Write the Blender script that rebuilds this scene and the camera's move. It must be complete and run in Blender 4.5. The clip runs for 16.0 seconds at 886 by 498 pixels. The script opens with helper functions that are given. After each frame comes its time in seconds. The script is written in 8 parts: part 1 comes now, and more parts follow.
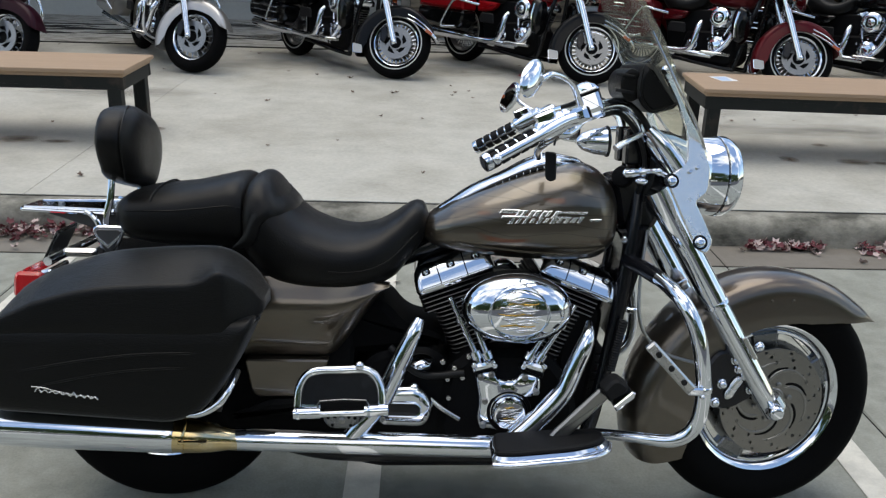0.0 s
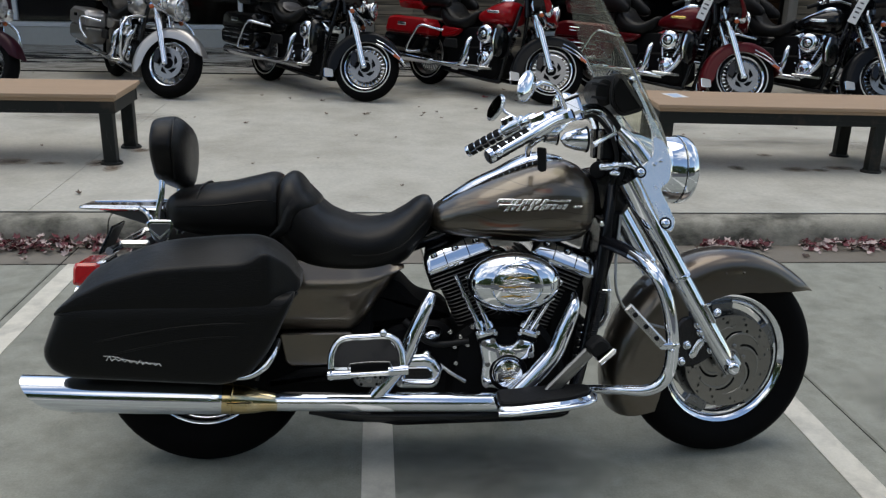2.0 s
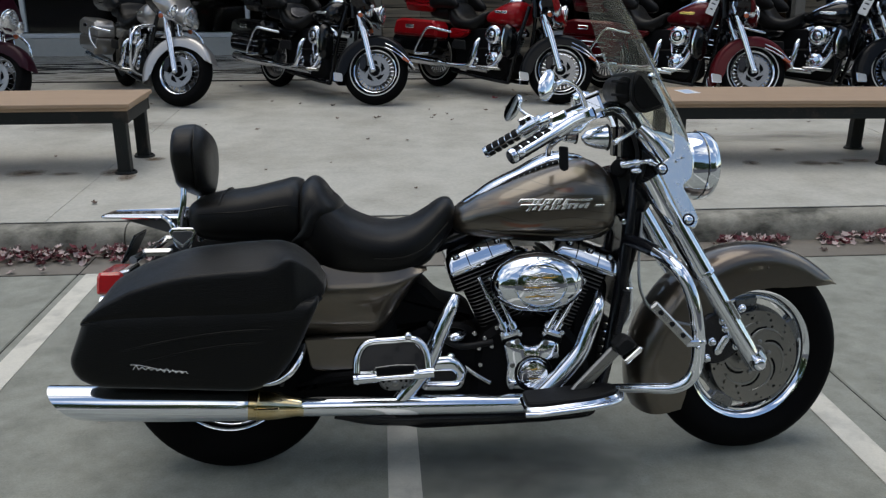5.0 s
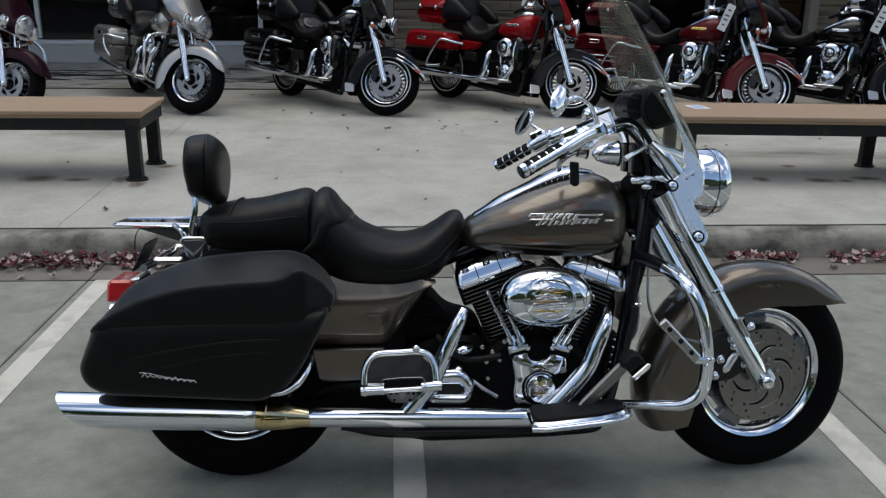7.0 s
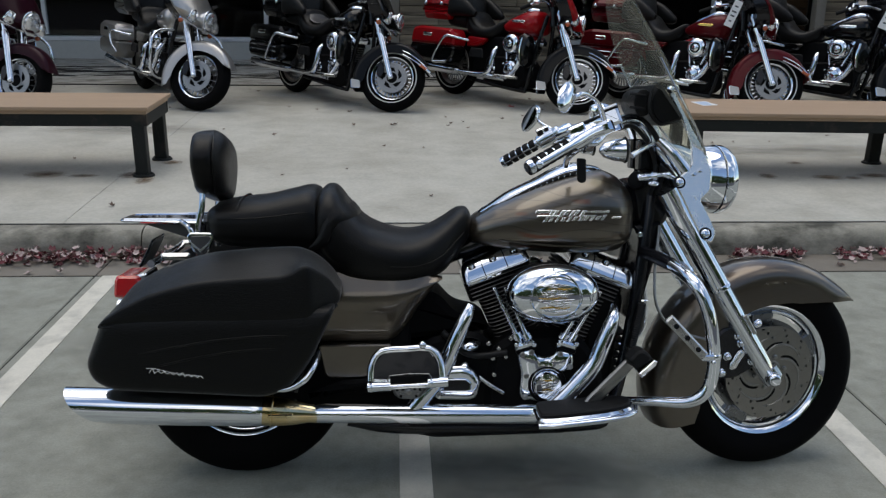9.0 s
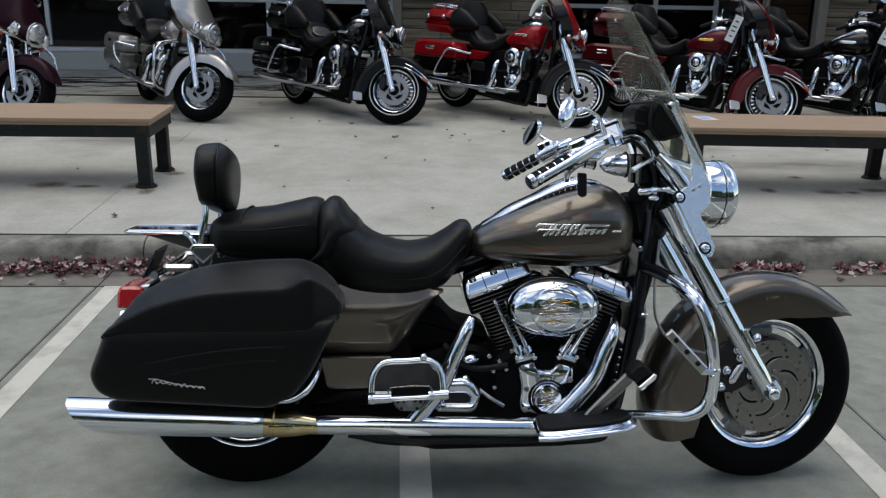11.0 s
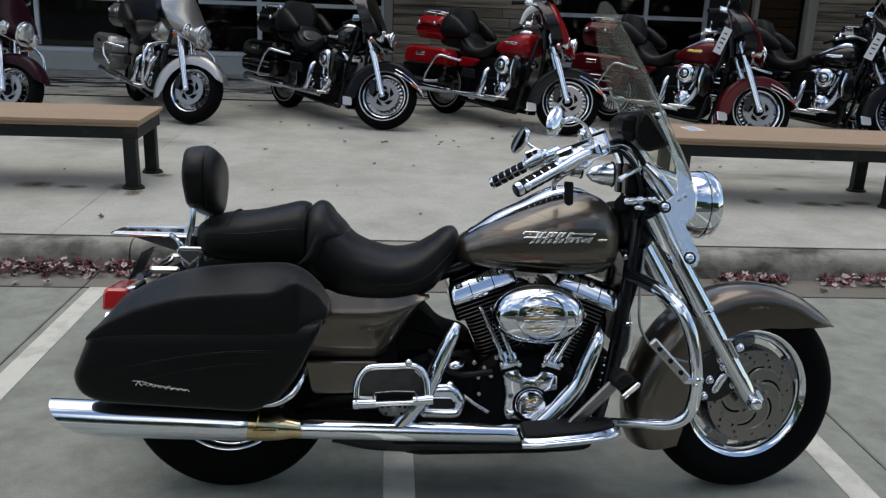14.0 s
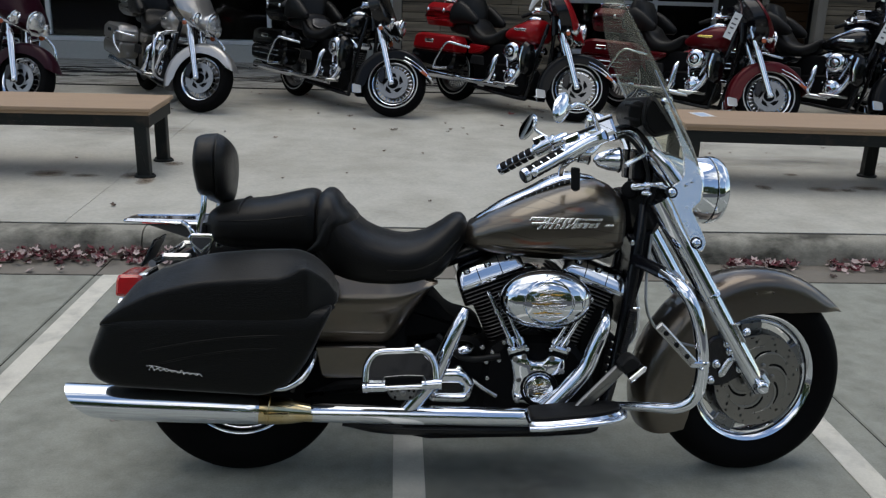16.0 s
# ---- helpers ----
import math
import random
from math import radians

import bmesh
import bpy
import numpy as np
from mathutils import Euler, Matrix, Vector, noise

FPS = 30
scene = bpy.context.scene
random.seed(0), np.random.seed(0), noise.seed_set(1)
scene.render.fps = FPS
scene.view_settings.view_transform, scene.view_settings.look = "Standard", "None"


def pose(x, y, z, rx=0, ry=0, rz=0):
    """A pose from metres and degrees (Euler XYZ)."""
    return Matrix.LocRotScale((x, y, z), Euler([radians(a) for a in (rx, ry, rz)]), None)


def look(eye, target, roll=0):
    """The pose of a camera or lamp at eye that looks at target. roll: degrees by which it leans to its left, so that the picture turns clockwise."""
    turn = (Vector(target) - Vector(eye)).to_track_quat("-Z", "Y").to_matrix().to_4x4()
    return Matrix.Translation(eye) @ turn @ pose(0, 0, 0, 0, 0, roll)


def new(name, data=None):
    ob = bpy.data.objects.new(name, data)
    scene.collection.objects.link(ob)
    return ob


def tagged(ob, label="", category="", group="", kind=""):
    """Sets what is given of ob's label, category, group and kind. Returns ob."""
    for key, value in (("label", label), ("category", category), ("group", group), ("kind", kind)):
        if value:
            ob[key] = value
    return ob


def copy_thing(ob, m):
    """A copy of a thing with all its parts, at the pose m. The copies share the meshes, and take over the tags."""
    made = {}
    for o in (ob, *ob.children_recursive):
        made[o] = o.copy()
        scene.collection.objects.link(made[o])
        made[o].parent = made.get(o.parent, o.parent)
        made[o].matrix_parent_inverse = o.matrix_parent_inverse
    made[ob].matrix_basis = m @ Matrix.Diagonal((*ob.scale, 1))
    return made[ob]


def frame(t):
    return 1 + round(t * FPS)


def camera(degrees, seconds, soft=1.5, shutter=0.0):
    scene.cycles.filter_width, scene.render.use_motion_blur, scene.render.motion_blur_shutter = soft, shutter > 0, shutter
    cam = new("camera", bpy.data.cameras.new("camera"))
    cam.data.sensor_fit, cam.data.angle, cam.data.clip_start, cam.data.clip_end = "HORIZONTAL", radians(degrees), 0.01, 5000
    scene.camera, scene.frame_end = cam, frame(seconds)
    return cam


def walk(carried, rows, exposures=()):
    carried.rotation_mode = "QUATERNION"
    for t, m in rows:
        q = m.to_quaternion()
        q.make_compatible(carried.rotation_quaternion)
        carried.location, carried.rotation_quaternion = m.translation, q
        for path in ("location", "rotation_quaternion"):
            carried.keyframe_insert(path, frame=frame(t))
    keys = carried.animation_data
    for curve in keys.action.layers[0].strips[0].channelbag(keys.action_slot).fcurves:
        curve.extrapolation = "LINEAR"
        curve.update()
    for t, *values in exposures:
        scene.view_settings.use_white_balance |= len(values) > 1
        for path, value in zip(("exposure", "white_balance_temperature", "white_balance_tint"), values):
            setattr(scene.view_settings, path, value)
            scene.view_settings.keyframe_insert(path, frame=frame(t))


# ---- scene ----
cam = camera(54.2, 16.0, 1.3)
PATH = [
    (0, (0.296, 0.243, 1.453), (0.357, 2.128, 0.788), 1.8),
    (0.5, (0.184, 0.089, 1.434), (0.363, 1.979, 0.806), 0.3),
    (1, (0.127, -0.057, 1.446), (0.31, 1.844, 0.85), 1.5),
    (1.5, (0.149, -0.128, 1.45), (0.328, 1.755, 0.799), 1.9),
    (2, (0.143, -0.132, 1.461), (0.303, 1.767, 0.854), 1.4),
    (2.5, (0.125, -0.113, 1.458), (0.329, 1.778, 0.839), 1.5),
    (3, (0.121, -0.086, 1.452), (0.361, 1.795, 0.815), 3.2),
    (3.5, (0.112, -0.091, 1.452), (0.299, 1.792, 0.803), 1.7),
    (4, (0.108, -0.11, 1.456), (0.265, 1.782, 0.827), 0.5),
    (6.5, (0.103, -0.128, 1.461), (0.229, 1.779, 0.872), 0.0),
    (7, (0.101, -0.126, 1.467), (0.222, 1.784, 0.887), 0.7),
    (7.5, (0.1, -0.128, 1.466), (0.217, 1.781, 0.882), 1.1),
    (8, (0.099, -0.125, 1.467), (0.214, 1.785, 0.885), 0.8),
    (8.5, (0.099, -0.125, 1.468), (0.212, 1.787, 0.892), 1.0),
    (9, (0.097, -0.126, 1.467), (0.206, 1.782, 0.879), 0.7),
    (9.5, (0.094, -0.131, 1.471), (0.207, 1.78, 0.891), 0.9),
    (12, (0.094, -0.142, 1.476), (0.198, 1.778, 0.926), 1.1),
    (12.5, (0.097, -0.137, 1.477), (0.205, 1.785, 0.936), 1.3),
    (13, (0.098, -0.136, 1.476), (0.219, 1.786, 0.937), 1.2),
    (13.5, (0.099, -0.143, 1.474), (0.23, 1.778, 0.934), 1.0),
    (14, (0.096, -0.15, 1.478), (0.232, 1.769, 0.93), 2.1),
    (14.5, (0.097, -0.151, 1.475), (0.241, 1.75, 0.873), 2.7),
    (15, (0.101, -0.164, 1.478), (0.243, 1.738, 0.876), 2.5),
    (15.5, (0.103, -0.175, 1.481), (0.228, 1.735, 0.9), 2.0),
    (16, (0.102, -0.175, 1.48), (0.214, 1.737, 0.904), 1.7),
]
EXPOSURES = [(0.0, 0.46, 7050, 8), (1.0, 0.38, 7050, 8), (2.5, 0.12, 7050, 8), (3.5, 0.19, 7050, 8), (4.0, 0.15, 6980, 8), (6.5, 0.02, 6900, 8), (9.5, 0.02, 6900, 8), (12.0, 0.10, 6900, 8), (13.5, 0.10, 6900, 8), (15.0, 0.02, 6900, 8), (16.0, 0.02, 6900, 8)]
walk(cam, [(t, look(eye, target, roll)) for t, eye, target, roll in PATH], EXPOSURES)

# ---- light ----
CLOUD = 9.0
world = bpy.data.worlds.new("sky")
scene.world = world
world.use_nodes = True
wn = world.node_tree.nodes
sky = wn.new("ShaderNodeTexSky")
sky.sky_type = "NISHITA"
sky.sun_disc = False
sky.sun_elevation, sky.sun_rotation = radians(79), radians(349)
sky.air_density, sky.dust_density, sky.ozone_density = 1.0, 0.25, 1.0
wn["Background"].inputs["Strength"].default_value = 0.15
# broken white cloud over the blue
cloud, shape, cover = wn.new("ShaderNodeTexNoise"), wn.new("ShaderNodeValToRGB"), wn.new("ShaderNodeMixRGB")
cloud.noise_dimensions = "4D"
cloud.inputs["W"].default_value = 3.1
cloud.inputs["Scale"].default_value, cloud.inputs["Detail"].default_value, cloud.inputs["Roughness"].default_value = 2.0, 8.0, 0.6
shape.color_ramp.elements[0].position, shape.color_ramp.elements[1].position = 0.49, 0.62
cover.inputs["Color2"].default_value = (CLOUD, CLOUD * 1.0, CLOUD * 1.02, 1)
world.node_tree.links.new(cloud.outputs["Fac"], shape.inputs[0])
world.node_tree.links.new(shape.outputs[0], cover.inputs["Fac"])
world.node_tree.links.new(sky.outputs[0], cover.inputs["Color1"])
world.node_tree.links.new(cover.outputs[0], wn["Background"].inputs["Color"])
sun_data = bpy.data.lights.new("sun", "SUN")
sun_data.energy, sun_data.angle, sun_data.color = 1.15, radians(52), (1.0, 0.96, 0.9)
sun = new("sun", sun_data)
sun.matrix_world = look((-0.5, 2.6, 14), (0, 0, 0))

# ---- materials ----


def material(name, base, rough=0.5, metal=0.0, vary=0.0, scale=8.0, second=None, amount=0.5, coat=0.0, bump=0.0,
             bump_scale=200.0, rough_vary=0.0, island=0.0, stretch=(1, 1, 1), per_object=0.0, spec=0.5, sheen=0.0):
    """A procedural surface: base colour varied by a coarse and a fine noise, a second colour in patches, and fine relief."""
    m = bpy.data.materials.new(name)
    m.use_nodes = True
    n, l = m.node_tree.nodes, m.node_tree.links
    b = n["Principled BSDF"]
    b.inputs["Roughness"].default_value, b.inputs["Metallic"].default_value = rough, metal
    b.inputs["Coat Weight"].default_value, b.inputs["Coat Roughness"].default_value = coat, 0.04
    b.inputs["Base Color"].default_value = (*base, 1)
    b.inputs["Specular IOR Level"].default_value = spec
    b.inputs["Sheen Weight"].default_value, b.inputs["Sheen Roughness"].default_value = sheen, 0.35
    co = n.new("ShaderNodeTexCoord")
    mp = n.new("ShaderNodeMapping")
    mp.inputs["Scale"].default_value = stretch
    l.new(co.outputs["Object"], mp.inputs["Vector"])

    def nz(s, detail=5.0, r=0.6):
        t = n.new("ShaderNodeTexNoise")
        t.inputs["Scale"].default_value, t.inputs["Detail"].default_value, t.inputs["Roughness"].default_value = s, detail, r
        l.new(mp.outputs[0], t.inputs["Vector"])
        return t.outputs["Fac"]

    col = None
    if second is not None:
        ramp = n.new("ShaderNodeValToRGB")
        ramp.color_ramp.elements[0].position, ramp.color_ramp.elements[1].position = 0.62 - 0.35 * amount, 0.8 - 0.3 * amount
        ramp.color_ramp.elements[0].color, ramp.color_ramp.elements[1].color = (*base, 1), (*second, 1)
        l.new(nz(scale * 0.35), ramp.inputs[0])
        col = ramp.outputs[0]
    if vary > 0 or per_object > 0:
        mix = n.new("ShaderNodeHueSaturation")
        if col is not None:
            l.new(col, mix.inputs["Color"])
        else:
            mix.inputs["Color"].default_value = (*base, 1)
        val = n.new("ShaderNodeMath")
        val.operation = "MULTIPLY_ADD"
        add = n.new("ShaderNodeMath")
        add.operation = "ADD"
        l.new(nz(scale), add.inputs[0])
        l.new(nz(scale * 9, 3.0), add.inputs[1])
        l.new(add.outputs[0], val.inputs[0])
        val.inputs[1].default_value, val.inputs[2].default_value = vary * 2.0, 1.0 - vary * 2.0
        last = val.outputs[0]
        if per_object > 0:
            info = n.new("ShaderNodeObjectInfo")
            m2 = n.new("ShaderNodeMath")
            m2.operation = "MULTIPLY_ADD"
            l.new(info.outputs["Random"], m2.inputs[0])
            m2.inputs[1].default_value = per_object
            l.new(last, m2.inputs[2])
            last = m2.outputs[0]
        if island > 0:
            geo = n.new("ShaderNodeNewGeometry")
            m3 = n.new("ShaderNodeMath")
            m3.operation = "MULTIPLY_ADD"
            l.new(geo.outputs["Random Per Island"], m3.inputs[0])
            m3.inputs[1].default_value = island
            l.new(last, m3.inputs[2])
            last = m3.outputs[0]
        l.new(last, mix.inputs["Value"])
        col = mix.outputs[0]
    if col is not None:
        l.new(col, b.inputs["Base Color"])
    if rough_vary > 0:
        r = n.new("ShaderNodeMath")
        r.operation = "MULTIPLY_ADD"
        l.new(nz(scale * 2.3), r.inputs[0])
        r.inputs[1].default_value, r.inputs[2].default_value = rough_vary, max(rough - rough_vary * 0.5, 0.02)
        l.new(r.outputs[0], b.inputs["Roughness"])
    if bump > 0:
        bp = n.new("ShaderNodeBump")
        bp.inputs["Strength"].default_value, bp.inputs["Distance"].default_value = bump, 0.002
        l.new(nz(bump_scale, 3.0), bp.inputs["Height"])
        l.new(bp.outputs[0], b.inputs["Normal"])
    return m


CHROME = material("chrome", (0.81, 0.85, 0.915), 0.06, 1.0, rough_vary=0.05, scale=14)
CHROME_DULL = material("dull_chrome", (0.55, 0.55, 0.55), 0.22, 1.0, rough_vary=0.12, scale=20, bump=0.05)
CHROME_GOLD = material("heat_tinted_chrome", (0.70, 0.52, 0.23), 0.12, 1.0, vary=0.12, scale=18, second=(0.78, 0.68, 0.46), amount=0.6, rough_vary=0.1)
SATIN = material("satin_plate", (0.86, 0.86, 0.83), 0.26, 1.0, vary=0.06, scale=9, rough_vary=0.16, bump=0.04)
STEEL = material("brushed_steel", (0.30, 0.297, 0.29), 0.34, 1.0, vary=0.08, scale=25, rough_vary=0.15)
ALLOY = material("cast_alloy", (0.19, 0.197, 0.205), 0.28, 0.9, vary=0.08, scale=20, rough_vary=0.1)
DARKALLOY = material("dark_alloy", (0.12, 0.12, 0.125), 0.4, 0.8, vary=0.1, scale=20)
PAINT = material("bronze_paint", (0.118, 0.100, 0.078), 0.34, 0.88, vary=0.06, scale=5, second=(0.128, 0.095, 0.069), amount=0.3, coat=1.0, stretch=(1, 1, 2.5))


def flame_paint(name, src):
    """The same paint with faint darker and redder flame licks under the lacquer."""
    m = src.copy()
    m.name = name
    n, l = m.node_tree.nodes, m.node_tree.links
    b = n["Principled BSDF"]
    was = b.inputs["Base Color"].links[0].from_socket
    co, mp, wave, ramp, mix = n.new("ShaderNodeTexCoord"), n.new("ShaderNodeMapping"), n.new("ShaderNodeTexWave"), n.new("ShaderNodeValToRGB"), n.new("ShaderNodeMixRGB")
    mp.inputs["Scale"].default_value = (3.4, 0.6, 8.0)
    wave.bands_direction = "Z"
    wave.inputs["Scale"].default_value, wave.inputs["Distortion"].default_value, wave.inputs["Detail"].default_value, wave.inputs["Detail Scale"].default_value = 0.75, 13.0, 2.0, 0.8
    e = ramp.color_ramp.elements
    e[0].position, e[1].position = 0.80, 0.97
    e[0].color, e[1].color = (0, 0, 0, 1), (0.9, 0.9, 0.9, 1)
    mix.inputs["Color2"].default_value = (0.15, 0.045, 0.02, 1)
    # the licks break up, and each has a thin dark outline
    patch, cut, both_ways, line, dark = n.new("ShaderNodeTexNoise"), n.new("ShaderNodeMapRange"), n.new("ShaderNodeMath"), n.new("ShaderNodeValToRGB"), n.new("ShaderNodeMixRGB")
    patch.inputs["Scale"].default_value = 9.0
    cut.inputs["From Min"].default_value, cut.inputs["From Max"].default_value = 0.50, 0.66
    both_ways.operation = "MULTIPLY"
    k = line.color_ramp.elements
    k[0].position, k[0].color, k[1].position, k[1].color = 0.40, (0, 0, 0, 1), 0.60, (0, 0, 0, 1)
    k.new(0.50).color = (0.55, 0.55, 0.55, 1)
    dark.inputs["Color2"].default_value = (0.040, 0.034, 0.028, 1)
    l.new(co.outputs["Object"], mp.inputs["Vector"]), l.new(mp.outputs[0], wave.inputs["Vector"]), l.new(wave.outputs["Fac"], ramp.inputs[0])
    l.new(co.outputs["Object"], patch.inputs["Vector"]), l.new(patch.outputs["Fac"], cut.inputs["Value"])
    l.new(ramp.outputs[0], both_ways.inputs[0]), l.new(cut.outputs[0], both_ways.inputs[1])
    l.new(wave.outputs["Fac"], line.inputs[0]), l.new(line.outputs[0], dark.inputs["Fac"]), l.new(was, dark.inputs["Color1"])
    l.new(both_ways.outputs[0], mix.inputs["Fac"]), l.new(dark.outputs[0], mix.inputs["Color1"]), l.new(mix.outputs[0], b.inputs["Base Color"])
    return m


FLAMEPAINT = flame_paint("bronze_flame_paint", PAINT)
FRAMEBLACK = material("frame_black", (0.006, 0.0065, 0.009), 0.25, 0.0, coat=0.25, rough_vary=0.1, spec=0.25)
ENGINEBLACK = material("engine_black", (0.005, 0.005, 0.0055), 0.5, 0.0, vary=0.15, scale=30, bump=0.25, bump_scale=400, spec=0.08)
DARKSTEEL = material("disc_steel", (0.25, 0.243, 0.232), 0.30, 1.0, vary=0.10, scale=30, rough_vary=0.15)
FINEDGE = material("machined_fin", (0.30, 0.30, 0.31), 0.35, 0.9, vary=0.1, scale=40)
LEATHER = material("black_vinyl", (0.0046, 0.0043, 0.0040), 0.38, 0.0, vary=0.2, scale=12, bump=0.34, bump_scale=240, rough_vary=0.26, spec=0.20, sheen=0.03)
BAGVINYL = material("bag_vinyl", (0.0008, 0.0010, 0.0010), 0.42, 0.0, vary=0.3, scale=14, bump=0.5, bump_scale=220, rough_vary=0.30, spec=0.23, sheen=0.18, stretch=(0.35, 1, 1.6))
RUBBER = material("tyre_rubber", (0.0035, 0.0035, 0.0037), 0.7, 0.0, vary=0.2, scale=18, bump=0.2, bump_scale=150, spec=0.05)
SOFTRUBBER = material("rubber_pad", (0.008, 0.008, 0.0085), 0.6, 0.0, vary=0.2, scale=40, bump=0.3, spec=0.2)
WIRE = material("cable_black", (0.006, 0.006, 0.0065), 0.45, spec=0.3)
RED_LENS = material("red_lens", (0.62, 0.009, 0.012), 0.08, 0.0, vary=0.1, scale=60, coat=1.0)
AMBER_LENS = material("amber_lens", (0.42, 0.075, 0.015), 0.12, 0.0, coat=1.0)
WHITE_LENS = material("clear_lens", (0.74, 0.76, 0.78), 0.16, 0.8, vary=0.3, scale=45, coat=1.0, bump=0.5, bump_scale=120)
BRIGHTTIP = material("white_enamel", (0.48, 0.48, 0.47), 0.3, 0.2, vary=0.05, scale=30)
SILVERTRIM = material("silver_trim", (0.84, 0.86, 0.88), 0.22, 0.9)
GOLDTRIM = material("gold_trim", (0.62, 0.42, 0.12), 0.25, 0.9, vary=0.1, scale=50)
WHITEWALL = material("white_sidewall", (0.55, 0.55, 0.53), 0.5, 0.0, vary=0.1, scale=30)
WHITEPAPER = material("white_paper", (0.74, 0.75, 0.76), 0.7, 0.0, vary=0.03, scale=20)
BLUEPAPER = material("blue_paper", (0.42, 0.52, 0.68), 0.6, 0.0, vary=0.05, scale=20)
INK = material("print_ink", (0.05, 0.05, 0.06), 0.6)
LOT = material("lot_concrete", (0.276, 0.279, 0.238), 0.85, 0.0, vary=0.26, scale=14, second=(0.215, 0.218, 0.184), amount=0.5, bump=0.5, bump_scale=260)
WALKSLAB = material("walk_concrete", (0.455, 0.440, 0.388), 0.88, 0.0, vary=0.19, scale=4.5, second=(0.375, 0.358, 0.308), amount=0.5, bump=0.3, bump_scale=240)
APRON = material("rough_apron", (0.40, 0.385, 0.345), 0.9, 0.0, vary=0.34, scale=24.0, second=(0.11, 0.102, 0.086), amount=0.46, bump=0.7, bump_scale=90, stretch=(0.5, 2.2, 1))
KERBSTONE = material("kerb_concrete", (0.315, 0.298, 0.250), 0.9, 0.0, vary=0.26, scale=12.0, second=(0.062, 0.060, 0.047), amount=0.52, bump=0.5, bump_scale=150, stretch=(0.7, 1, 1.2))
GUTTER = material("gutter_concrete", (0.19, 0.172, 0.145), 0.9, 0.0, vary=0.12, scale=3.0, second=(0.15, 0.13, 0.105), amount=0.5, bump=0.5, bump_scale=170)
JOINT = material("joint_filler", (0.03, 0.029, 0.027), 0.95, 0.0, vary=0.2, scale=12)
LINEPAINT = material("line_paint", (0.63, 0.60, 0.52), 0.8, 0.0, vary=0.12, scale=16, second=(0.46, 0.44, 0.385), amount=0.4, bump=0.2, bump_scale=260)
TAR = material("tar_joint", (0.006, 0.006, 0.006), 0.9, 0.0, vary=0.2, scale=12, spec=0.1)
ASPHALT = material("asphalt", (0.05, 0.05, 0.052), 0.9, 0.0, vary=0.15, scale=2.0, bump=0.5, bump_scale=160)
GRASS = material("grass", (0.06, 0.085, 0.03), 0.95, 0.0, vary=0.25, scale=0.8)
BENCHTOP = material("bench_top", (0.375, 0.258, 0.168), 0.6, 0.0, vary=0.14, scale=6, stretch=(0.2, 4, 4), bump=0.15, bump_scale=120)
BENCHIRON = material("bench_iron", (0.012, 0.014, 0.0135), 0.55, 0.0, spec=0.25, vary=0.15, scale=14, second=(0.06, 0.045, 0.035), amount=0.2)
SIDING = material("weathered_board", (0.135, 0.113, 0.083), 0.88, 0.0, vary=0.34, scale=4.0, second=(0.040, 0.035, 0.028), amount=0.55, bump=0.6, bump_scale=60, stretch=(0.5, 2, 9), per_object=0.75, spec=0.2)
BROWNBOARD = material("brown_board", (0.020, 0.0105, 0.0045), 0.85, 0.0, spec=0.08, vary=0.16, scale=3.0, second=(0.015, 0.009, 0.005), amount=0.4, bump=0.5, bump_scale=60, stretch=(0.3, 2, 7), per_object=0.35)
POSTWOOD = material("grey_post", (0.165, 0.152, 0.130), 0.85, 0.0, vary=0.16, scale=4.0, stretch=(3, 3, 0.3), bump=0.5, bump_scale=60)
WALLBASE = material("base_wall_concrete", (0.42, 0.425, 0.405), 0.9, 0.0, vary=0.08, scale=2.0, bump=0.3, bump_scale=150)
WINFRAME = material("window_aluminium", (0.62, 0.65, 0.68), 0.45, 0.2, vary=0.05, scale=6)
# near black: the unlit room's shade is put into this colour
INDOOR = material("interior_shade", (0.030, 0.028, 0.030), 0.8, 0.0, vary=0.3, scale=1.2, second=(0.06, 0.03, 0.026), amount=0.3)
ROOFING = material("dark_soffit", (0.10, 0.095, 0.085), 0.85, 0.0, vary=0.1, scale=3)
LEAFRED = material("dry_leaf_red", (0.085, 0.014, 0.020), 0.7, 0.0, vary=0.2, scale=20, island=0.7)
LEAFPALE = material("dry_leaf_pale", (0.36, 0.28, 0.265), 0.75, 0.0, vary=0.2, scale=20, island=0.5)
LEAFBROWN = material("dry_leaf_brown", (0.09, 0.055, 0.04), 0.8, 0.0, vary=0.2, scale=20, per_object=0.6)
LEAFGREEN = material("tree_leaf", (0.05, 0.085, 0.025), 0.7, 0.0, vary=0.2, scale=2, island=0.7)
BARK = material("bark", (0.09, 0.07, 0.05), 0.9, 0.0, vary=0.2, scale=8, bump=0.6, bump_scale=40)


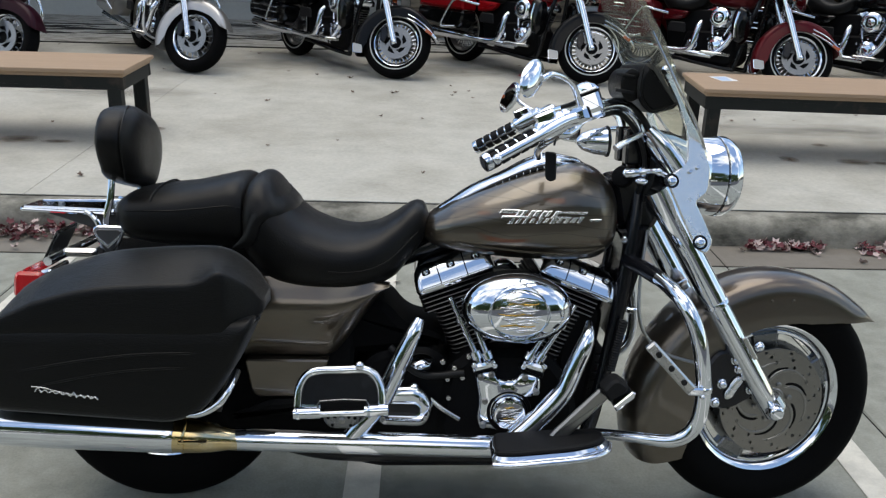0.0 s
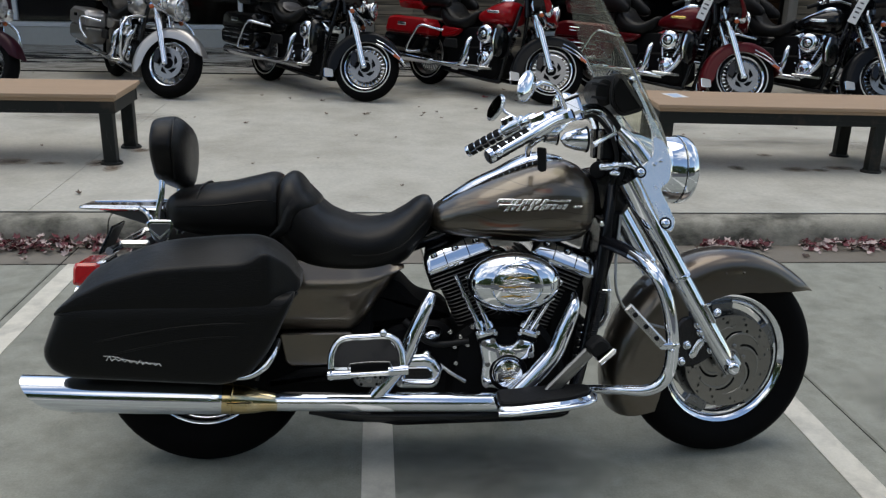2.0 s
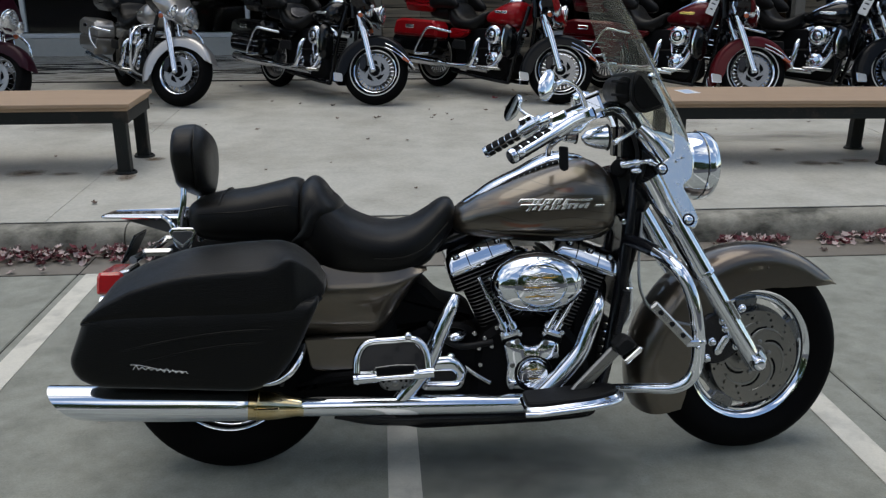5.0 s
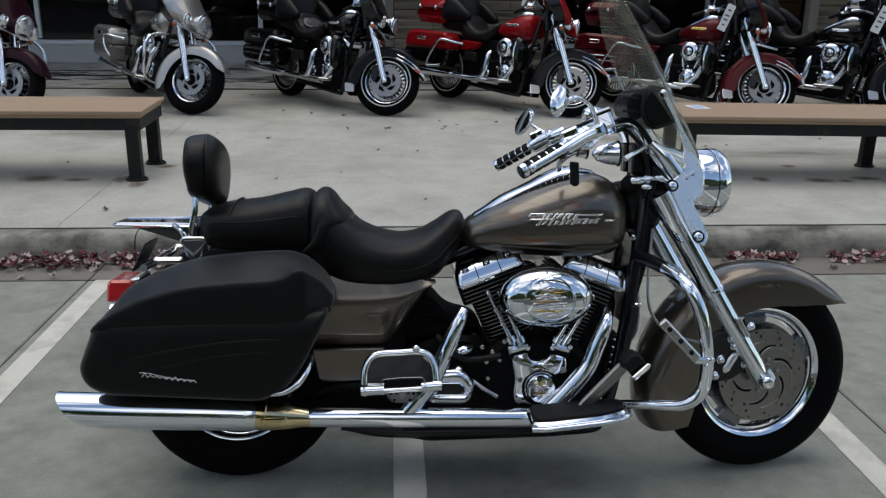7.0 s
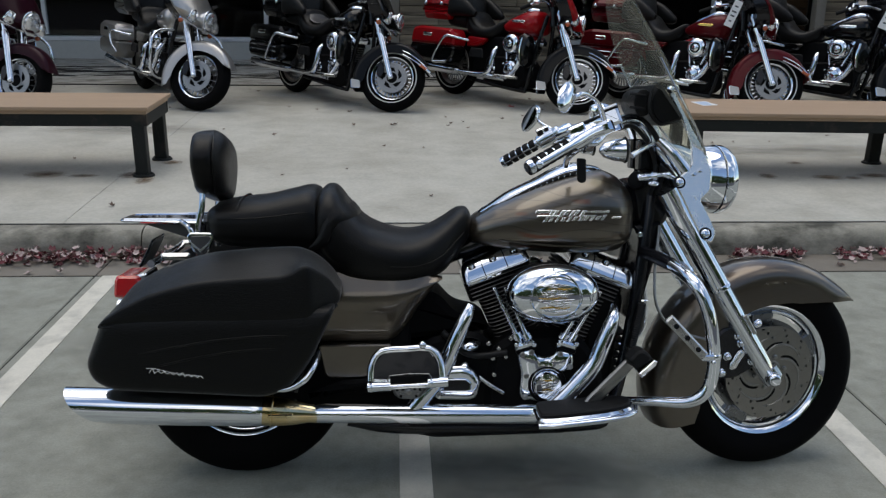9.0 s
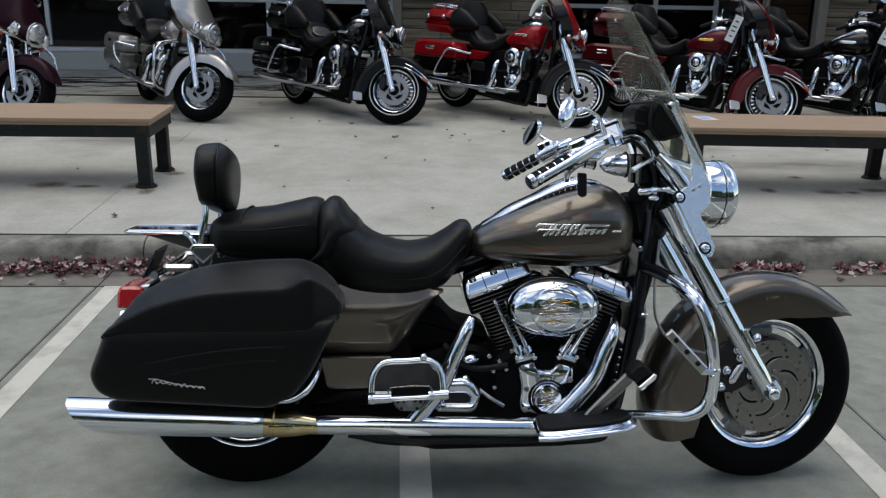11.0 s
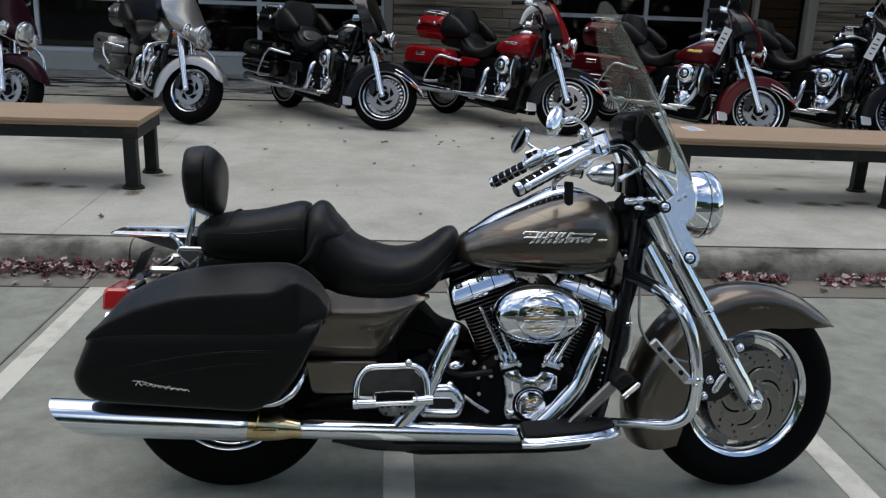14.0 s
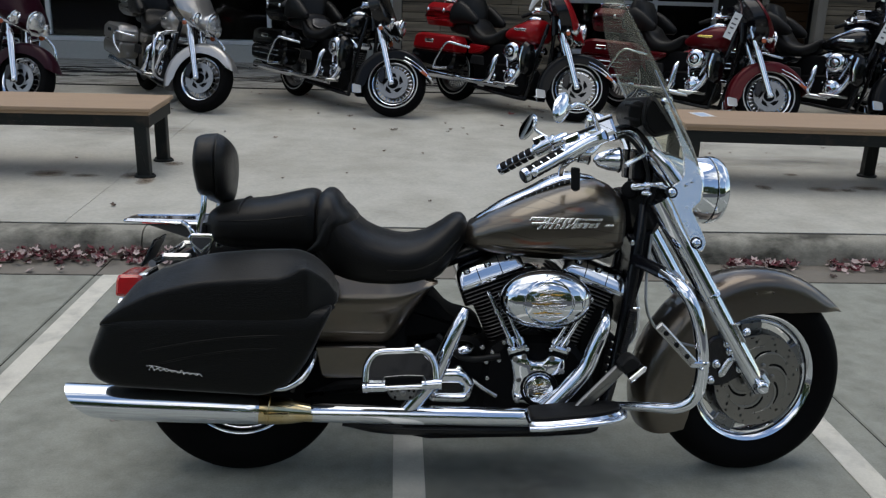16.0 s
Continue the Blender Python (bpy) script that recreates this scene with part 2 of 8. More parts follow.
def pane(name, tint, clear, haze, gloss_rough=0.02, edge=0.6):
    """Thin sheet glass: light passes straight through, a share that grows at flat angles is mirrored, and a little dust scatters."""
    m = bpy.data.materials.new(name)
    m.use_nodes = True
    n, l = m.node_tree.nodes, m.node_tree.links
    n.remove(n["Principled BSDF"])
    tr, gl, df, lw = n.new("ShaderNodeBsdfTransparent"), n.new("ShaderNodeBsdfGlossy"), n.new("ShaderNodeBsdfDiffuse"), n.new("ShaderNodeLayerWeight")
    tr.inputs[0].default_value = (*[c * clear for c in tint], 1)
    df.inputs[0].default_value = (*tint, 1)
    gl.inputs["Roughness"].default_value = gloss_rough
    pw, ma = n.new("ShaderNodeMath"), n.new("ShaderNodeMath")
    pw.operation, ma.operation = "POWER", "MULTIPLY_ADD"
    pw.inputs[1].default_value, ma.inputs[1].default_value, ma.inputs[2].default_value = 5.0, edge, 0.035
    l.new(lw.outputs["Facing"], pw.inputs[0]), l.new(pw.outputs[0], ma.inputs[0])
    a, b = n.new("ShaderNodeMixShader"), n.new("ShaderNodeMixShader")
    a.inputs[0].default_value = haze
    l.new(tr.outputs[0], a.inputs[1]), l.new(df.outputs[0], a.inputs[2])
    l.new(ma.outputs[0], b.inputs[0]), l.new(a.outputs[0], b.inputs[1]), l.new(gl.outputs[0], b.inputs[2])
    l.new(b.outputs[0], n["Material Output"].inputs[0])
    return m


SHIELDGLASS = pane("windshield_plastic", (0.60, 0.60, 0.55), 1.5, 0.07, 0.02, 0.12)
SMOKEGLASS = pane("smoked_plastic", (0.10, 0.10, 0.10), 1.0, 0.05)
WINDOWGLASS = pane("window_glass", (0.30, 0.31, 0.32), 1.6, 0.0)
MIRROR = material("mirror_glass", (0.86, 0.87, 0.88), 0.01, 1.0)
PORCELAIN = material("silver_paint", (0.46, 0.44, 0.42), 0.3, 0.75, coat=0.7, vary=0.04, scale=8)
SILVERGREY = material("grey_paint", (0.20, 0.19, 0.17), 0.32, 0.4, coat=1.0, vary=0.04, scale=8)
REDPAINT = material("red_paint", (0.30, 0.004, 0.008), 0.3, 0.1, coat=0.35, spec=0.12, vary=0.05, scale=8)
MAROON = material("maroon_paint", (0.085, 0.003, 0.006), 0.3, 0.2, coat=0.25, spec=0.10, vary=0.06, scale=8)
PLUM = material("plum_paint", (0.022, 0.004, 0.009), 0.3, 0.1, coat=0.08, spec=0.08, vary=0.06, scale=8)
BLACKPAINT = material("black_paint", (0.0032, 0.0035, 0.0040), 0.18, 0.0, coat=0.3, rough_vary=0.05, spec=0.18)
CHARCOAL = material("charcoal_paint", (0.004, 0.0045, 0.0055), 0.28, 0.0, coat=0.1, spec=0.12, vary=0.05, scale=8)
NAVY = material("navy_paint", (0.008, 0.009, 0.02), 0.22, 0.1, coat=0.5, rough_vary=0.05)

# ---- geometry tools: each gives (vertices, faces) ----


def join(*gs):
    vs, fs = [], []
    for v, f in gs:
        k = len(vs)
        vs += [tuple(p) for p in v]
        fs += [tuple(i + k for i in q) for q in f]
    return vs, fs


def moved(g, m):
    return [tuple(m @ Vector(p)) for p in g[0]], [tuple(q) for q in g[1]]


def mirrored(g):
    """The same on the other side of the long axis."""
    return [(x, -y, z) for x, y, z in g[0]], [tuple(reversed(q)) for q in g[1]]


def loft(rings, cap=True, closed=True):
    n = len(rings[0])
    vs = [tuple(p) for r in rings for p in r]
    fs = []
    for k in range(len(rings) - 1):
        for i in range(n if closed else n - 1):
            j = (i + 1) % n
            fs.append((k * n + i, k * n + j, (k + 1) * n + j, (k + 1) * n + i))
    if cap and closed:
        fs.append(tuple(range(n - 1, -1, -1)))
        fs.append(tuple((len(rings) - 1) * n + i for i in range(n)))
    return vs, fs


def spline(pts, k=6):
    """A smooth curve through the points."""
    p = [Vector(q) for q in pts]
    if len(p) < 3:
        return p
    ext = [2 * p[0] - p[1]] + p + [2 * p[-1] - p[-2]]
    out = []
    for i in range(1, len(ext) - 2):
        a, b, c, d = ext[i - 1:i + 3]
        for s in range(k):
            t = s / k
            out.append(0.5 * (2 * b + (c - a) * t + (2 * a - 5 * b + 4 * c - d) * t * t + (3 * b - a - 3 * c + d) * t ** 3))
    return out + [p[-1]]


def tube(pts, r, n=12, k=6, flat=1.0):
    """A round bar along a smooth curve; r may be a number or one for each point."""
    path = spline(pts, k)
    rs = list(r) if isinstance(r, (list, tuple)) else [r] * len(pts)
    rings, side = [], None
    for i, c in enumerate(path):
        t = (path[min(i + 1, len(path) - 1)] - path[max(i - 1, 0)]).normalized()
        if side is None:
            side = t.cross(Vector((0, 1, 0)) if abs(t.y) < 0.9 else Vector((1, 0, 0))).normalized()
        side = (side - t * side.dot(t)).normalized()
        up = t.cross(side)
        u = i / max(len(path) - 1, 1) * (len(rs) - 1)
        a = min(int(u), len(rs) - 2) if len(rs) > 1 else 0
        rad = rs[a] + (rs[min(a + 1, len(rs) - 1)] - rs[a]) * (u - a)
        rings.append([c + (side * math.cos(q) + up * math.sin(q) * flat) * rad for q in [2 * math.pi * j / n for j in range(n)]])
    return loft(rings)


def basis(axis):
    a = Vector(axis).normalized()
    s = a.cross(Vector((0, 0, 1)) if abs(a.z) < 0.9 else Vector((1, 0, 0))).normalized()
    return a, s, a.cross(s)


def lathe(profile, at, axis, n=32, cap=True, sy=1.0):
    """Turned shape: profile rows of (radius, height along the axis)."""
    a, s, u = basis(axis)
    o = Vector(at)
    rings = [[o + a * h + (s * math.cos(q) + u * math.sin(q) * sy) * max(r, 1e-4) for q in [2 * math.pi * j / n for j in range(n)]] for r, h in profile]
    return loft(rings, cap)


def hoop(at, axis, big, small, n=40, m=8, flat=1.0, start=0.0, stop=360.0):
    """A ring with a round section."""
    a, s, u = basis(axis)
    o = Vector(at)
    whole = stop - start >= 359.9
    rings = []
    for j in range(n if whole else n + 1):
        q = radians(start) + radians(stop - start) * j / n
        d = s * math.cos(q) + u * math.sin(q)
        rings.append([o + d * (big + small * math.cos(w)) + a * small * flat * math.sin(w) for w in [2 * math.pi * i / m for i in range(m)]])
    if whole:
        rings.append(rings[0])
    return loft(rings, cap=not whole)


def inset(poly, d):
    """The outline drawn in by d."""
    n = len(poly)
    area = sum(poly[i][0] * poly[(i + 1) % n][1] - poly[(i + 1) % n][0] * poly[i][1] for i in range(n))
    sg = 1 if area > 0 else -1
    out = []
    for i in range(n):
        p, c, q = Vector(poly[i - 1]), Vector(poly[i]), Vector(poly[(i + 1) % n])
        e1, e2 = (c - p).normalized(), (q - c).normalized()
        n1, n2 = Vector((-e1.y, e1.x)) * sg, Vector((-e2.y, e2.x)) * sg
        b = n1 + n2
        out.append(c + b * (2 * d / max(b.length_squared, 0.7)))
    return [(v.x, v.y) for v in out]


def rounded(poly, r=0.02, k=4):
    """The outline with its corners rounded."""
    out, n = [], len(poly)
    for i in range(n):
        p, c, q = Vector(poly[i - 1]), Vector(poly[i]), Vector(poly[(i + 1) % n])
        d1, d2 = (p - c), (q - c)
        t = min(r, d1.length * 0.45, d2.length * 0.45)
        a, b = c + d1.normalized() * t, c + d2.normalized() * t
        for j in range(k + 1):
            s = j / k
            v = a * (1 - s) ** 2 + c * 2 * s * (1 - s) + b * s * s
            out.append((v.x, v.y))
    return out


def slab(poly, y0, y1, bev=0.004, r=0.0, plane="xz"):
    """An outline made solid between two depths, with eased edges."""
    if r > 0:
        poly = rounded(poly, r)
    lo, hi = min(y0, y1), max(y0, y1)
    bev = min(bev, (hi - lo) * 0.45)
    inn = inset(poly, bev)
    put = (lambda p, d: (p[0], d, p[1])) if plane == "xz" else (lambda p, d: (p[0], p[1], d)) if plane == "xy" else (lambda p, d: (d, p[0], p[1]))
    rings = [[put(p, lo) for p in inn], [put(p, lo + bev) for p in poly], [put(p, hi - bev) for p in poly], [put(p, hi) for p in inn]]
    return loft(rings)


def pillow(poly, y0, y1, puff, r=0.03):
    """An outline made solid with a softly domed outer side."""
    poly = rounded(poly, r, 4)
    cx, cz = sum(p[0] for p in poly) / len(poly), sum(p[1] for p in poly) / len(poly)
    hx, hz = max(abs(p[0] - cx) for p in poly), max(abs(p[1] - cz) for p in poly)
    rings = [[(x, y0, z) for x, z in poly]]
    sg = 1 if y1 > y0 else -1
    for d, h in ((0.0, 0.0), (0.15, 0.38), (0.4, 0.66), (1.0, 0.88), (2.0, 1.0)):
        rings.append([(cx + (x - cx) * (1 - d * puff / hx), y1 - sg * puff * 0.6 + sg * puff * 0.6 * h, cz + (z - cz) * (1 - d * puff / hz)) for x, z in poly])
    return loft(rings)


def block(cx, cy, cz, sx, sy, sz, bev=0.004, m=None, r=0.0):
    """A box with eased edges."""
    g = slab([(-sx / 2, -sz / 2), (sx / 2, -sz / 2), (sx / 2, sz / 2), (-sx / 2, sz / 2)], -sy / 2, sy / 2, bev, r or bev)
    t = Matrix.Translation((cx, cy, cz))
    return moved(g, t @ m if m is not None else t)


def oval(x, cy, cz, a, b, e=2.0, n=28, low=None):
    """A rounded section across the long axis; low: its exponent below the middle."""
    out = []
    for j in range(n):
        q = 2 * math.pi * j / n
        c, s = math.cos(q), math.sin(q)
        ee = low if (low and s < 0) else e
        out.append((x, cy + a * math.copysign(abs(c) ** (2 / ee), c), cz + b * math.copysign(abs(s) ** (2 / ee), s)))
    return out


def ball(at, rx, ry, rz, n=20, m=12):
    rings = [[(at[0] + rx * math.sin(p) * math.cos(q), at[1] + ry * math.sin(p) * math.sin(q), at[2] + rz * math.cos(p))
              for q in [2 * math.pi * j / n for j in range(n)]] for p in [math.pi * max(min(i / m, 0.995), 0.005) for i in range(m + 1)]]
    return loft([list(reversed(r)) for r in rings])


def disc_plate(at, axis, r0, r1, thick, hole, nr=8, na=120):
    """A flat ring of some thickness with openings where hole(radius, angle in degrees) is true."""
    a, s, u = basis(axis)
    o = Vector(at)
    vs, fs = [], []
    for side in (-0.5, 0.5):
        for i in range(nr + 1):
            for j in range(na):
                q, r = 2 * math.pi * j / na, r0 + (r1 - r0) * i / nr
                vs.append(o + a * thick * side + (s * math.cos(q) + u * math.sin(q)) * r)
    idx = lambda k, i, j: k * (nr + 1) * na + i * na + j % na
    keep = lambda i, j: 0 <= i < nr and not hole(r0 + (r1 - r0) * (i + 0.5) / nr, (j % na + 0.5) * 360 / na)
    for i in range(nr):
        for j in range(na):
            if not keep(i, j):
                continue
            fs.append((idx(0, i, j + 1), idx(0, i + 1, j + 1), idx(0, i + 1, j), idx(0, i, j)))
            fs.append((idx(1, i, j), idx(1, i + 1, j), idx(1, i + 1, j + 1), idx(1, i, j + 1)))
            for di, dj, e in ((-1, 0, ((i, j), (i, j + 1))), (1, 0, ((i + 1, j + 1), (i + 1, j))), (0, -1, ((i + 1, j), (i, j))), (0, 1, ((i, j + 1), (i + 1, j + 1)))):
                if not keep(i + di, j + dj):
                    (p, q2), (p2, q3) = e
                    fs.append((idx(0, p, q2), idx(1, p, q2), idx(1, p2, q3), idx(0, p2, q3)))
    used = sorted({i for f in fs for i in f})
    new_id = {k: i for i, k in enumerate(used)}
    return [tuple(vs[k]) for k in used], [tuple(new_id[i] for i in f) for f in fs]


def flat_normals(me, least):
    """Corner normals weighted by face area, so that flat sides stay flat beside their eased edges."""
    around = {}
    for f in me.polygons:
        for v in f.vertices:
            around.setdefault(v, []).append((f.normal.copy(), f.area))
    out = []
    for f in me.polygons:
        for v in f.vertices:
            t = Vector((0, 0, 0))
            for n, a in around[v]:
                if n.dot(f.normal) > least:
                    t += n * a
            out.append(tuple(t.normalized()) if t.length > 0 else tuple(f.normal))
    me.normals_split_custom_set(out)


def mesh_of(name, g, mat, sharp=38.0):
    me = bpy.data.meshes.new(name)
    me.from_pydata([tuple(p) for p in g[0]], [], [tuple(f) for f in g[1]])
    bm = bmesh.new()
    bm.from_mesh(me)
    bmesh.ops.recalc_face_normals(bm, faces=bm.faces)
    bm.to_mesh(me)
    bm.free()
    me.shade_smooth()
    me.set_sharp_from_angle(angle=radians(sharp))
    if len(me.polygons) <= 320 and sharp < 60:
        flat_normals(me, math.cos(radians(sharp)))
    me.materials.append(mat)
    return me


def part(name, g, mat, parent, label="", sharp=38.0):
    """One mesh object under a thing or a part."""
    ob = new(name, mesh_of(name, g, mat, sharp))
    ob.parent = parent
    if label:
        tagged(ob, label)
    return ob


def thing(name, label, category, at=None, group="", kind=""):
    ob = new(name)
    ob.empty_display_size = 0.1
    if at is not None:
        ob.matrix_basis = at
    return tagged(ob, label, category, group, kind)


def solid(name, g, mat, label, category, group="", kind="", at=None, sharp=38.0):
    """A thing of one mesh."""
    ob = new(name, mesh_of(name, g, mat, sharp))
    if at is not None:
        ob.matrix_basis = at
    return tagged(ob, label, category, group, kind)

# ---- setting ----

KERB_Y, RISE = 4.645, 0.03


def walk_z(y):
    """Height of the raised walk, which climbs gently to the building."""
    return 0.15 + RISE * (y - KERB_Y)


GROUND_LOW = -0.06
solid("ground", slab([(-400, -400), (400, -400), (400, 400), (-400, 400)], GROUND_LOW - 0.2, GROUND_LOW, 0.001, plane="xy"), GRASS,
      "grassy ground that reaches the horizon", "ground", kind="structure")
solid("road", slab([(-120, -34), (120, -34), (120, -1.6), (-120, -1.6)], GROUND_LOW, -0.01, 0.002, plane="xy"), ASPHALT,
      "dark asphalt road beyond the parking bays", "road", kind="structure")

lot = solid("pavement", slab([(-40, -1.6), (40, -1.6), (40, 4.60), (-40, 4.60)], GROUND_LOW, -0.005, 0.002, plane="xy"), TAR,
            "grey concrete parking pavement with sawn joints", "pavement", kind="structure")
xs = [-1.455 + 3.275 * i for i in range(-4, 6)]
for xa, xb in zip(xs[:-1], xs[1:]):
    for ya, yb in ((-1.6, 4.192),):
        part("concrete_slab", slab([(xa + 0.003, ya + 0.003), (xb - 0.003, ya + 0.003), (xb - 0.003, yb - 0.008), (xa + 0.003, yb - 0.008)], -0.05, 0.0, 0.005, plane="xy"), LOT, lot)
    part("gutter_slab", slab([(xa + 0.003, 4.206), (xb - 0.003, 4.206), (xb - 0.003, 4.56), (xa + 0.003, 4.56)], -0.05, -0.002, 0.003, plane="xy"), GUTTER, lot, "dirty gutter strip")
for i, x0 in enumerate((-2.91, -1.412, 0.106, 1.594, 3.09)):
    solid("parking_line", slab([(x0, -1.3), (x0 + 0.1, -1.3), (x0 + 0.1, 4.185), (x0, 4.185)], 0.0, 0.004, 0.001, plane="xy"), LINEPAINT,
          "worn white painted parking line on concrete", "line", "parking lines", "structure")

kerb = thing("kerb", "weathered grey concrete kerb with dark stains", "kerb", kind="structure")
prof = [(4.642, -0.05), (4.642, 0.149), (4.612, 0.149), (4.586, 0.146), (4.560, 0.138), (4.540, 0.124), (4.526, 0.105), (4.516, 0.080), (4.508, 0.040), (4.500, -0.05)]
kx = [-1.30 + 3.05 * i for i in range(-5, 7)]
for xa, xb in zip(kx[:-1], kx[1:]):
    part("kerb_stone", loft([[(x, y, z) for y, z in prof] for x in (xa + 0.004, xa + 0.010, xb - 0.010, xb - 0.004)]), KERBSTONE, kerb)
part("joint_bed", block(0, 4.59, 0.03, 33, 0.09, 0.15, 0.002), JOINT, kerb)

walk_base = solid("walkway", loft([[(x, 4.65, -0.05), (x, 11.9, -0.05), (x, 11.9, walk_z(11.9) - 0.005), (x, 4.65, walk_z(4.65) - 0.005)] for x in (-30, 30)]), TAR,
                  "raised pale concrete walkway", "walkway", kind="structure")
wx = [-25.77, -19.77, -13.77, -7.77, -1.77, 4.23, 10.23, 16.23, 22.23]
for xa, xb in zip(wx[:-1], wx[1:]):
    ya, yb = 4.668, 10.0
    part("walk_slab", loft([[(xa + 0.002, y, walk_z(y) - 0.04), (xa + 0.002, y, walk_z(y)), (xb - 0.002, y, walk_z(y)), (xb - 0.002, y, walk_z(y) - 0.04)] for y in (ya, yb)]), WALKSLAB, walk_base)
part("expansion_joint", loft([[(x, 10.002, walk_z(10.002) - 0.04), (x, 10.002, walk_z(10.002) - 0.002), (x, 10.12, walk_z(10.12) - 0.002), (x, 10.12, walk_z(10.12) - 0.04)] for x in (-26, 26)]), TAR, walk_base, "black expansion joint")
part("apron", loft([[(x, 10.125, walk_z(10.125) - 0.04), (x, 10.125, walk_z(10.125) - 0.004), (x, 12.7, walk_z(12.7) - 0.004), (x, 12.7, walk_z(12.7) - 0.04)] for x in (-26, 26)]), APRON, walk_base, "rough stained apron")

crack_rnd = random.Random(23)
for i in range(26):
    x, y, n = crack_rnd.uniform(-5.2, 6.0), crack_rnd.uniform(10.25, 11.9), crack_rnd.randint(5, 10)
    line = []
    for k in range(n):
        line.append((x, y, walk_z(y) - 0.004))
        x, y = x + crack_rnd.uniform(0.10, 0.30), y + crack_rnd.uniform(-0.07, 0.07)
    part("surface_crack", tube(line, [0.003] + [crack_rnd.uniform(0.008, 0.022) for _ in range(n - 2)] + [0.003], 6, 4, 0.12), JOINT, walk_base, "dark weathered crack")

# ---- building ----
WALL_Y, BAY_Y = 12.6, 11.14
SILL, RAIL, HEAD, EAVE = 0.68, 1.365, 3.0, 3.6


def plank_wall(wall, x0, x1, y, z0, z1, mat, seed, step=0.118):
    """Horizontal boards, each its own piece, butted at uneven places."""
    rnd = random.Random(seed)
    z = z0
    while z < z1 - 0.02:
        h = min(step + rnd.uniform(-0.008, 0.008), z1 - z)
        cuts = [x0, x1]
        if x1 - x0 > 1.2:
            cuts = [x0, x0 + (x1 - x0) * rnd.uniform(0.2, 0.8), x1]
        for a, b in zip(cuts[:-1], cuts[1:]):
            d = rnd.uniform(0.0, 0.012)
            part("board", slab([(a + 0.003, z + 0.004), (b - 0.003, z + 0.004), (b - 0.003, z + h - 0.004), (a + 0.003, z + h - 0.004)], y - 0.028 - d, y - 0.002, 0.004), mat, wall)
        z += h


bay = solid("wall_siding", block(1.145, BAY_Y + 0.75, 1.8, 2.08, 1.49, 3.6, 0.002), JOINT, "projecting bay clad in weathered grey boards", "wall", kind="structure")
plank_wall(bay, 0.16, 2.18, BAY_Y, 0.36, EAVE, SIDING, 3)
part("corner_post", block(0.10, BAY_Y + 0.02, 1.98, 0.11, 0.12, 3.26, 0.006), POSTWOOD, bay, "grey wooden corner post")
part("foot_plinth", block(1.145, BAY_Y + 0.03, 0.33, 2.04, 0.10, 0.06, 0.004), WALLBASE, bay)

entry = solid("wall_entry", block(5.12, BAY_Y + 0.85, 1.95, 0.70, 1.4, 3.3, 0.002), JOINT, "recess lined with brown boards", "wall", kind="structure")
plank_wall(entry, 4.78, 5.44, BAY_Y + 0.14, 0.36, EAVE, BROWNBOARD, 5)
part("corner_post", block(4.835, BAY_Y + 0.06, 1.98, 0.06, 0.10, 3.26, 0.005), POSTWOOD, entry, "slim grey wooden post")
right_wall = solid("wall_right", block(13.0, BAY_Y + 0.75, 1.8, 14.9, 1.49, 3.6, 0.002), JOINT, "wall clad in weathered grey boards", "wall", kind="structure")
plank_wall(right_wall, 5.60, 9.5, BAY_Y, 0.36, EAVE, SIDING, 9)
part("corner_post", block(5.535, BAY_Y - 0.01, 1.98, 0.125, 0.14, 3.26, 0.006), POSTWOOD, right_wall, "grey wooden corner post")

for name, xa, xb in (("wall_base_left", -16.0, 0.09), ("wall_base_right", 2.2, 4.76)):
    solid(name, slab([(xa, 0.2), (xb, 0.2), (xb, SILL - 0.05), (xa, SILL - 0.05)], WALL_Y, WALL_Y + 0.3, 0.006), WALLBASE, "low concrete wall under the windows", "wall", kind="structure")
    solid(name.replace("base", "head"), slab([(xa, HEAD), (xb, HEAD), (xb, EAVE), (xa, EAVE)], WALL_Y, WALL_Y + 0.3, 0.006), WALLBASE, "plain wall above the windows", "wall", kind="structure")


def shop_window(name, x0, x1, mullions):
    w = solid(name, block((x0 + x1) / 2, WALL_Y + 0.10, SILL - 0.02, x1 - x0, 0.22, 0.06, 0.006), WINFRAME, "dark shop window with pale metal bars", "window", kind="structure")
    part("window_frame", block((x0 + x1) / 2, WALL_Y + 0.10, RAIL, x1 - x0, 0.07, 0.055, 0.004), WINFRAME, w)
    part("window_frame", block((x0 + x1) / 2, WALL_Y + 0.10, HEAD - 0.03, x1 - x0, 0.07, 0.06, 0.004), WINFRAME, w)
    xs = [x0 + 0.03, *mullions, x1 - 0.03]
    for x in xs:
        part("mullion", block(x, WALL_Y + 0.10, (SILL + HEAD) / 2, 0.06, 0.075, HEAD - SILL - 0.06, 0.004), WINFRAME, w)
    for a, b in zip(xs[:-1], xs[1:]):
        for z0, z1 in ((SILL + 0.015, RAIL - 0.03), (RAIL + 0.03, HEAD - 0.06)):
            p = part("pane", block((a + b) / 2, WALL_Y + 0.11, (z0 + z1) / 2, b - a - 0.062, 0.008, z1 - z0 - 0.004, 0.001), WINDOWGLASS, w)
            p.visible_shadow = False
    return w


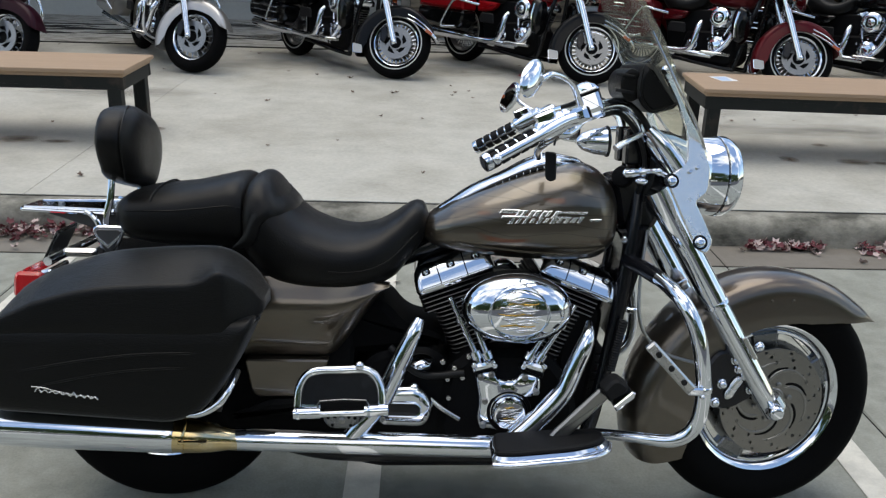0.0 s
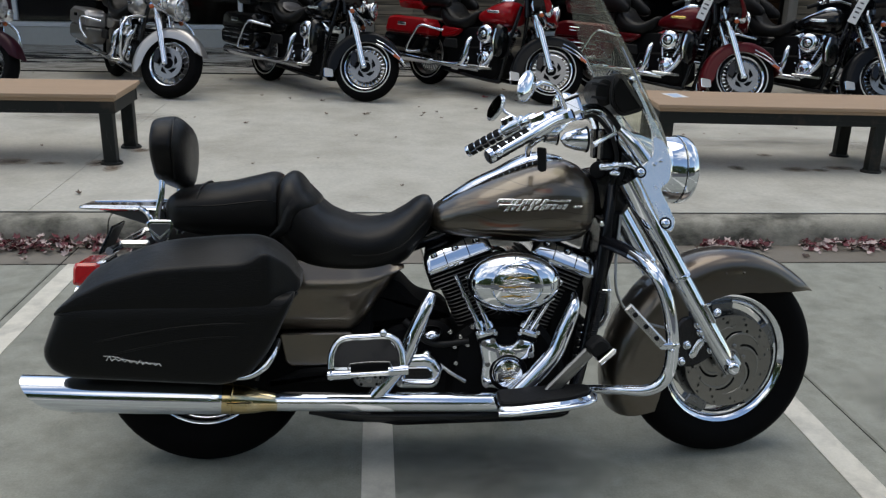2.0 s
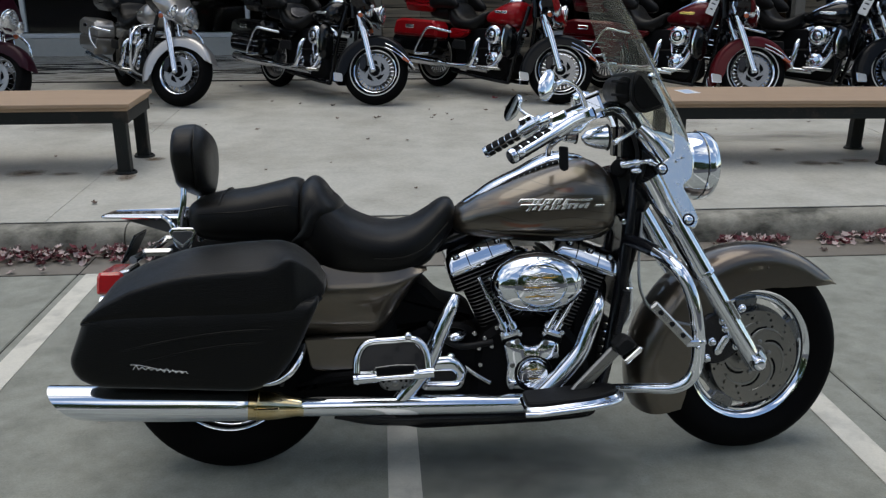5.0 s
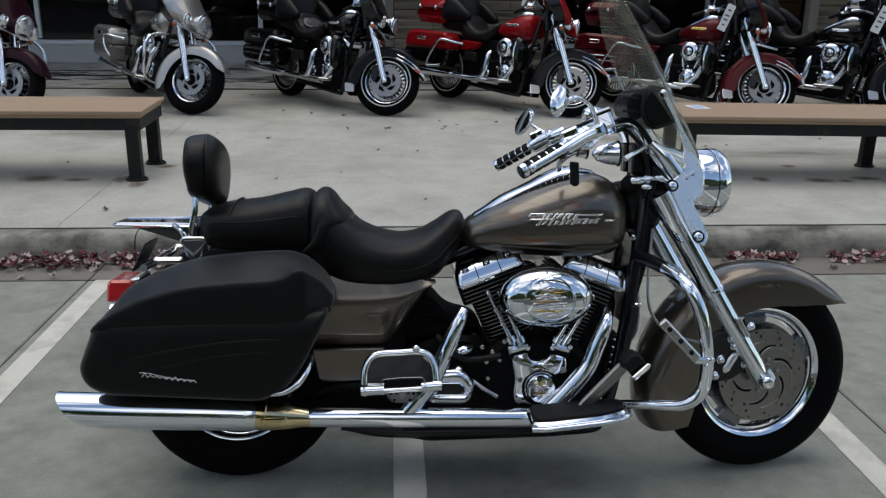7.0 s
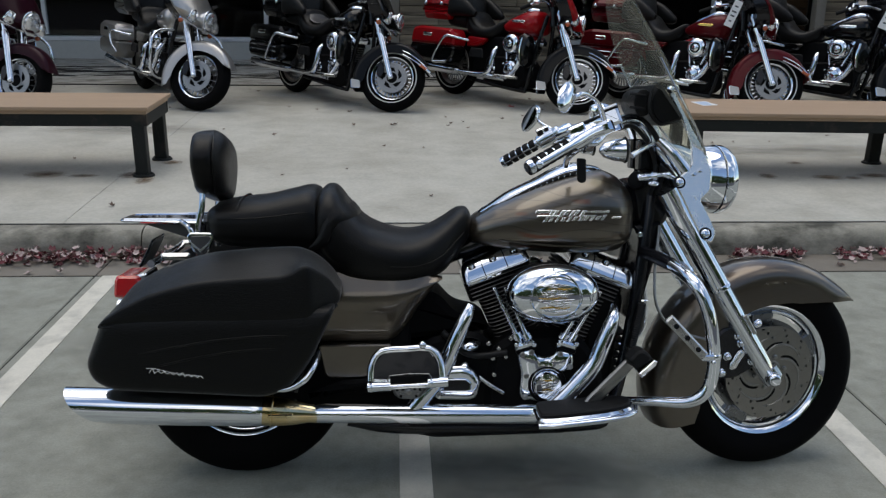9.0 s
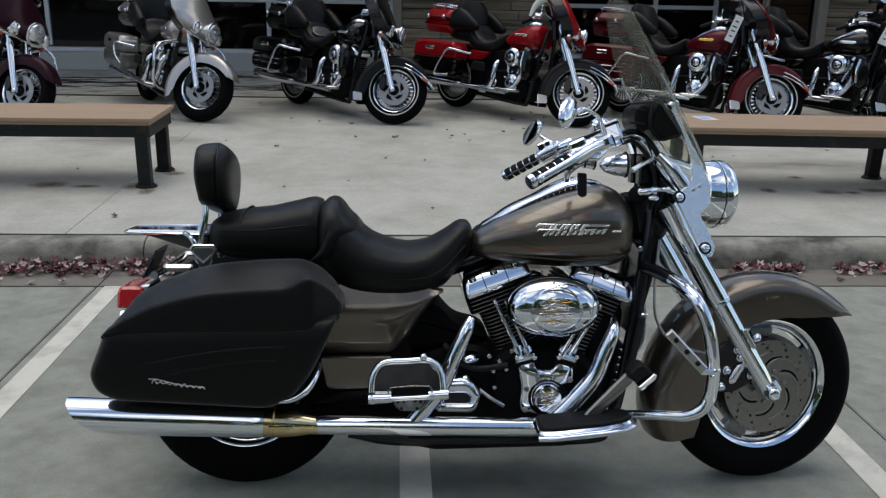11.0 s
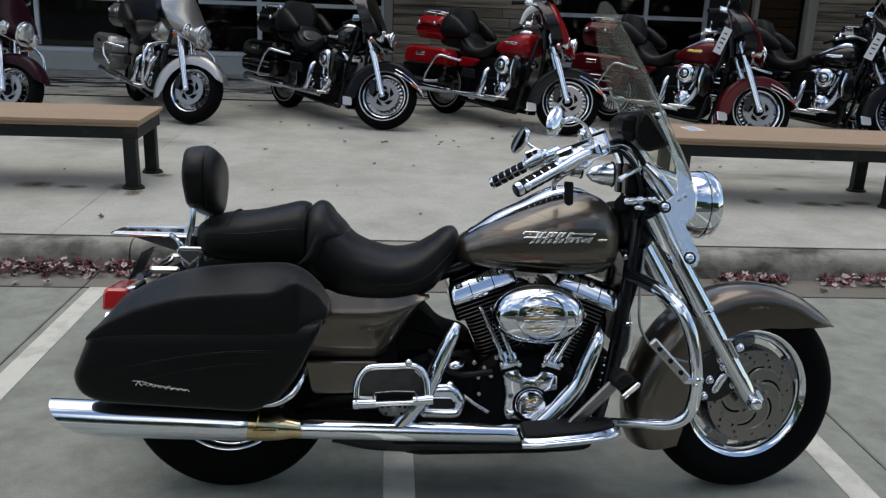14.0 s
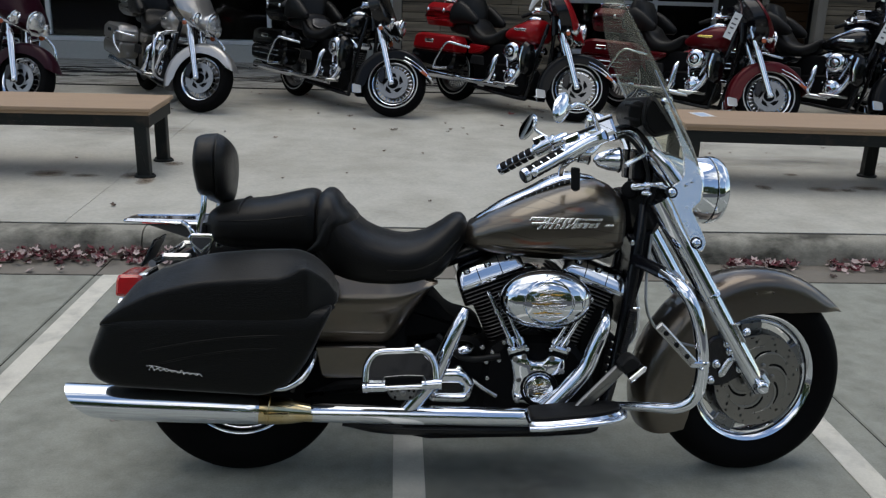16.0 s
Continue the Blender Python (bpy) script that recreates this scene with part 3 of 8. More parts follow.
shop_window("window_1", -13.9, 0.06, [-10.9, -7.85, -4.79, -1.72])
shop_window("window_2", 2.22, 4.75, [3.83])
# shop surfaces carry the room's darkness as colour
solid("wall_back", block(-4, 17.2, 1.8, 30, 0.2, 4, 0.01), INDOOR, "back wall of the shop, coloured dark for the unlit room", "wall", kind="structure")
solid("floor", block(-4, 14.9, 0.36, 30, 4.5, 0.06, 0.004), INDOOR, "shop floor, coloured dark for the unlit room", "floor", kind="structure")
solid("ceiling", block(-4, 14.9, 3.1, 30, 4.3, 0.1, 0.004), INDOOR, "shop ceiling, coloured dark for the unlit room", "ceiling", kind="structure")
# unseen roof; its overhang is sized to darken the shop front
roof = thing("roof", "unseen low roof with a dark soffit, added to shade the shop front", "roof", kind="structure")
part("soffit", block(0, 14.42, EAVE + 0.06, 42, 6.96, 0.1, 0.01), ROOFING, roof)
part("fascia", block(0, 10.91, EAVE + 0.12, 42, 0.06, 0.32, 0.006), POSTWOOD, roof)

# ---- benches ----


def bench(at, length, legs_from_right=0.10, h=0.46):
    b = thing("bench", "backless bench with a tan board top on a dark steel frame", "bench", at, "benches")
    w = 0.62
    part("top_board", slab([(-length, -w / 2), (0, -w / 2), (0, w / 2), (-length, w / 2)], h - 0.026, h, 0.003, plane="xy"), BENCHTOP, b, "tan board top")
    part("under_board", slab([(-length + 0.018, -w / 2 + 0.018), (-0.018, -w / 2 + 0.018), (-0.018, w / 2 - 0.018), (-length + 0.018, w / 2 - 0.018)], h - 0.050, h - 0.0262, 0.002, plane="xy"), BENCHTOP, b)
    for s in (-1, 1):
        part("apron_rail", block(-length / 2, s * (w / 2 - 0.038), h - 0.091, length - 0.04, 0.03, 0.08, 0.003), BENCHIRON, b)
        part("end_rail", block((-length / 2) + s * (length / 2 - 0.036), 0, h - 0.091, 0.03, w - 0.11, 0.08, 0.003), BENCHIRON, b)
        for x in (-legs_from_right, -length + 0.085):
            leg = part("leg", block(x, s * (w / 2 - 0.062), (h - 0.125) / 2 + 0.006, 0.085, 0.075, h - 0.138, 0.004), BENCHIRON, b)
            part("foot_plate", loft([[(x + 0.074 * k * math.cos(q), s * (w / 2 - 0.062) + 0.058 * k * math.sin(q), z) for q in [2 * math.pi * j / 20 for j in range(20)]] for z, k in ((0.0, 1.0), (0.010, 1.0), (0.015, 0.94), (0.018, 0.75))]), BENCHIRON, leg, "oval bolted foot")
            for dx in (-0.055, 0.055):
                part("bolt", lathe([(0.009, 0), (0.009, 0.012), (0.004, 0.016)], (x + dx, s * (w / 2 - 0.062), 0.012), (0, 0, 1), 8), BENCHIRON, leg)
    return b


def on_walk(x, y, turn=0.0, lift=0.0):
    """A pose standing on the sloping walk."""
    return pose(x, y, walk_z(y) + lift, math.degrees(math.atan(RISE)), 0, 0) @ pose(0, 0, 0, 0, 0, turn)


bench(on_walk(-1.53, 6.01, 0.0), 2.45, 0.085, 0.478)
bench(on_walk(4.55, 5.87, -3.0), 2.45, 0.86)

# ---- motorcycle pieces shared by all the bikes (x forward from the rear contact, y to its left, z up) ----
WHEELBASE, RADIUS = 1.613, 0.315


def tyre_shape(c, width=0.13, r=RADIUS, rim=0.208, n=64):
    """Round tyre section turned about the axle."""
    w = width / 2
    prof = [(rim, -w * 0.72), (rim + 0.03, -w * 0.95), (rim + 0.06, -w), (r - 0.028, -w * 0.86), (r - 0.010, -w * 0.58), (r, -w * 0.2), (r, w * 0.2),
            (r - 0.010, w * 0.58), (r - 0.028, w * 0.86), (rim + 0.06, w), (rim + 0.03, w * 0.95), (rim, w * 0.72)]
    return lathe(prof, c, (0, 1, 0), n, cap=False)


def rim_band(c, width=0.09, outer=0.213):
    w = width / 2
    prof = [(outer - 0.034, -w * 0.35), (outer - 0.024, -w * 0.75), (outer - 0.012, -w * 0.98), (outer, -w * 1.06), (outer + 0.003, -w * 0.95), (outer - 0.004, -w * 0.5),
            (outer - 0.004, w * 0.5), (outer + 0.003, w * 0.95), (outer, w * 1.06), (outer - 0.012, w * 0.98), (outer - 0.024, w * 0.75), (outer - 0.034, w * 0.35), (outer - 0.034, -w * 0.35)]
    return lathe(prof, c, (0, 1, 0), 64, cap=False)


def slots(count, r0, r1, share, shift=0.0):
    def hole(r, a):
        f = ((a - shift) * count / 360.0) % 1.0
        return r0 < r < r1 and f < share
    return hole


def drilled(r, a):
    """Holes of a brake disc, in three staggered rows."""
    for i, rr in enumerate((0.108, 0.124, 0.139)):
        f = ((a + i * 7.0) * 12 / 360.0) % 1.0
        if abs(r - rr) < 0.0036 and f < 0.10:
            return True
    return False


def steer(axle, deg):
    return Matrix.Translation(axle) @ Matrix.Rotation(radians(deg), 4, "Z") @ Matrix.Translation([-v for v in axle])


HEADSTOCK, RAKE = Vector((1.235, 0, 0.985)), Vector((-0.43, 0, 0.903))


def turned(deg):
    """Turn about the raked steering head."""
    return Matrix.Translation(HEADSTOCK) @ Matrix.Rotation(radians(deg), 4, RAKE) @ Matrix.Translation(-HEADSTOCK)


def fin_stack(base, tilt, s0, s1, count, size, depth, off=0.0, thick=0.0052):
    """Cooling fins square to a tilted cylinder axis."""
    m0 = Matrix.Translation(base) @ Matrix.Rotation(radians(tilt), 4, "Y")
    g = []
    for i in range(count):
        s = s0 + (s1 - s0) * i / (count - 1)
        g.append(moved(slab([(-size / 2, -depth / 2), (size / 2, -depth / 2), (size / 2, depth / 2), (-size / 2, depth / 2)], s, s + thick, 0.0018, 0.03, "xy"), m0 @ Matrix.Translation((off, 0, 0))))
    return join(*g)


def bolt_head(at, axis, r=0.008, h=0.006, n=10):
    return lathe([(r, 0), (r, h * 0.7), (r * 0.7, h), (r * 0.45, h), (r * 0.4, h * 0.6)], at, axis, n)


# ---- the parked cruiser in front ----
BIKE_LEAN = 8.0
bike = thing("motorcycle", "bronze cruiser motorcycle with chrome engine and black saddlebags", "motorcycle", pose(-0.367, 2.30, 0.0, -BIKE_LEAN, 0, 0))
RIGHT = (0, -1, 0)


def both(name, g, mat, label=""):
    """The piece on the near side and its mirror image on the far side."""
    a = part(name, g, mat, bike, label)
    return a, part(name, mirrored(g), mat, bike, label)


# wheels
def cruiser_wheel(name, c, m):
    rim = 0.213 if c[0] > 0.5 else 0.193
    w = part(name, moved(rim_band(c, 0.09, rim), m), CHROME, bike, "chrome cast wheel")
    part("tyre", moved(tyre_shape(c, 0.13, RADIUS, rim - 0.005), m), RUBBER, w, "black rubber tyre")
    # cast centre: a plate with long curved slots, an inner dish and a hub
    part("wheel_centre", moved(disc_plate((c[0], c[1] - 0.018, c[2]), (0, 1, 0), 0.03, 0.190, 0.020, slots(5, 0.157, 0.179, 0.58, -9), 16, 150), m), ALLOY, w, "grey slotted wheel centre")
    for k in range(5) if c[0] > 0.5 else ():
        part("slot_edge", moved(hoop((c[0], c[1] - 0.028, c[2]), (0, 1, 0), 0.1835, 0.0052, 18, 6, 1.0, -12 + 72 * k, -6 + 72 * k + 43.2), m), CHROME, w)
        part("spoke_web", moved(slab([(c[0] + r * math.cos(q), c[2] - r * math.sin(q)) for r, q in [(rr, radians(35.5 + 72 * k + dq)) for rr, dq in ((0.150, 0), (0.186, 1), (0.186, 25), (0.150, 26))]], c[1] - 0.034, c[1] - 0.020, 0.004, 0.006), m), ALLOY, w)
    part("hub", moved(lathe([(0.05, -0.06), (0.048, -0.05), (0.04, 0.05), (0.05, 0.06)], c, (0, 1, 0), 28), m), ALLOY, w)
    return w


REAR, FRONT = (0.0, 0.0, RADIUS), (WHEELBASE, 0.0, RADIUS)
S = steer(FRONT, 8.0)
cruiser_wheel("rear_wheel", REAR, Matrix.Identity(4))
fw = cruiser_wheel("front_wheel", FRONT, S)
for s in (-1, 1):
    rotor = part("brake_rotor", moved(disc_plate((FRONT[0], s * 0.066, FRONT[2]), (0, 1, 0), 0.099, 0.147, 0.005, drilled, 18, 180), S), DARKSTEEL, fw, "drilled steel brake disc")
    part("disc_centre", moved(disc_plate((FRONT[0], s * 0.0655, FRONT[2]), (0, 1, 0), 0.040, 0.0995, 0.006, lambda r, a: False, 6, 90), S), DARKSTEEL, fw, "dark disc centre with swirling ribs")
    for k in range(6):
        for name, shift, r, depth, mat in (("swirl_rib", 0.0, 0.0042, 0.0688, STEEL), ("swirl_slot", 11.0, 0.0050, 0.0668, ENGINEBLACK)):
            arm = [(FRONT[0] + rr * math.cos(radians(54 + shift + 60 * k - turn)), s * depth, FRONT[2] + rr * math.sin(radians(54 + shift + 60 * k - turn))) for rr, turn in ((0.050, 6), (0.064, 17), (0.078, 29), (0.090, 42), (0.100, 58), (0.107, 76), (0.110, 92))]
            part(name, moved(tube(arm[:7 if shift == 0.0 else 5], [0.0012, r, r, r, r * 0.9, r * 0.6, 0.001][:7 if shift == 0.0 else 5], 8, 3, 0.55), S), mat, fw)
    swirl = []
    swirl.append(lathe([(0.040, -0.006), (0.044, 0.0), (0.036, 0.008), (0.02, 0.010)], (FRONT[0], s * 0.064, FRONT[2]), (0, s, 0), 28))
    for k in range(6):
        a0 = radians(60 * k + 12)
        swirl.append(lathe([(0.007, 0), (0.007, 0.005), (0.004, 0.007)], (FRONT[0] + 0.050 * math.cos(a0), s * 0.068, FRONT[2] + 0.050 * math.sin(a0)), (0, s, 0), 10))
    part("rotor_carrier", moved(join(*swirl), S), STEEL, fw, "bolted disc carrier")

# front brake caliper with bright bolts
cal = part("brake_caliper", moved(slab([(1.400, 0.43), (1.405, 0.36), (1.412, 0.318), (1.475, 0.312), (1.540, 0.345), (1.552, 0.37), (1.535, 0.43), (1.505, 0.470), (1.43, 0.472)], -0.105, -0.075, 0.006, 0.02), S), FRAMEBLACK, bike, "black brake caliper")
part("caliper_insert", moved(tube([(1.460, -0.108, 0.344), (1.464, -0.110, 0.354), (1.478, -0.110, 0.378), (1.489, -0.110, 0.394), (1.493, -0.108, 0.402)], [0.006, 0.0125, 0.0125, 0.0125, 0.006], 12, 5, 0.5), S), SILVERTRIM, cal, "bare metal inset")
for bx, bz in ((1.476, 0.449), (1.487, 0.425), (1.444, 0.385), (1.428, 0.335), (1.525, 0.367), (1.538, 0.483)):
    part("bolt", moved(join(lathe([(0.0135, 0), (0.0135, 0.004), (0.011, 0.006)], (bx, -0.105, bz), RIGHT, 14), ball((bx, -0.114, bz), 0.0105, 0.009, 0.0105, 14, 8)), S), CHROME, cal, "domed chrome bolt")

# front fender: crown and deep skirts following the tyre
def fender(c, spans, width, n=14):
    """spans: rows of angle, outer and inner radius and how far the inner edge leads; the section is a rounded channel."""
    spans = [(*q, 0.0)[:4] for q in spans]
    rings = []
    ang = [s[0] for s in spans]
    for k in range(57):
        a = ang[0] + (ang[-1] - ang[0]) * k / 56
        i = max(j for j in range(len(ang) - 1) if ang[j] <= a + 1e-6)
        t = (a - ang[i]) / (ang[i + 1] - ang[i])
        t2 = t * t * (3 - 2 * t) * 0.4 + t * 0.6
        ro = spans[i][1] + (spans[i + 1][1] - spans[i][1]) * t2
        ri = min(spans[i][2] + (spans[i + 1][2] - spans[i][2]) * t, ro - 0.004)
        lead = spans[i][3] + (spans[i + 1][3] - spans[i][3]) * t
        w = width * min(1.0, 0.72 + (ro - ri) / 0.05 * 0.28)
        sec = [(ri, -w)]
        crown = min(0.06, (ro - ri) * 0.8)
        for j in range(n + 1):
            q = math.pi * j / n
            sec.append((ro - crown + crown * math.sin(q) ** 0.8, -w * math.copysign(abs(math.cos(q)) ** 0.75, math.cos(q))))
        sec.append((ri, w))
        inner = [(max(r - 0.004, ri) if 0 < j < len(sec) - 1 else ri, y * (1 - 0.004 / w)) for j, (r, y) in enumerate(sec)]
        full = sec + list(reversed(inner))
        turn = [radians(a + lead * (ro - r) / max(ro - ri, 0.01)) for r, y in full]
        rings.append([(c[0] + r * math.cos(q), y, c[2] + r * math.sin(q)) for q, (r, y) in zip(turn, full)])
    return loft(rings)


front_fender = part("front_fender", moved(fender(FRONT, [(38.0, 0.353, 0.3515), (40, 0.3545, 0.340), (42, 0.355, 0.327), (46, 0.355, 0.305), (50, 0.354, 0.286), (60, 0.353, 0.253), (70, 0.352, 0.233), (90, 0.352, 0.219), (115, 0.354, 0.219), (143, 0.366, 0.215), (170, 0.384, 0.225), (190, 0.398, 0.232, 2), (197, 0.402, 0.264, 6), (203, 0.398, 0.292, 6)], 0.092), S), PAINT, bike, "bronze painted front fender")
for dx in (-0.02, 0.02):
    part("rivet", moved(bolt_head((1.60 + dx * 1.5, -0.093, 0.60), RIGHT, 0.004, 0.003), S), PAINT, front_fender)

# fork legs: stout sliders, tapered covers above, and a dark rubber stop
for s in (-1, 1):
    dx = 0.0 if s < 0 else -0.030
    leg = part("fork_leg", tube([(1.608 + dx, s * 0.118, 0.300), (1.570 + dx, s * 0.118, 0.364), (1.488 + dx, s * 0.118, 0.497), (1.428 + dx, s * 0.118, 0.597)], [0.024, 0.030, 0.031, 0.031], 24, 3), CHROME, bike, "polished fork slider")
    part("fork_tube", tube([(1.428 + dx, s * 0.118, 0.597), (1.383 + dx, s * 0.118, 0.672), (1.255 + dx, s * 0.118, 0.885)], [0.034, 0.034, 0.033], 24), CHROME, leg, "chrome fork cover tube")
    part("fork_collar", lathe([(0.032, 0), (0.0355, 0.004), (0.0355, 0.012), (0.034, 0.016)], (1.433 + dx, s * 0.118, 0.589), (-0.514, 0, 0.858), 28), CHROME, leg)
    part("axle_boss", tube([(1.622 + dx, s * 0.118, 0.292), (1.613 + dx, s * 0.118, 0.315), (1.594 + dx, s * 0.118, 0.345)], [0.012, 0.030, 0.027], 18), CHROME_DULL, leg)
    part("axle_cap", lathe([(0.021, 0), (0.021, 0.022), (0.018, 0.030), (0.011, 0.035)], (1.598 + dx, s * 0.138, 0.319), (0, s, 0), 20), CHROME, leg, "chrome axle cap")
    part("fork_reflector", slab([(1.505 + dx, 0.520), (1.540 + dx, 0.462), (1.530 + dx, 0.456), (1.495 + dx, 0.514)], s * 0.147, s * 0.1515, 0.002), CHROME_DULL, leg)

# nacelle plates and windshield brackets
plate_out = [(1.258, 1.184), (1.276, 1.184), (1.292, 1.146), (1.320, 1.078), (1.343, 1.034), (1.364, 0.975), (1.374, 0.940), (1.367, 0.884), (1.336, 0.860), (1.358, 0.814), (1.378, 0.764), (1.364, 0.733), (1.338, 0.745), (1.307, 0.813), (1.281, 0.875), (1.263, 0.918), (1.292, 0.936), (1.318, 0.964), (1.318, 1.030), (1.290, 1.114)]
for s in (-1, 1):
    dx = 0.0 if s < 0 else -0.030
    splay = Matrix.Translation((0, s * 0.153, 0.93)) @ Matrix.Rotation(radians(s * 17), 4, "X") @ Matrix.Translation((0, -s * 0.153, -0.93))
    g = moved(slab([(x + dx, z) for x, z in plate_out], s * 0.148, s * 0.158, 0.003, 0.012), splay)
    plate = part("windshield_bracket", g, SATIN, bike, "flat chrome bracket")
    for x, z, r in ((1.278, 0.911, 0.011), (1.346, 0.762, 0.011), (1.322, 0.935, 0.006), (1.341, 0.946, 0.006)):
        part("bolt", moved(bolt_head((x + dx, s * 0.158, z), (0, s, 0), r, 0.008, 14), splay), CHROME, plate)
        if r > 0.01:
            part("washer", moved(hoop((x + dx, s * 0.158, z), (0, 1, 0), 0.0155, 0.003, 24, 6), splay), FRAMEBLACK, plate)
    part("clamp_knob", join(ball((1.262 + dx, s * 0.096, 1.176), 0.012, 0.014, 0.012, 12, 8), ball((1.278 + dx, s * 0.094, 1.182), 0.009, 0.012, 0.010, 10, 6)), CHROME, plate)

# headlamp in its chrome shell
lamp = part("headlamp", moved(lathe([(0.012, -0.135), (0.055, -0.120), (0.086, -0.085), (0.100, -0.040), (0.103, 0.0), (0.103, 0.012), (0.105, 0.014), (0.105, 0.030), (0.101, 0.040), (0.095, 0.050)], (1.422, 0, 0.909), (0.995, 0.09, -0.02), 44), Matrix.Identity(4)), CHROME, bike, "round chrome headlamp shell")
part("lens", lathe([(0.095, 0.044), (0.088, 0.055), (0.062, 0.066), (0.03, 0.072), (0.001, 0.073)], (1.422, 0, 0.909), (0.995, 0.09, -0.02), 36), WHITE_LENS, lamp, "clear headlamp lens")
part("trim_groove", hoop((1.432, 0.001, 0.909), (0.995, 0.09, -0.02), 0.1036, 0.0011, 44, 6), FRAMEBLACK, lamp)
nacelle = part("headlamp_nacelle", loft([oval(x, 0, z, a, b, 2.6) for x, z, a, b in ((1.225, 1.005, 0.115, 0.020), (1.245, 0.990, 0.125, 0.040), (1.30, 0.950, 0.130, 0.075), (1.36, 0.915, 0.122, 0.090), (1.40, 0.905, 0.10, 0.090))]), CHROME, bike, "chrome nacelle behind the headlamp")
part("nacelle_arm", tube([(1.226, -0.118, 1.034), (1.262, -0.128, 0.996), (1.304, -0.130, 0.942)], [0.013, 0.021, 0.024], 18), CHROME, nacelle)
for s in (-1, 1):
    sig = part("front_signal", lathe([(0.006, -0.070), (0.020, -0.058), (0.030, -0.030), (0.034, 0.0), (0.034, 0.006)], (1.104, s * 0.20, 1.007), (1, 0, 0.02), 28), CHROME, bike, "bullet shaped chrome turn signal")
    part("lens", lathe([(0.026, 0.004), (0.024, 0.008), (0.018, 0.010), (0.002, 0.011)], (1.104, s * 0.20, 1.007), (1, 0, 0.02), 24), AMBER_LENS, sig, "amber signal lens")
    part("signal_ring", hoop((1.106, s * 0.20, 1.007), (1, 0, 0.02), 0.0335, 0.004, 28, 6), FRAMEBLACK, sig)
    part("signal_stalk", tube([(1.13, s * 0.185, 0.99), (1.17, s * 0.16, 1.01), (1.205, s * 0.12, 1.02)], 0.008, 10), CHROME, sig)

# windshield
def shield_sheet(off):
    rows = []
    for i in range(33):
        v = 1 - (1 - i / 32) ** 1.5
        z = 0.965 + v * 0.545
        w = 0.215 * min(1.0, 0.52 + v * 1.6) * (1 - 0.10 * max(0, v - 0.45)) * math.sqrt(max(0.0, 1 - max(0.0, (v - 0.40) / 0.60) ** 2.4)) + 0.002
        xe = 1.360 - (z - 0.965) * 0.555
        rows.append([(xe + off + 0.068 * (1 - (u * w / 0.215) ** 2) * (0.4 + 0.6 * min(1, v * 2)) - 0.020 * v ** 3, u * w, z) for u in [-1 + 2 * j / 16 for j in range(17)]])
    return rows


outer, inner_rows = shield_sheet(0.0), shield_sheet(-0.004)
shield = part("windshield", loft([a + list(reversed(b)) for a, b in zip(outer, inner_rows)]), SHIELDGLASS, bike, "clear curved windshield")
shield.visible_shadow = False
edge = [outer[i][0] for i in range(0, 19)]
both("shield_edge_trim", tube([(p[0] - 0.002, p[1], p[2]) for p in edge[1:15:2]], 0.0035, 8, 2), CHROME_DULL)
POUCH = [(1.200, 1.192), (1.222, 1.187), (1.286, 1.100), (1.278, 1.086), (1.222, 1.070), (1.198, 1.088), (1.184, 1.112), (1.182, 1.150)]
pouch = part("shield_pouch", slab(POUCH, -0.155, 0.120, 0.012, 0.020), LEATHER, bike, "black leather pouch behind the windshield")
part("pouch_flap", loft([[(1.172 + r * 0.028 * math.cos(q), y, 1.138 + r * 0.040 * math.sin(q)) for q in [2 * math.pi * j / 24 for j in range(24)]] for y, r in ((-0.138, 0.7), (-0.134, 0.95), (-0.126, 1.0), (0.006, 1.0), (0.014, 0.95), (0.018, 0.7))]), LEATHER, pouch, "rolled leather lobe")
for y in (-0.156, 0.121):
    part("welt", tube([(x, y, z) for x, z in ((1.192, 1.176), (1.188, 1.130), (1.200, 1.096), (1.224, 1.078), (1.270, 1.092), (1.276, 1.100))], 0.0026, 6), LEATHER, pouch)
for z in (1.120, 1.158):
    part("pouch_strap", tube([(1.176, -0.139, z), (1.150, -0.1375, z + 0.004), (1.138, -0.120, z + 0.006)], 0.004, 8, 5, 0.5), SOFTRUBBER, pouch)

# handlebar and controls
bar_r = [(1.215, -0.045, 1.000), (1.208, -0.075, 1.050), (1.150, -0.125, 1.092), (1.075, -0.215, 1.086), (0.995, -0.305, 1.060), (0.925, -0.355, 1.032), (0.814, -0.400, 0.974)]
bar_l = [(1.205, 0.045, 1.010), (1.190, 0.075, 1.060), (1.140, 0.120, 1.085), (1.085, 0.210, 1.070), (1.020, 0.300, 1.040), (0.955, 0.340, 1.008), (0.846, 0.385, 0.942)]
bar = part("handlebar", join(tube(bar_r, 0.0135, 14), tube(bar_l, 0.0135, 14)), CHROME, bike, "chrome pullback handlebar")
part("riser", join(block(1.205, -0.045, 0.985, 0.04, 0.045, 0.09, 0.006), block(1.205, 0.045, 0.985, 0.04, 0.045, 0.09, 0.006)), FRAMEBLACK, bar)
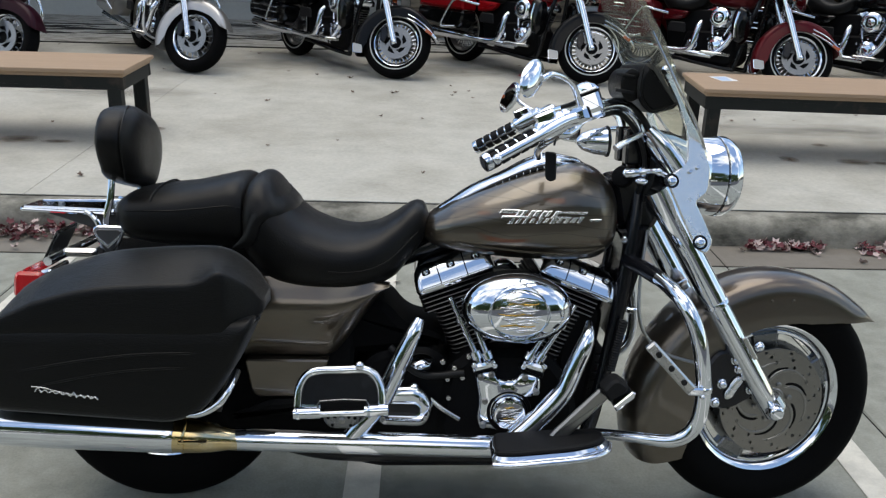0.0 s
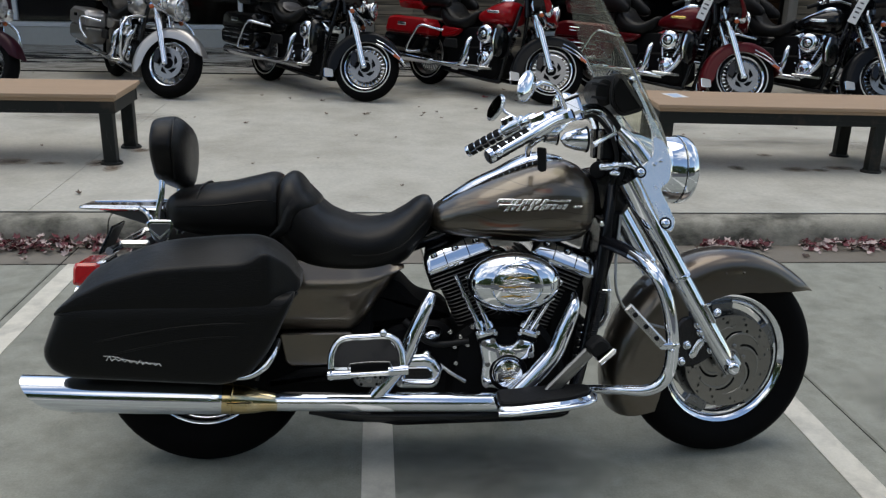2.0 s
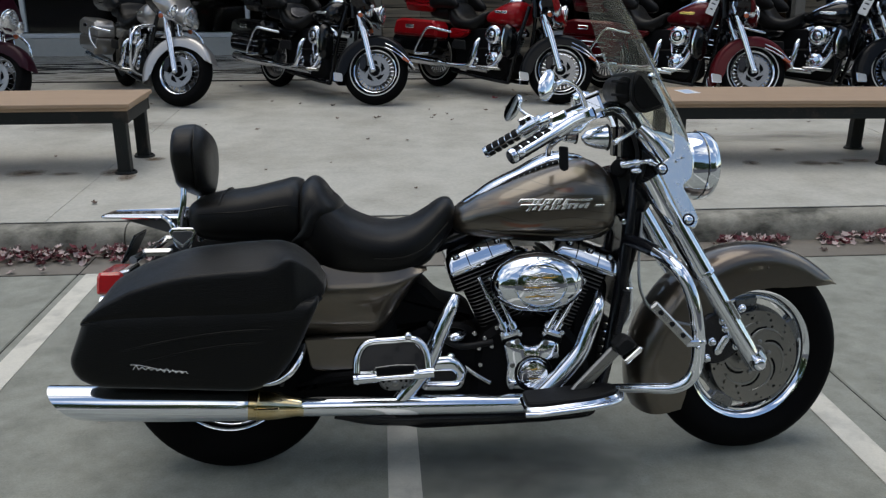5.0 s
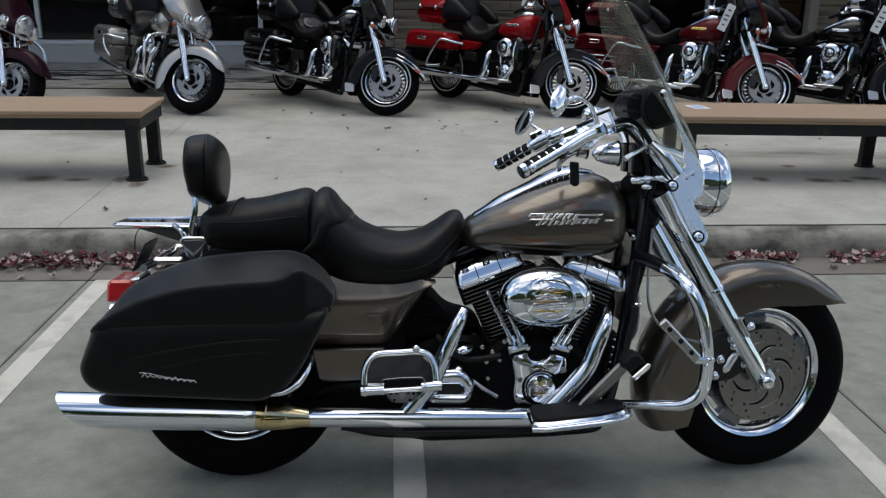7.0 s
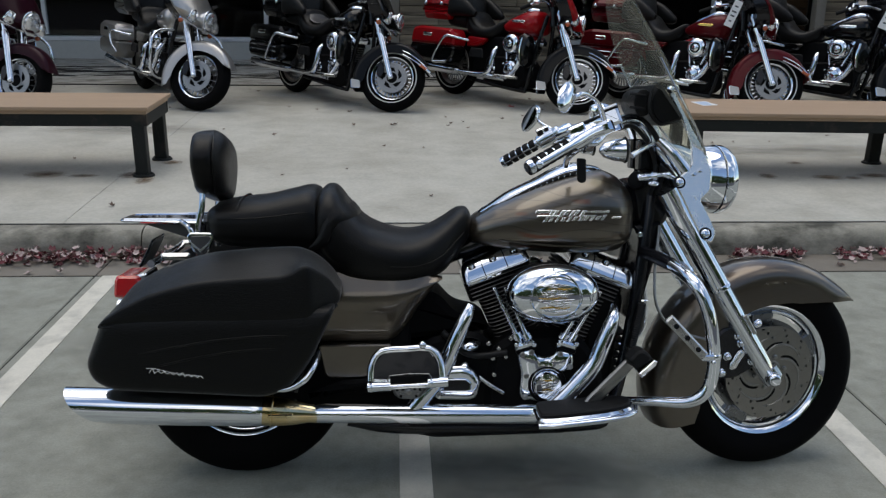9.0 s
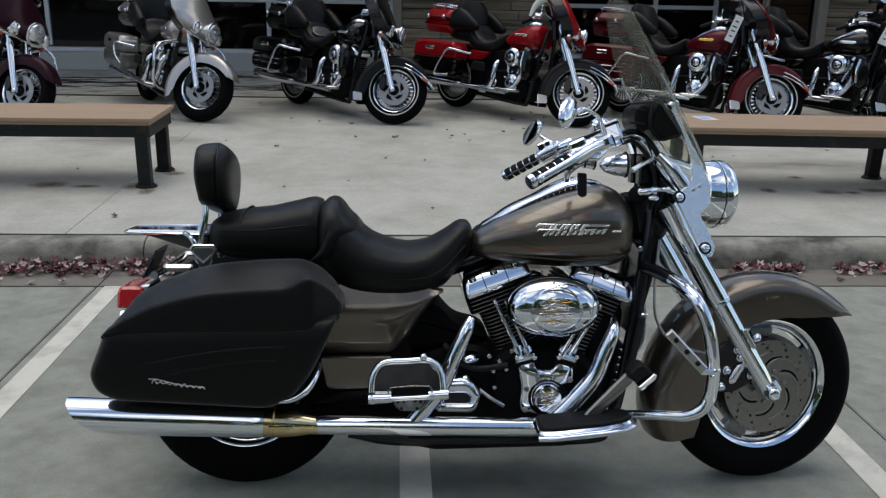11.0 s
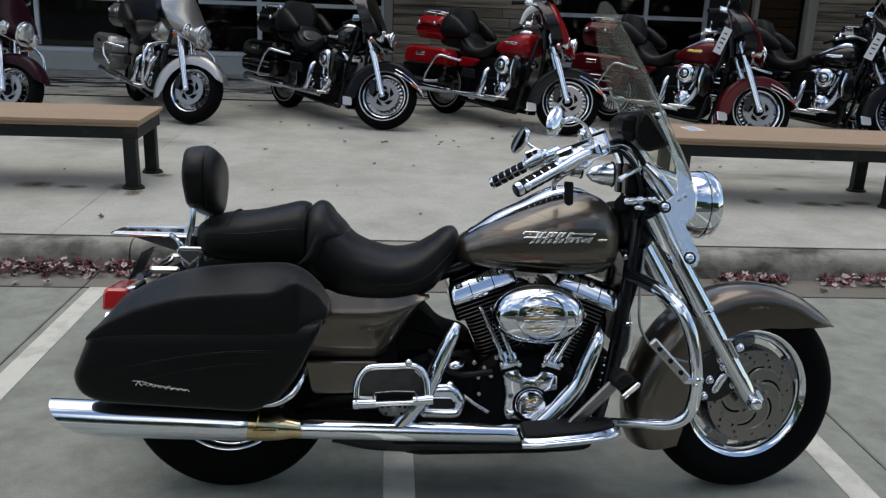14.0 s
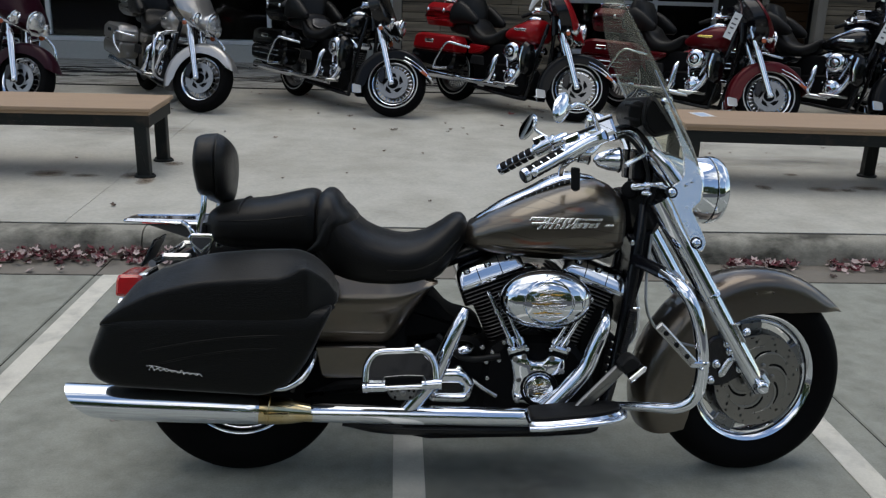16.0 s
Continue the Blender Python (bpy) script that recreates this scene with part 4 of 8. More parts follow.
for path, s in ((bar_r, -1), (bar_l, 1)):
    a, b = Vector(path[-2]), Vector(path[-1])
    d = (b - a).normalized()
    a2 = a + d * 0.004
    L = (b - a2).length
    grip = part("grip", lathe([(0.0165, 0), (0.0165, L)], a2, d, 20), CHROME, bar, "chrome grip with black rubber inlays")
    _, su, sv = basis(d)
    for k in range(5):
        for j in range(4):
            q = radians(90 * j + 20 + (12 if k % 2 else 0))
            o = a2 + d * (0.011 + L * 0.19 * k)
            rings = []
            for t in (0.0, 0.12, 0.88, 1.0):
                rr = 0.0205 if 0 < t < 1 else 0.0175
                ring_o = [o + d * (L * 0.158 * t) + (su * math.cos(q + w) + sv * math.sin(q + w)) * rr for w in (-0.62, -0.3, 0, 0.3, 0.62)]
                ring_i = [o + d * (L * 0.158 * t) + (su * math.cos(q + w) + sv * math.sin(q + w)) * 0.014 for w in (0.62, -0.62)]
                rings.append(ring_o + ring_i)
            part("rubber_inlay", loft(rings), SOFTRUBBER, grip)
    part("grip_end", lathe([(0.020, 0), (0.021, 0.004), (0.019, 0.014), (0.010, 0.018)], b, d, 18), CHROME, grip)
    hs = part("switch_housing", loft([[tuple(a - d * t + (su * math.cos(w) + sv * math.sin(w)) * rr) for w in [2 * math.pi * j / 16 for j in range(16)]] for t, rr in ((-0.006, 0.020), (0.0, 0.025), (0.03, 0.027), (0.06, 0.025), (0.066, 0.018))]), CHROME, bar, "chrome switch housing")
    fwd = Vector((0.75, s * 0.62, -0.05)).normalized()
    e = a - d * 0.05
    out = Vector((0.10, s * 0.98, 0.06))
    lever = [e + fwd * 0.030 - d * 0.05, e + out * 0.032 - d * 0.01, e + out * 0.040 + d * 0.06, e + out * 0.041 + d * 0.13, e + out * 0.040 + d * 0.172]
    part("lever", tube([tuple(p) for p in lever], [0.013, 0.012, 0.010, 0.0095, 0.009], 12, 5, 0.75), CHROME, bar, "chrome hand lever")
    part("lever_end", ball(tuple(lever[-1]), 0.011, 0.011, 0.011, 12, 8), CHROME, bar)
    perch = e + fwd * 0.02 - d * 0.03
    part("lever_perch", moved(block(0, 0, 0, 0.060, 0.038, 0.034, 0.009), Matrix.Translation((perch.x, perch.y, perch.z + 0.002)) @ Matrix.Rotation(radians(s * 28), 4, "Z") @ Matrix.Rotation(radians(-24), 4, "Y")), CHROME, bar)
    part("perch_clamp", hoop(tuple(a - d * 0.072), tuple(d), 0.018, 0.006, 20, 8, 1.4), CHROME, bar)
    part("perch_screw", bolt_head((perch.x, perch.y + s * 0.018, perch.z + 0.004), (0, s, 0.2), 0.006, 0.005), STEEL, bar)
    # boxy switch cluster with two black rockers and the throttle cable elbow
    top = a - d * 0.012 + Vector((0, 0, 0.030))
    box = part("switch_box", moved(block(0, 0, 0, 0.046, 0.030, 0.030 if s > 0 else 0.022, 0.005), Matrix.Translation(top) @ Matrix.Rotation(radians(-24), 4, "Y")), CHROME, hs, "chrome switch box with black rockers")
    for k in (-0.011, 0.011) if s > 0 else ():
        part("rocker_switch", moved(block(k, -0.0155, 0.001, 0.015, 0.006, 0.020, 0.002), Matrix.Translation(top) @ Matrix.Rotation(radians(-24), 4, "Y")), SOFTRUBBER, box)
    part("cable_elbow", tube([tuple(a - d * 0.05 + Vector((0, 0, -0.024))), tuple(a - d * 0.085 + Vector((0, s * 0.004, -0.036))), tuple(a - d * 0.125 + Vector((0, -s * 0.015, -0.026)))], [0.010, 0.009, 0.0075], 10), CHROME, hs)

RES = Matrix.Translation((1.058, -0.245, 1.090)) @ Matrix.Rotation(radians(-14), 4, "Z") @ Matrix.Rotation(radians(-22), 4, "Y") @ Matrix.Rotation(radians(-24), 4, "X")
part("brake_reservoir", moved(block(0, 0, 0, 0.046, 0.052, 0.050, 0.007), RES), CHROME, bar, "chrome brake fluid reservoir")
part("reservoir_lid", moved(block(0, 0, 0.028, 0.050, 0.056, 0.009, 0.003), RES), CHROME, bar)
part("lid_gasket", moved(block(0, 0, 0.0238, 0.048, 0.054, 0.003, 0.001), RES), ENGINEBLACK, bar)
for k in (-0.016, 0.016):
    part("lid_screw", moved(bolt_head((k, 0.0, 0.0325), (0, 0, 1), 0.004, 0.002), RES), STEEL, bar)
part("clutch_reservoir", lathe([(0.030, -0.030), (0.036, -0.018), (0.037, 0.004), (0.033, 0.018), (0.018, 0.027), (0.002, 0.029)], (1.135, 0.235, 1.112), (0.0, -0.2, 1), 28), CHROME, bar, "round chrome clutch housing cap")


def mirror(centre, stem, turn, size=1.0, lean=0.0, pitch=-8.0):
    m = Matrix.Translation(centre) @ Matrix.Rotation(radians(turn), 4, "Z") @ Matrix.Rotation(radians(pitch), 4, "Y") @ Matrix.Rotation(radians(lean), 4, "X") @ Matrix.Scale(size, 4)
    shell = part("mirror", moved(loft([[(x, 0.074 * k * math.copysign(abs(math.cos(q)) ** 0.8, math.cos(q)) + 0.008 * math.sin(q), 0.044 * k * math.sin(q)) for q in [2 * math.pi * j / 28 for j in range(28)]]
                                      for x, k in ((0.0, 0.94), (0.002, 1.0), (0.010, 0.98), (0.020, 0.80), (0.026, 0.45), (0.028, 0.1))]), m), CHROME, bike, "oval chrome mirror on a thin stem")
    part("mirror_glass", moved(slab([(0.066 * math.copysign(abs(math.cos(q)) ** 0.8, math.cos(q)) + 0.008 * math.sin(q), 0.038 * math.sin(q)) for q in [2 * math.pi * j / 28 for j in range(28)]], -0.003, 0.0, 0.0005, plane="yz"), m), MIRROR, shell, "mirror glass")
    part("mirror_stem", tube([tuple(centre + Vector((0.024, 0, 0)))] + stem, [0.007, 0.006, 0.006, 0.008][:len(stem) + 1], 10), CHROME, shell)


mirror(Vector((0.893, -0.408, 1.148)), [(0.945, -0.385, 1.158), (0.992, -0.33, 1.140), (1.022, -0.29, 1.094)], -40, 0.68, 32)
mirror(Vector((0.932, 0.425, 1.088)), [(0.972, 0.41, 1.070), (1.015, 0.36, 1.045)], 17, 0.84, -40, 11.0)

# hoses and cables at the headstock
for k, pts in enumerate((
        [(1.075, -0.200, 1.082), (1.140, -0.130, 1.100), (1.192, -0.105, 1.078), (1.236, -0.095, 1.020), (1.252, -0.085, 0.945), (1.236, -0.070, 0.850)],
        [(1.090, -0.190, 1.066), (1.140, -0.130, 1.072), (1.178, -0.105, 1.050), (1.214, -0.095, 1.000), (1.230, -0.085, 0.930), (1.215, -0.070, 0.840)],
        [(1.060, 0.200, 1.070), (1.140, 0.130, 1.100), (1.200, 0.090, 1.050), (1.215, 0.070, 0.920), (1.190, 0.060, 0.800)])):
    part("cable", tube(pts, (0.0085, 0.0065, 0.006)[k], 10, 8), WIRE, bar)
part("chrome_sleeve", tube([(1.082, -0.196, 1.074), (1.150, -0.122, 1.082), (1.196, -0.098, 1.052), (1.220, -0.088, 1.000)], 0.0058, 10, 8), CHROME, bar)
lock = part("fork_lock", join(lathe([(0.007, -0.036), (0.012, -0.030), (0.013, -0.010), (0.010, 0.003), (0.014, 0.008), (0.014, 0.018), (0.008, 0.022)], (1.206, -0.114, 0.926), (1, -0.1, 0.12), 20), ball((1.214, -0.126, 0.906), 0.017, 0.012, 0.009, 14, 8)), CHROME, bike, "chrome fork lock and neck fittings")
part("lock_link", tube([(1.222, -0.120, 0.930), (1.246, -0.135, 0.932), (1.274, -0.142, 0.922)], [0.006, 0.008, 0.006], 12), CHROME, lock)
part("lock_nut", ball((1.250, -0.146, 0.932), 0.010, 0.008, 0.010, 12, 8), CHROME, lock)
part("neck_horn", lathe([(0.012, -0.03), (0.024, -0.02), (0.028, 0.0), (0.024, 0.012), (0.010, 0.015)], (1.176, -0.085, 0.912), (-0.5, -0.8, 0.2), 22), ENGINEBLACK, lock)
part("brake_hose", tube([(1.245, -0.10, 0.78), (1.228, -0.13, 0.64), (1.235, -0.15, 0.54), (1.30, -0.14, 0.47), (1.42, -0.12, 0.43)], 0.0045, 8, 8), STEEL, bar, "braided brake hose")
part("hanging_tag", slab([(0.941, 0.992), (0.966, 0.990), (0.968, 0.930), (0.955, 0.925), (0.944, 0.932)], -0.344, -0.334, 0.003, 0.006), SOFTRUBBER, bar, "black leather fob hanging from the bar")
part("cable_elbow", tube([(1.012, -0.262, 1.052), (0.985, -0.255, 1.027), (0.958, -0.235, 1.008), (0.946, -0.190, 0.984), (0.958, -0.110, 0.958)], [0.010, 0.0125, 0.0125, 0.011, 0.009], 14), CHROME, bar, "chrome cable elbow")
part("fob_loop", tube([(0.960, -0.338, 1.005), (0.968, -0.332, 1.035), (0.978, -0.325, 1.055)], 0.0025, 6), WIRE, bar)

# fuel tank, dash and emblem
def spread(rows, x):
    """Straight-line reading of a table by its first column, smoothed at the joints."""
    xs = [r[0] for r in rows]
    if x <= xs[0]:
        return rows[0][1:]
    if x >= xs[-1]:
        return rows[-1][1:]
    i = max(j for j in range(len(xs) - 1) if xs[j] <= x)
    t = (x - xs[i]) / (xs[i + 1] - xs[i])
    a, b = rows[i][1:], rows[i + 1][1:]
    p = rows[max(i - 1, 0)][1:]
    q = rows[min(i + 2, len(rows) - 1)][1:]
    out = []
    for k in range(len(a)):
        m1, m2 = (b[k] - p[k]) * 0.5, (q[k] - a[k]) * 0.5
        out.append((2 * t ** 3 - 3 * t ** 2 + 1) * a[k] + (t ** 3 - 2 * t ** 2 + t) * m1 + (-2 * t ** 3 + 3 * t ** 2) * b[k] + (t ** 3 - t ** 2) * m2)
    return out


def body(rows, steps, e=2.3, low=None, n=32, cy=0.0):
    """Rounded body along x; rows of x, bottom, top, half width."""
    x0, x1 = rows[0][0], rows[-1][0]
    rings = []
    for i in range(steps + 1):
        x = x0 + (x1 - x0) * i / steps
        lo, hi, w = spread(rows, x)
        rings.append(oval(x, cy, (lo + hi) / 2, max(w, 0.003), max((hi - lo) / 2, 0.003), e, n, low))
    return loft(rings)


TANK = [(0.672, 0.758, 0.768, 0.030), (0.680, 0.735, 0.785, 0.062), (0.705, 0.720, 0.806, 0.095), (0.750, 0.710, 0.834, 0.122), (0.820, 0.702, 0.868, 0.148),
        (0.900, 0.696, 0.903, 0.163), (0.985, 0.692, 0.932, 0.169), (1.066, 0.692, 0.943, 0.165), (1.122, 0.700, 0.925, 0.150), (1.156, 0.724, 0.894, 0.122), (1.174, 0.760, 0.858, 0.080), (1.179, 0.792, 0.826, 0.030)]
tank = part("fuel_tank", body(TANK, 44, 2.35, 3.3, 40), FLAMEPAINT, bike, "bronze teardrop fuel tank")
for s in (-1, 1):
    part("tank_seam", tube([(x, s * (spread(TANK, x)[2] * 0.97), spread(TANK, x)[0] + 0.035) for x in (0.70, 0.78, 0.88, 0.98, 1.08, 1.13)], 0.003, 6), PAINT, tank)
DASH = [(0.690, 0.775, 0.792, 0.020), (0.720, 0.785, 0.819, 0.040), (0.800, 0.830, 0.871, 0.046), (0.880, 0.870, 0.909, 0.052), (0.950, 0.895, 0.946, 0.062), (1.000, 0.905, 0.960, 0.066), (1.045, 0.908, 0.955, 0.058), (1.075, 0.904, 0.948, 0.044), (1.090, 0.908, 0.938, 0.020)]
dash = part("dash_console", body(DASH, 24, 2.6), CHROME, bike, "long chrome dash console")
strap = [(0.74, 0.824), (0.80, 0.862), (0.88, 0.904), (0.96, 0.938), (1.01, 0.950)]
for s in (-1, 1):
    part("dash_gasket", tube([(x, s * (0.054 + 0.012 * (x - 0.74) / 0.27), z - 0.016) for x, z in strap], 0.0085, 8), SOFTRUBBER, dash, "black dash edging")
    for k in range(9):
        x = 0.86 + 0.017 * k
        z = spread([(a, b) for a, b in strap], x)[0]
        part("stud", ball((x, s * (0.068 + 0.006 * k / 9), z - 0.016), 0.0022, 0.003, 0.005, 8, 6), CHROME_DULL, dash)
# raised metal marks on the tank, as plain slanted bars
EM = lambda x: -(spread(TANK, x)[2] - 0.0035)
for s in (-1, 1):
    strokes = [(0.862, 0.829, 0.044, 0.010), (1.004, 0.829, 0.070, 0.007), (0.866, 0.816, 0.120, 0.006), (1.066, 0.811, 0.044, 0.007), (0.985, 0.817, 0.050, 0.006)]
    strokes += [(0.898 + 0.0148 * k, 0.824 + 0.002 * (k % 2), 0.0105 if k % 3 else 0.013, 0.019 - 0.004 * (k % 2)) for k in range(7)]
    strokes += [(0.884 + 0.0165 * k, 0.806 + 0.0006 * k, 0.0120 if k % 3 else 0.0145, 0.0165 - 0.003 * (k % 2)) for k in range(11)]
    for x0, z0, ln, h in strokes:
        y = EM(x0 + ln / 2)
        b = slab([(x0, z0 - h / 2), (x0 + ln, z0 - h / 2), (x0 + ln + h * 0.7, z0 + h / 2), (x0 + h * 0.7, z0 + h / 2)], y - 0.004, y + 0.02, 0.0015)
        part("emblem_bar", b if s < 0 else mirrored(b), SILVERTRIM, tank, "raised silver bar")

# seat
PILLION = [(-0.086, 0.790, 0.800, 0.05), (-0.080, 0.750, 0.826, 0.115), (-0.050, 0.728, 0.846, 0.145), (0.0, 0.718, 0.856, 0.158), (0.09, 0.712, 0.866, 0.165), (0.17, 0.705, 0.884, 0.168), (0.215, 0.700, 0.893, 0.168), (0.238, 0.700, 0.884, 0.160), (0.246, 0.710, 0.865, 0.14)]
pillion = part("pillion_seat", body(PILLION, 34, 3.0, 3.2, 36), LEATHER, bike, "black padded passenger seat")
RIDER = [(0.236, 0.70, 0.860, 0.150), (0.246, 0.690, 0.884, 0.172), (0.270, 0.655, 0.897, 0.182), (0.296, 0.630, 0.886, 0.188), (0.330, 0.620, 0.838, 0.194), (0.380, 0.616, 0.792, 0.198), (0.440, 0.614, 0.766, 0.196), (0.500, 0.614, 0.756, 0.186),
         (0.560, 0.620, 0.768, 0.166), (0.610, 0.642, 0.797, 0.136), (0.650, 0.690, 0.824, 0.105), (0.676, 0.725, 0.826, 0.082), (0.690, 0.755, 0.810, 0.055), (0.694, 0.775, 0.790, 0.02)]
rider = part("rider_seat", body(RIDER, 56, 2.7, 3.4, 40), LEATHER, bike, "black dished rider seat")
band = []
for i in range(25):
    u = -1 + 2 * i / 24
    ang = math.pi / 2 - u * 1.98
    x0 = 0.345 - 0.115 * abs(u) ** 1.7
    ring = []
    for dx, lift in ((-0.015, -0.004), (-0.013, 0.0045), (0.0, 0.0065), (0.013, 0.0045), (0.015, -0.004)):
        lo, hi, w = spread(RIDER, max(x0 + dx, 0.252))
        cc, ss = math.cos(ang), math.sin(ang)
        ee = 3.4 if ss < 0 else 2.7
        ring.append((x0 + dx, (w + lift) * math.copysign(abs(cc) ** (2 / ee), cc), (lo + hi) / 2 + ((hi - lo) / 2 + lift) * math.copysign(abs(ss) ** (2 / ee), ss)))
    band.append(ring)
part("seat_strap", loft(band), LEATHER, rider, "broad black grab strap", 60)


def seam_on(rows, xs, frac, top=True):
    """A stitched welt laid on a body."""
    pts = []
    for x in xs:
        lo, hi, w = spread(rows, x)
        z = lo + (hi - lo) * frac
        u = (z - (lo + hi) / 2) / ((hi - lo) / 2)
        pts.append((x, -w * (1 - abs(u) ** 2.8) ** (1 / 2.8) - 0.0005, z))
    return tube(pts, 0.0020, 6, 4)


part("piping", seam_on(PILLION, (-0.04, 0.02, 0.08, 0.14, 0.20, 0.235), 0.66), LEATHER, pillion, "stitched welt")
part("piping", seam_on(RIDER, (0.45, 0.50, 0.55, 0.60, 0.64, 0.665), 0.42), LEATHER, rider, "stitched welt")
part("cross_welt", tube([(0.015, -0.150, 0.80), (0.017, -0.135, 0.842), (0.02, -0.06, 0.860), (0.02, 0.06, 0.860), (0.017, 0.135, 0.842)], 0.003, 6), LEATHER, pillion)

# passenger backrest
PAD = [(0.856, 0.085, 0.018), (0.861, 0.106, 0.026), (0.874, 0.126, 0.032), (0.922, 0.156, 0.036), (0.960, 0.166, 0.037), (1.000, 0.148, 0.037), (1.028, 0.114, 0.034), (1.043, 0.082, 0.024), (1.052, 0.045, 0.010)]


def pad_front(z):
    return -0.040 - 0.9 * max(0.0, z - 0.985) ** 2 * 4 - 0.6 * max(0.0, 0.90 - z) ** 2 * 4


def pad_ring(z):
    """Boxy cushion section: a flat side panel, a tight corner and a slightly crowned front."""
    w, t = spread(PAD, z)
    ring = []
    for j in range(40):
        q = 2 * math.pi * j / 40
        c, d = math.cos(q), math.sin(q)
        ex = 0.30 if c > 0 else 0.5
        y = math.copysign(abs(d) ** 0.6, d)
        crown = 0.75 * t * (1 - y ** 4) if c > 0 else 0.0
        ring.append((pad_front(z) - t + t * math.copysign(abs(c) ** ex, c) + crown, w * y, z))
    return ring


PAD_ROLL = Matrix.Translation((-0.004, -0.004, 0.946)) @ Matrix.Rotation(radians(-12), 4, "X") @ Matrix.Translation((0, 0, -0.95))
backrest = part("backrest", moved(loft([pad_ring(0.856 + 0.196 * i / 28) for i in range(29)]), PAD_ROLL), LEATHER, bike, "black padded passenger backrest", 50)
for s in (-1, 1):
    part("piping", moved(tube([(pad_front(z) + 0.0005, s * (spread(PAD, z)[0] * 0.965), z) for z in (0.862, 0.885, 0.91, 0.94, 0.97, 1.0, 1.02, 1.036, 1.046)], 0.0030, 6), PAD_ROLL), LEATHER, backrest)
for s in (-1, 1):
    up = part("backrest_upright", tube([(-0.096, s * 0.118, 0.690), (-0.100, s * 0.120, 0.775), (-0.088, s * 0.118, 0.835), (-0.085, s * 0.11, 0.885)], 0.0088, 10, 6, 0.7), CHROME, backrest, "chrome backrest bar")
    dock = part("docking_plate", slab([(-0.130, 0.757), (-0.120, 0.768), (-0.060, 0.768), (-0.050, 0.757), (-0.068, 0.715), (-0.086, 0.688), (-0.098, 0.688), (-0.112, 0.715)], s * 0.128, s * 0.138, 0.003, 0.006), CHROME, bike, "chrome docking bracket with a dark face")
    part("dock_face", slab([(-0.120, 0.754), (-0.114, 0.759), (-0.066, 0.759), (-0.060, 0.754), (-0.075, 0.718), (-0.088, 0.702), (-0.096, 0.702), (-0.106, 0.718)], s * 0.1375, s * 0.141, 0.001), DARKALLOY, dock)
    part("dock_mark", slab([(-0.120, 0.747), (-0.091, 0.722), (-0.062, 0.747), (-0.064, 0.738), (-0.091, 0.712), (-0.118, 0.738)], s * 0.140, s * 0.144, 0.001), SILVERTRIM, dock)

# luggage rack, signal bar, tail lamp, plate
rack = part("luggage_rack", slab([(-0.338, -0.055), (-0.330, -0.075), (-0.10, -0.125), (-0.075, -0.115), (-0.075, 0.115), (-0.10, 0.125), (-0.330, 0.075), (-0.338, 0.055)], 0.790, 0.798, 0.003, 0.01, "xy"), CHROME, bike, "flat chrome luggage rack")
for y in (-0.07, 0.07):
    part("rack_rib", tube([(-0.325, y * 0.8, 0.798), (-0.20, y, 0.799), (-0.09, y * 1.3, 0.799)], 0.0024, 8), CHROME, rack)
for s in (-1, 1):
    part("rack_stay", tube([(-0.150, s * 0.115, 0.800), (-0.128, s * 0.122, 0.785), (-0.110, s * 0.124, 0.750)], 0.007, 8), CHROME, rack)
part("under_plate", slab([(-0.27, 0.784), (-0.09, 0.784), (-0.09, 0.735), (-0.12, 0.735)], -0.060, 0.060, 0.004), DARKALLOY, rack)
# bronze fender given black: its dark reflection is put into the colour
rear_fender = part("rear_fender", fender(REAR, [(8, 0.372, 0.345), (20, 0.374, 0.30), (60, 0.372, 0.24), (100, 0.372, 0.24), (140, 0.372, 0.25), (157, 0.372, 0.29), (163, 0.372, 0.32)], 0.098), FRAMEBLACK, bike, "glossy rear fender, coloured black for its dark reflection")
tail = part("tail_lamp", slab([(-0.364, 0.566), (-0.360, 0.618), (-0.352, 0.632), (-0.290, 0.632), (-0.278, 0.604), (-0.290, 0.566)], -0.072, 0.072, 0.008, 0.01), RED_LENS, bike, "red tail lamp")
part("lamp_base", slab([(-0.312, 0.555), (-0.305, 0.630), (-0.268, 0.640), (-0.262, 0.560)], -0.060, 0.060, 0.006, 0.01), CHROME, tail)
sigbar = part("signal_bar", tube([(-0.215, -0.20, 0.690), (-0.205, -0.10, 0.694), (-0.200, 0.0, 0.696), (-0.205, 0.10, 0.694), (-0.215, 0.20, 0.690)], 0.011, 12), CHROME, bike, "chrome rear signal bar")
for s in (-1, 1):
    rs = part("rear_signal", lathe([(0.006, 0.060), (0.022, 0.050), (0.031, 0.022), (0.033, 0.0), (0.033, -0.006)], (-0.300, s * 0.20, 0.560), (1, 0, 0), 24), CHROME, bike, "chrome rear turn signal")
    part("lens", lathe([(0.030, 0.002), (0.026, 0.006), (0.015, 0.009), (0.001, 0.010)], (-0.300, s * 0.20, 0.560), (-1, 0, 0), 22), RED_LENS, rs)
    part("bar_block", block(-0.165, s * 0.125, 0.698, 0.085, 0.022, 0.022, 0.009), CHROME_DULL, sigbar)
plate = part("number_plate", moved(block(0, 0, 0, 0.004, 0.118, 0.082, 0.002), Matrix.Translation((-0.262, 0, 0.696)) @ Matrix.Rotation(radians(27), 4, "Y")), DARKALLOY, bike, "tilted dark plate holder")
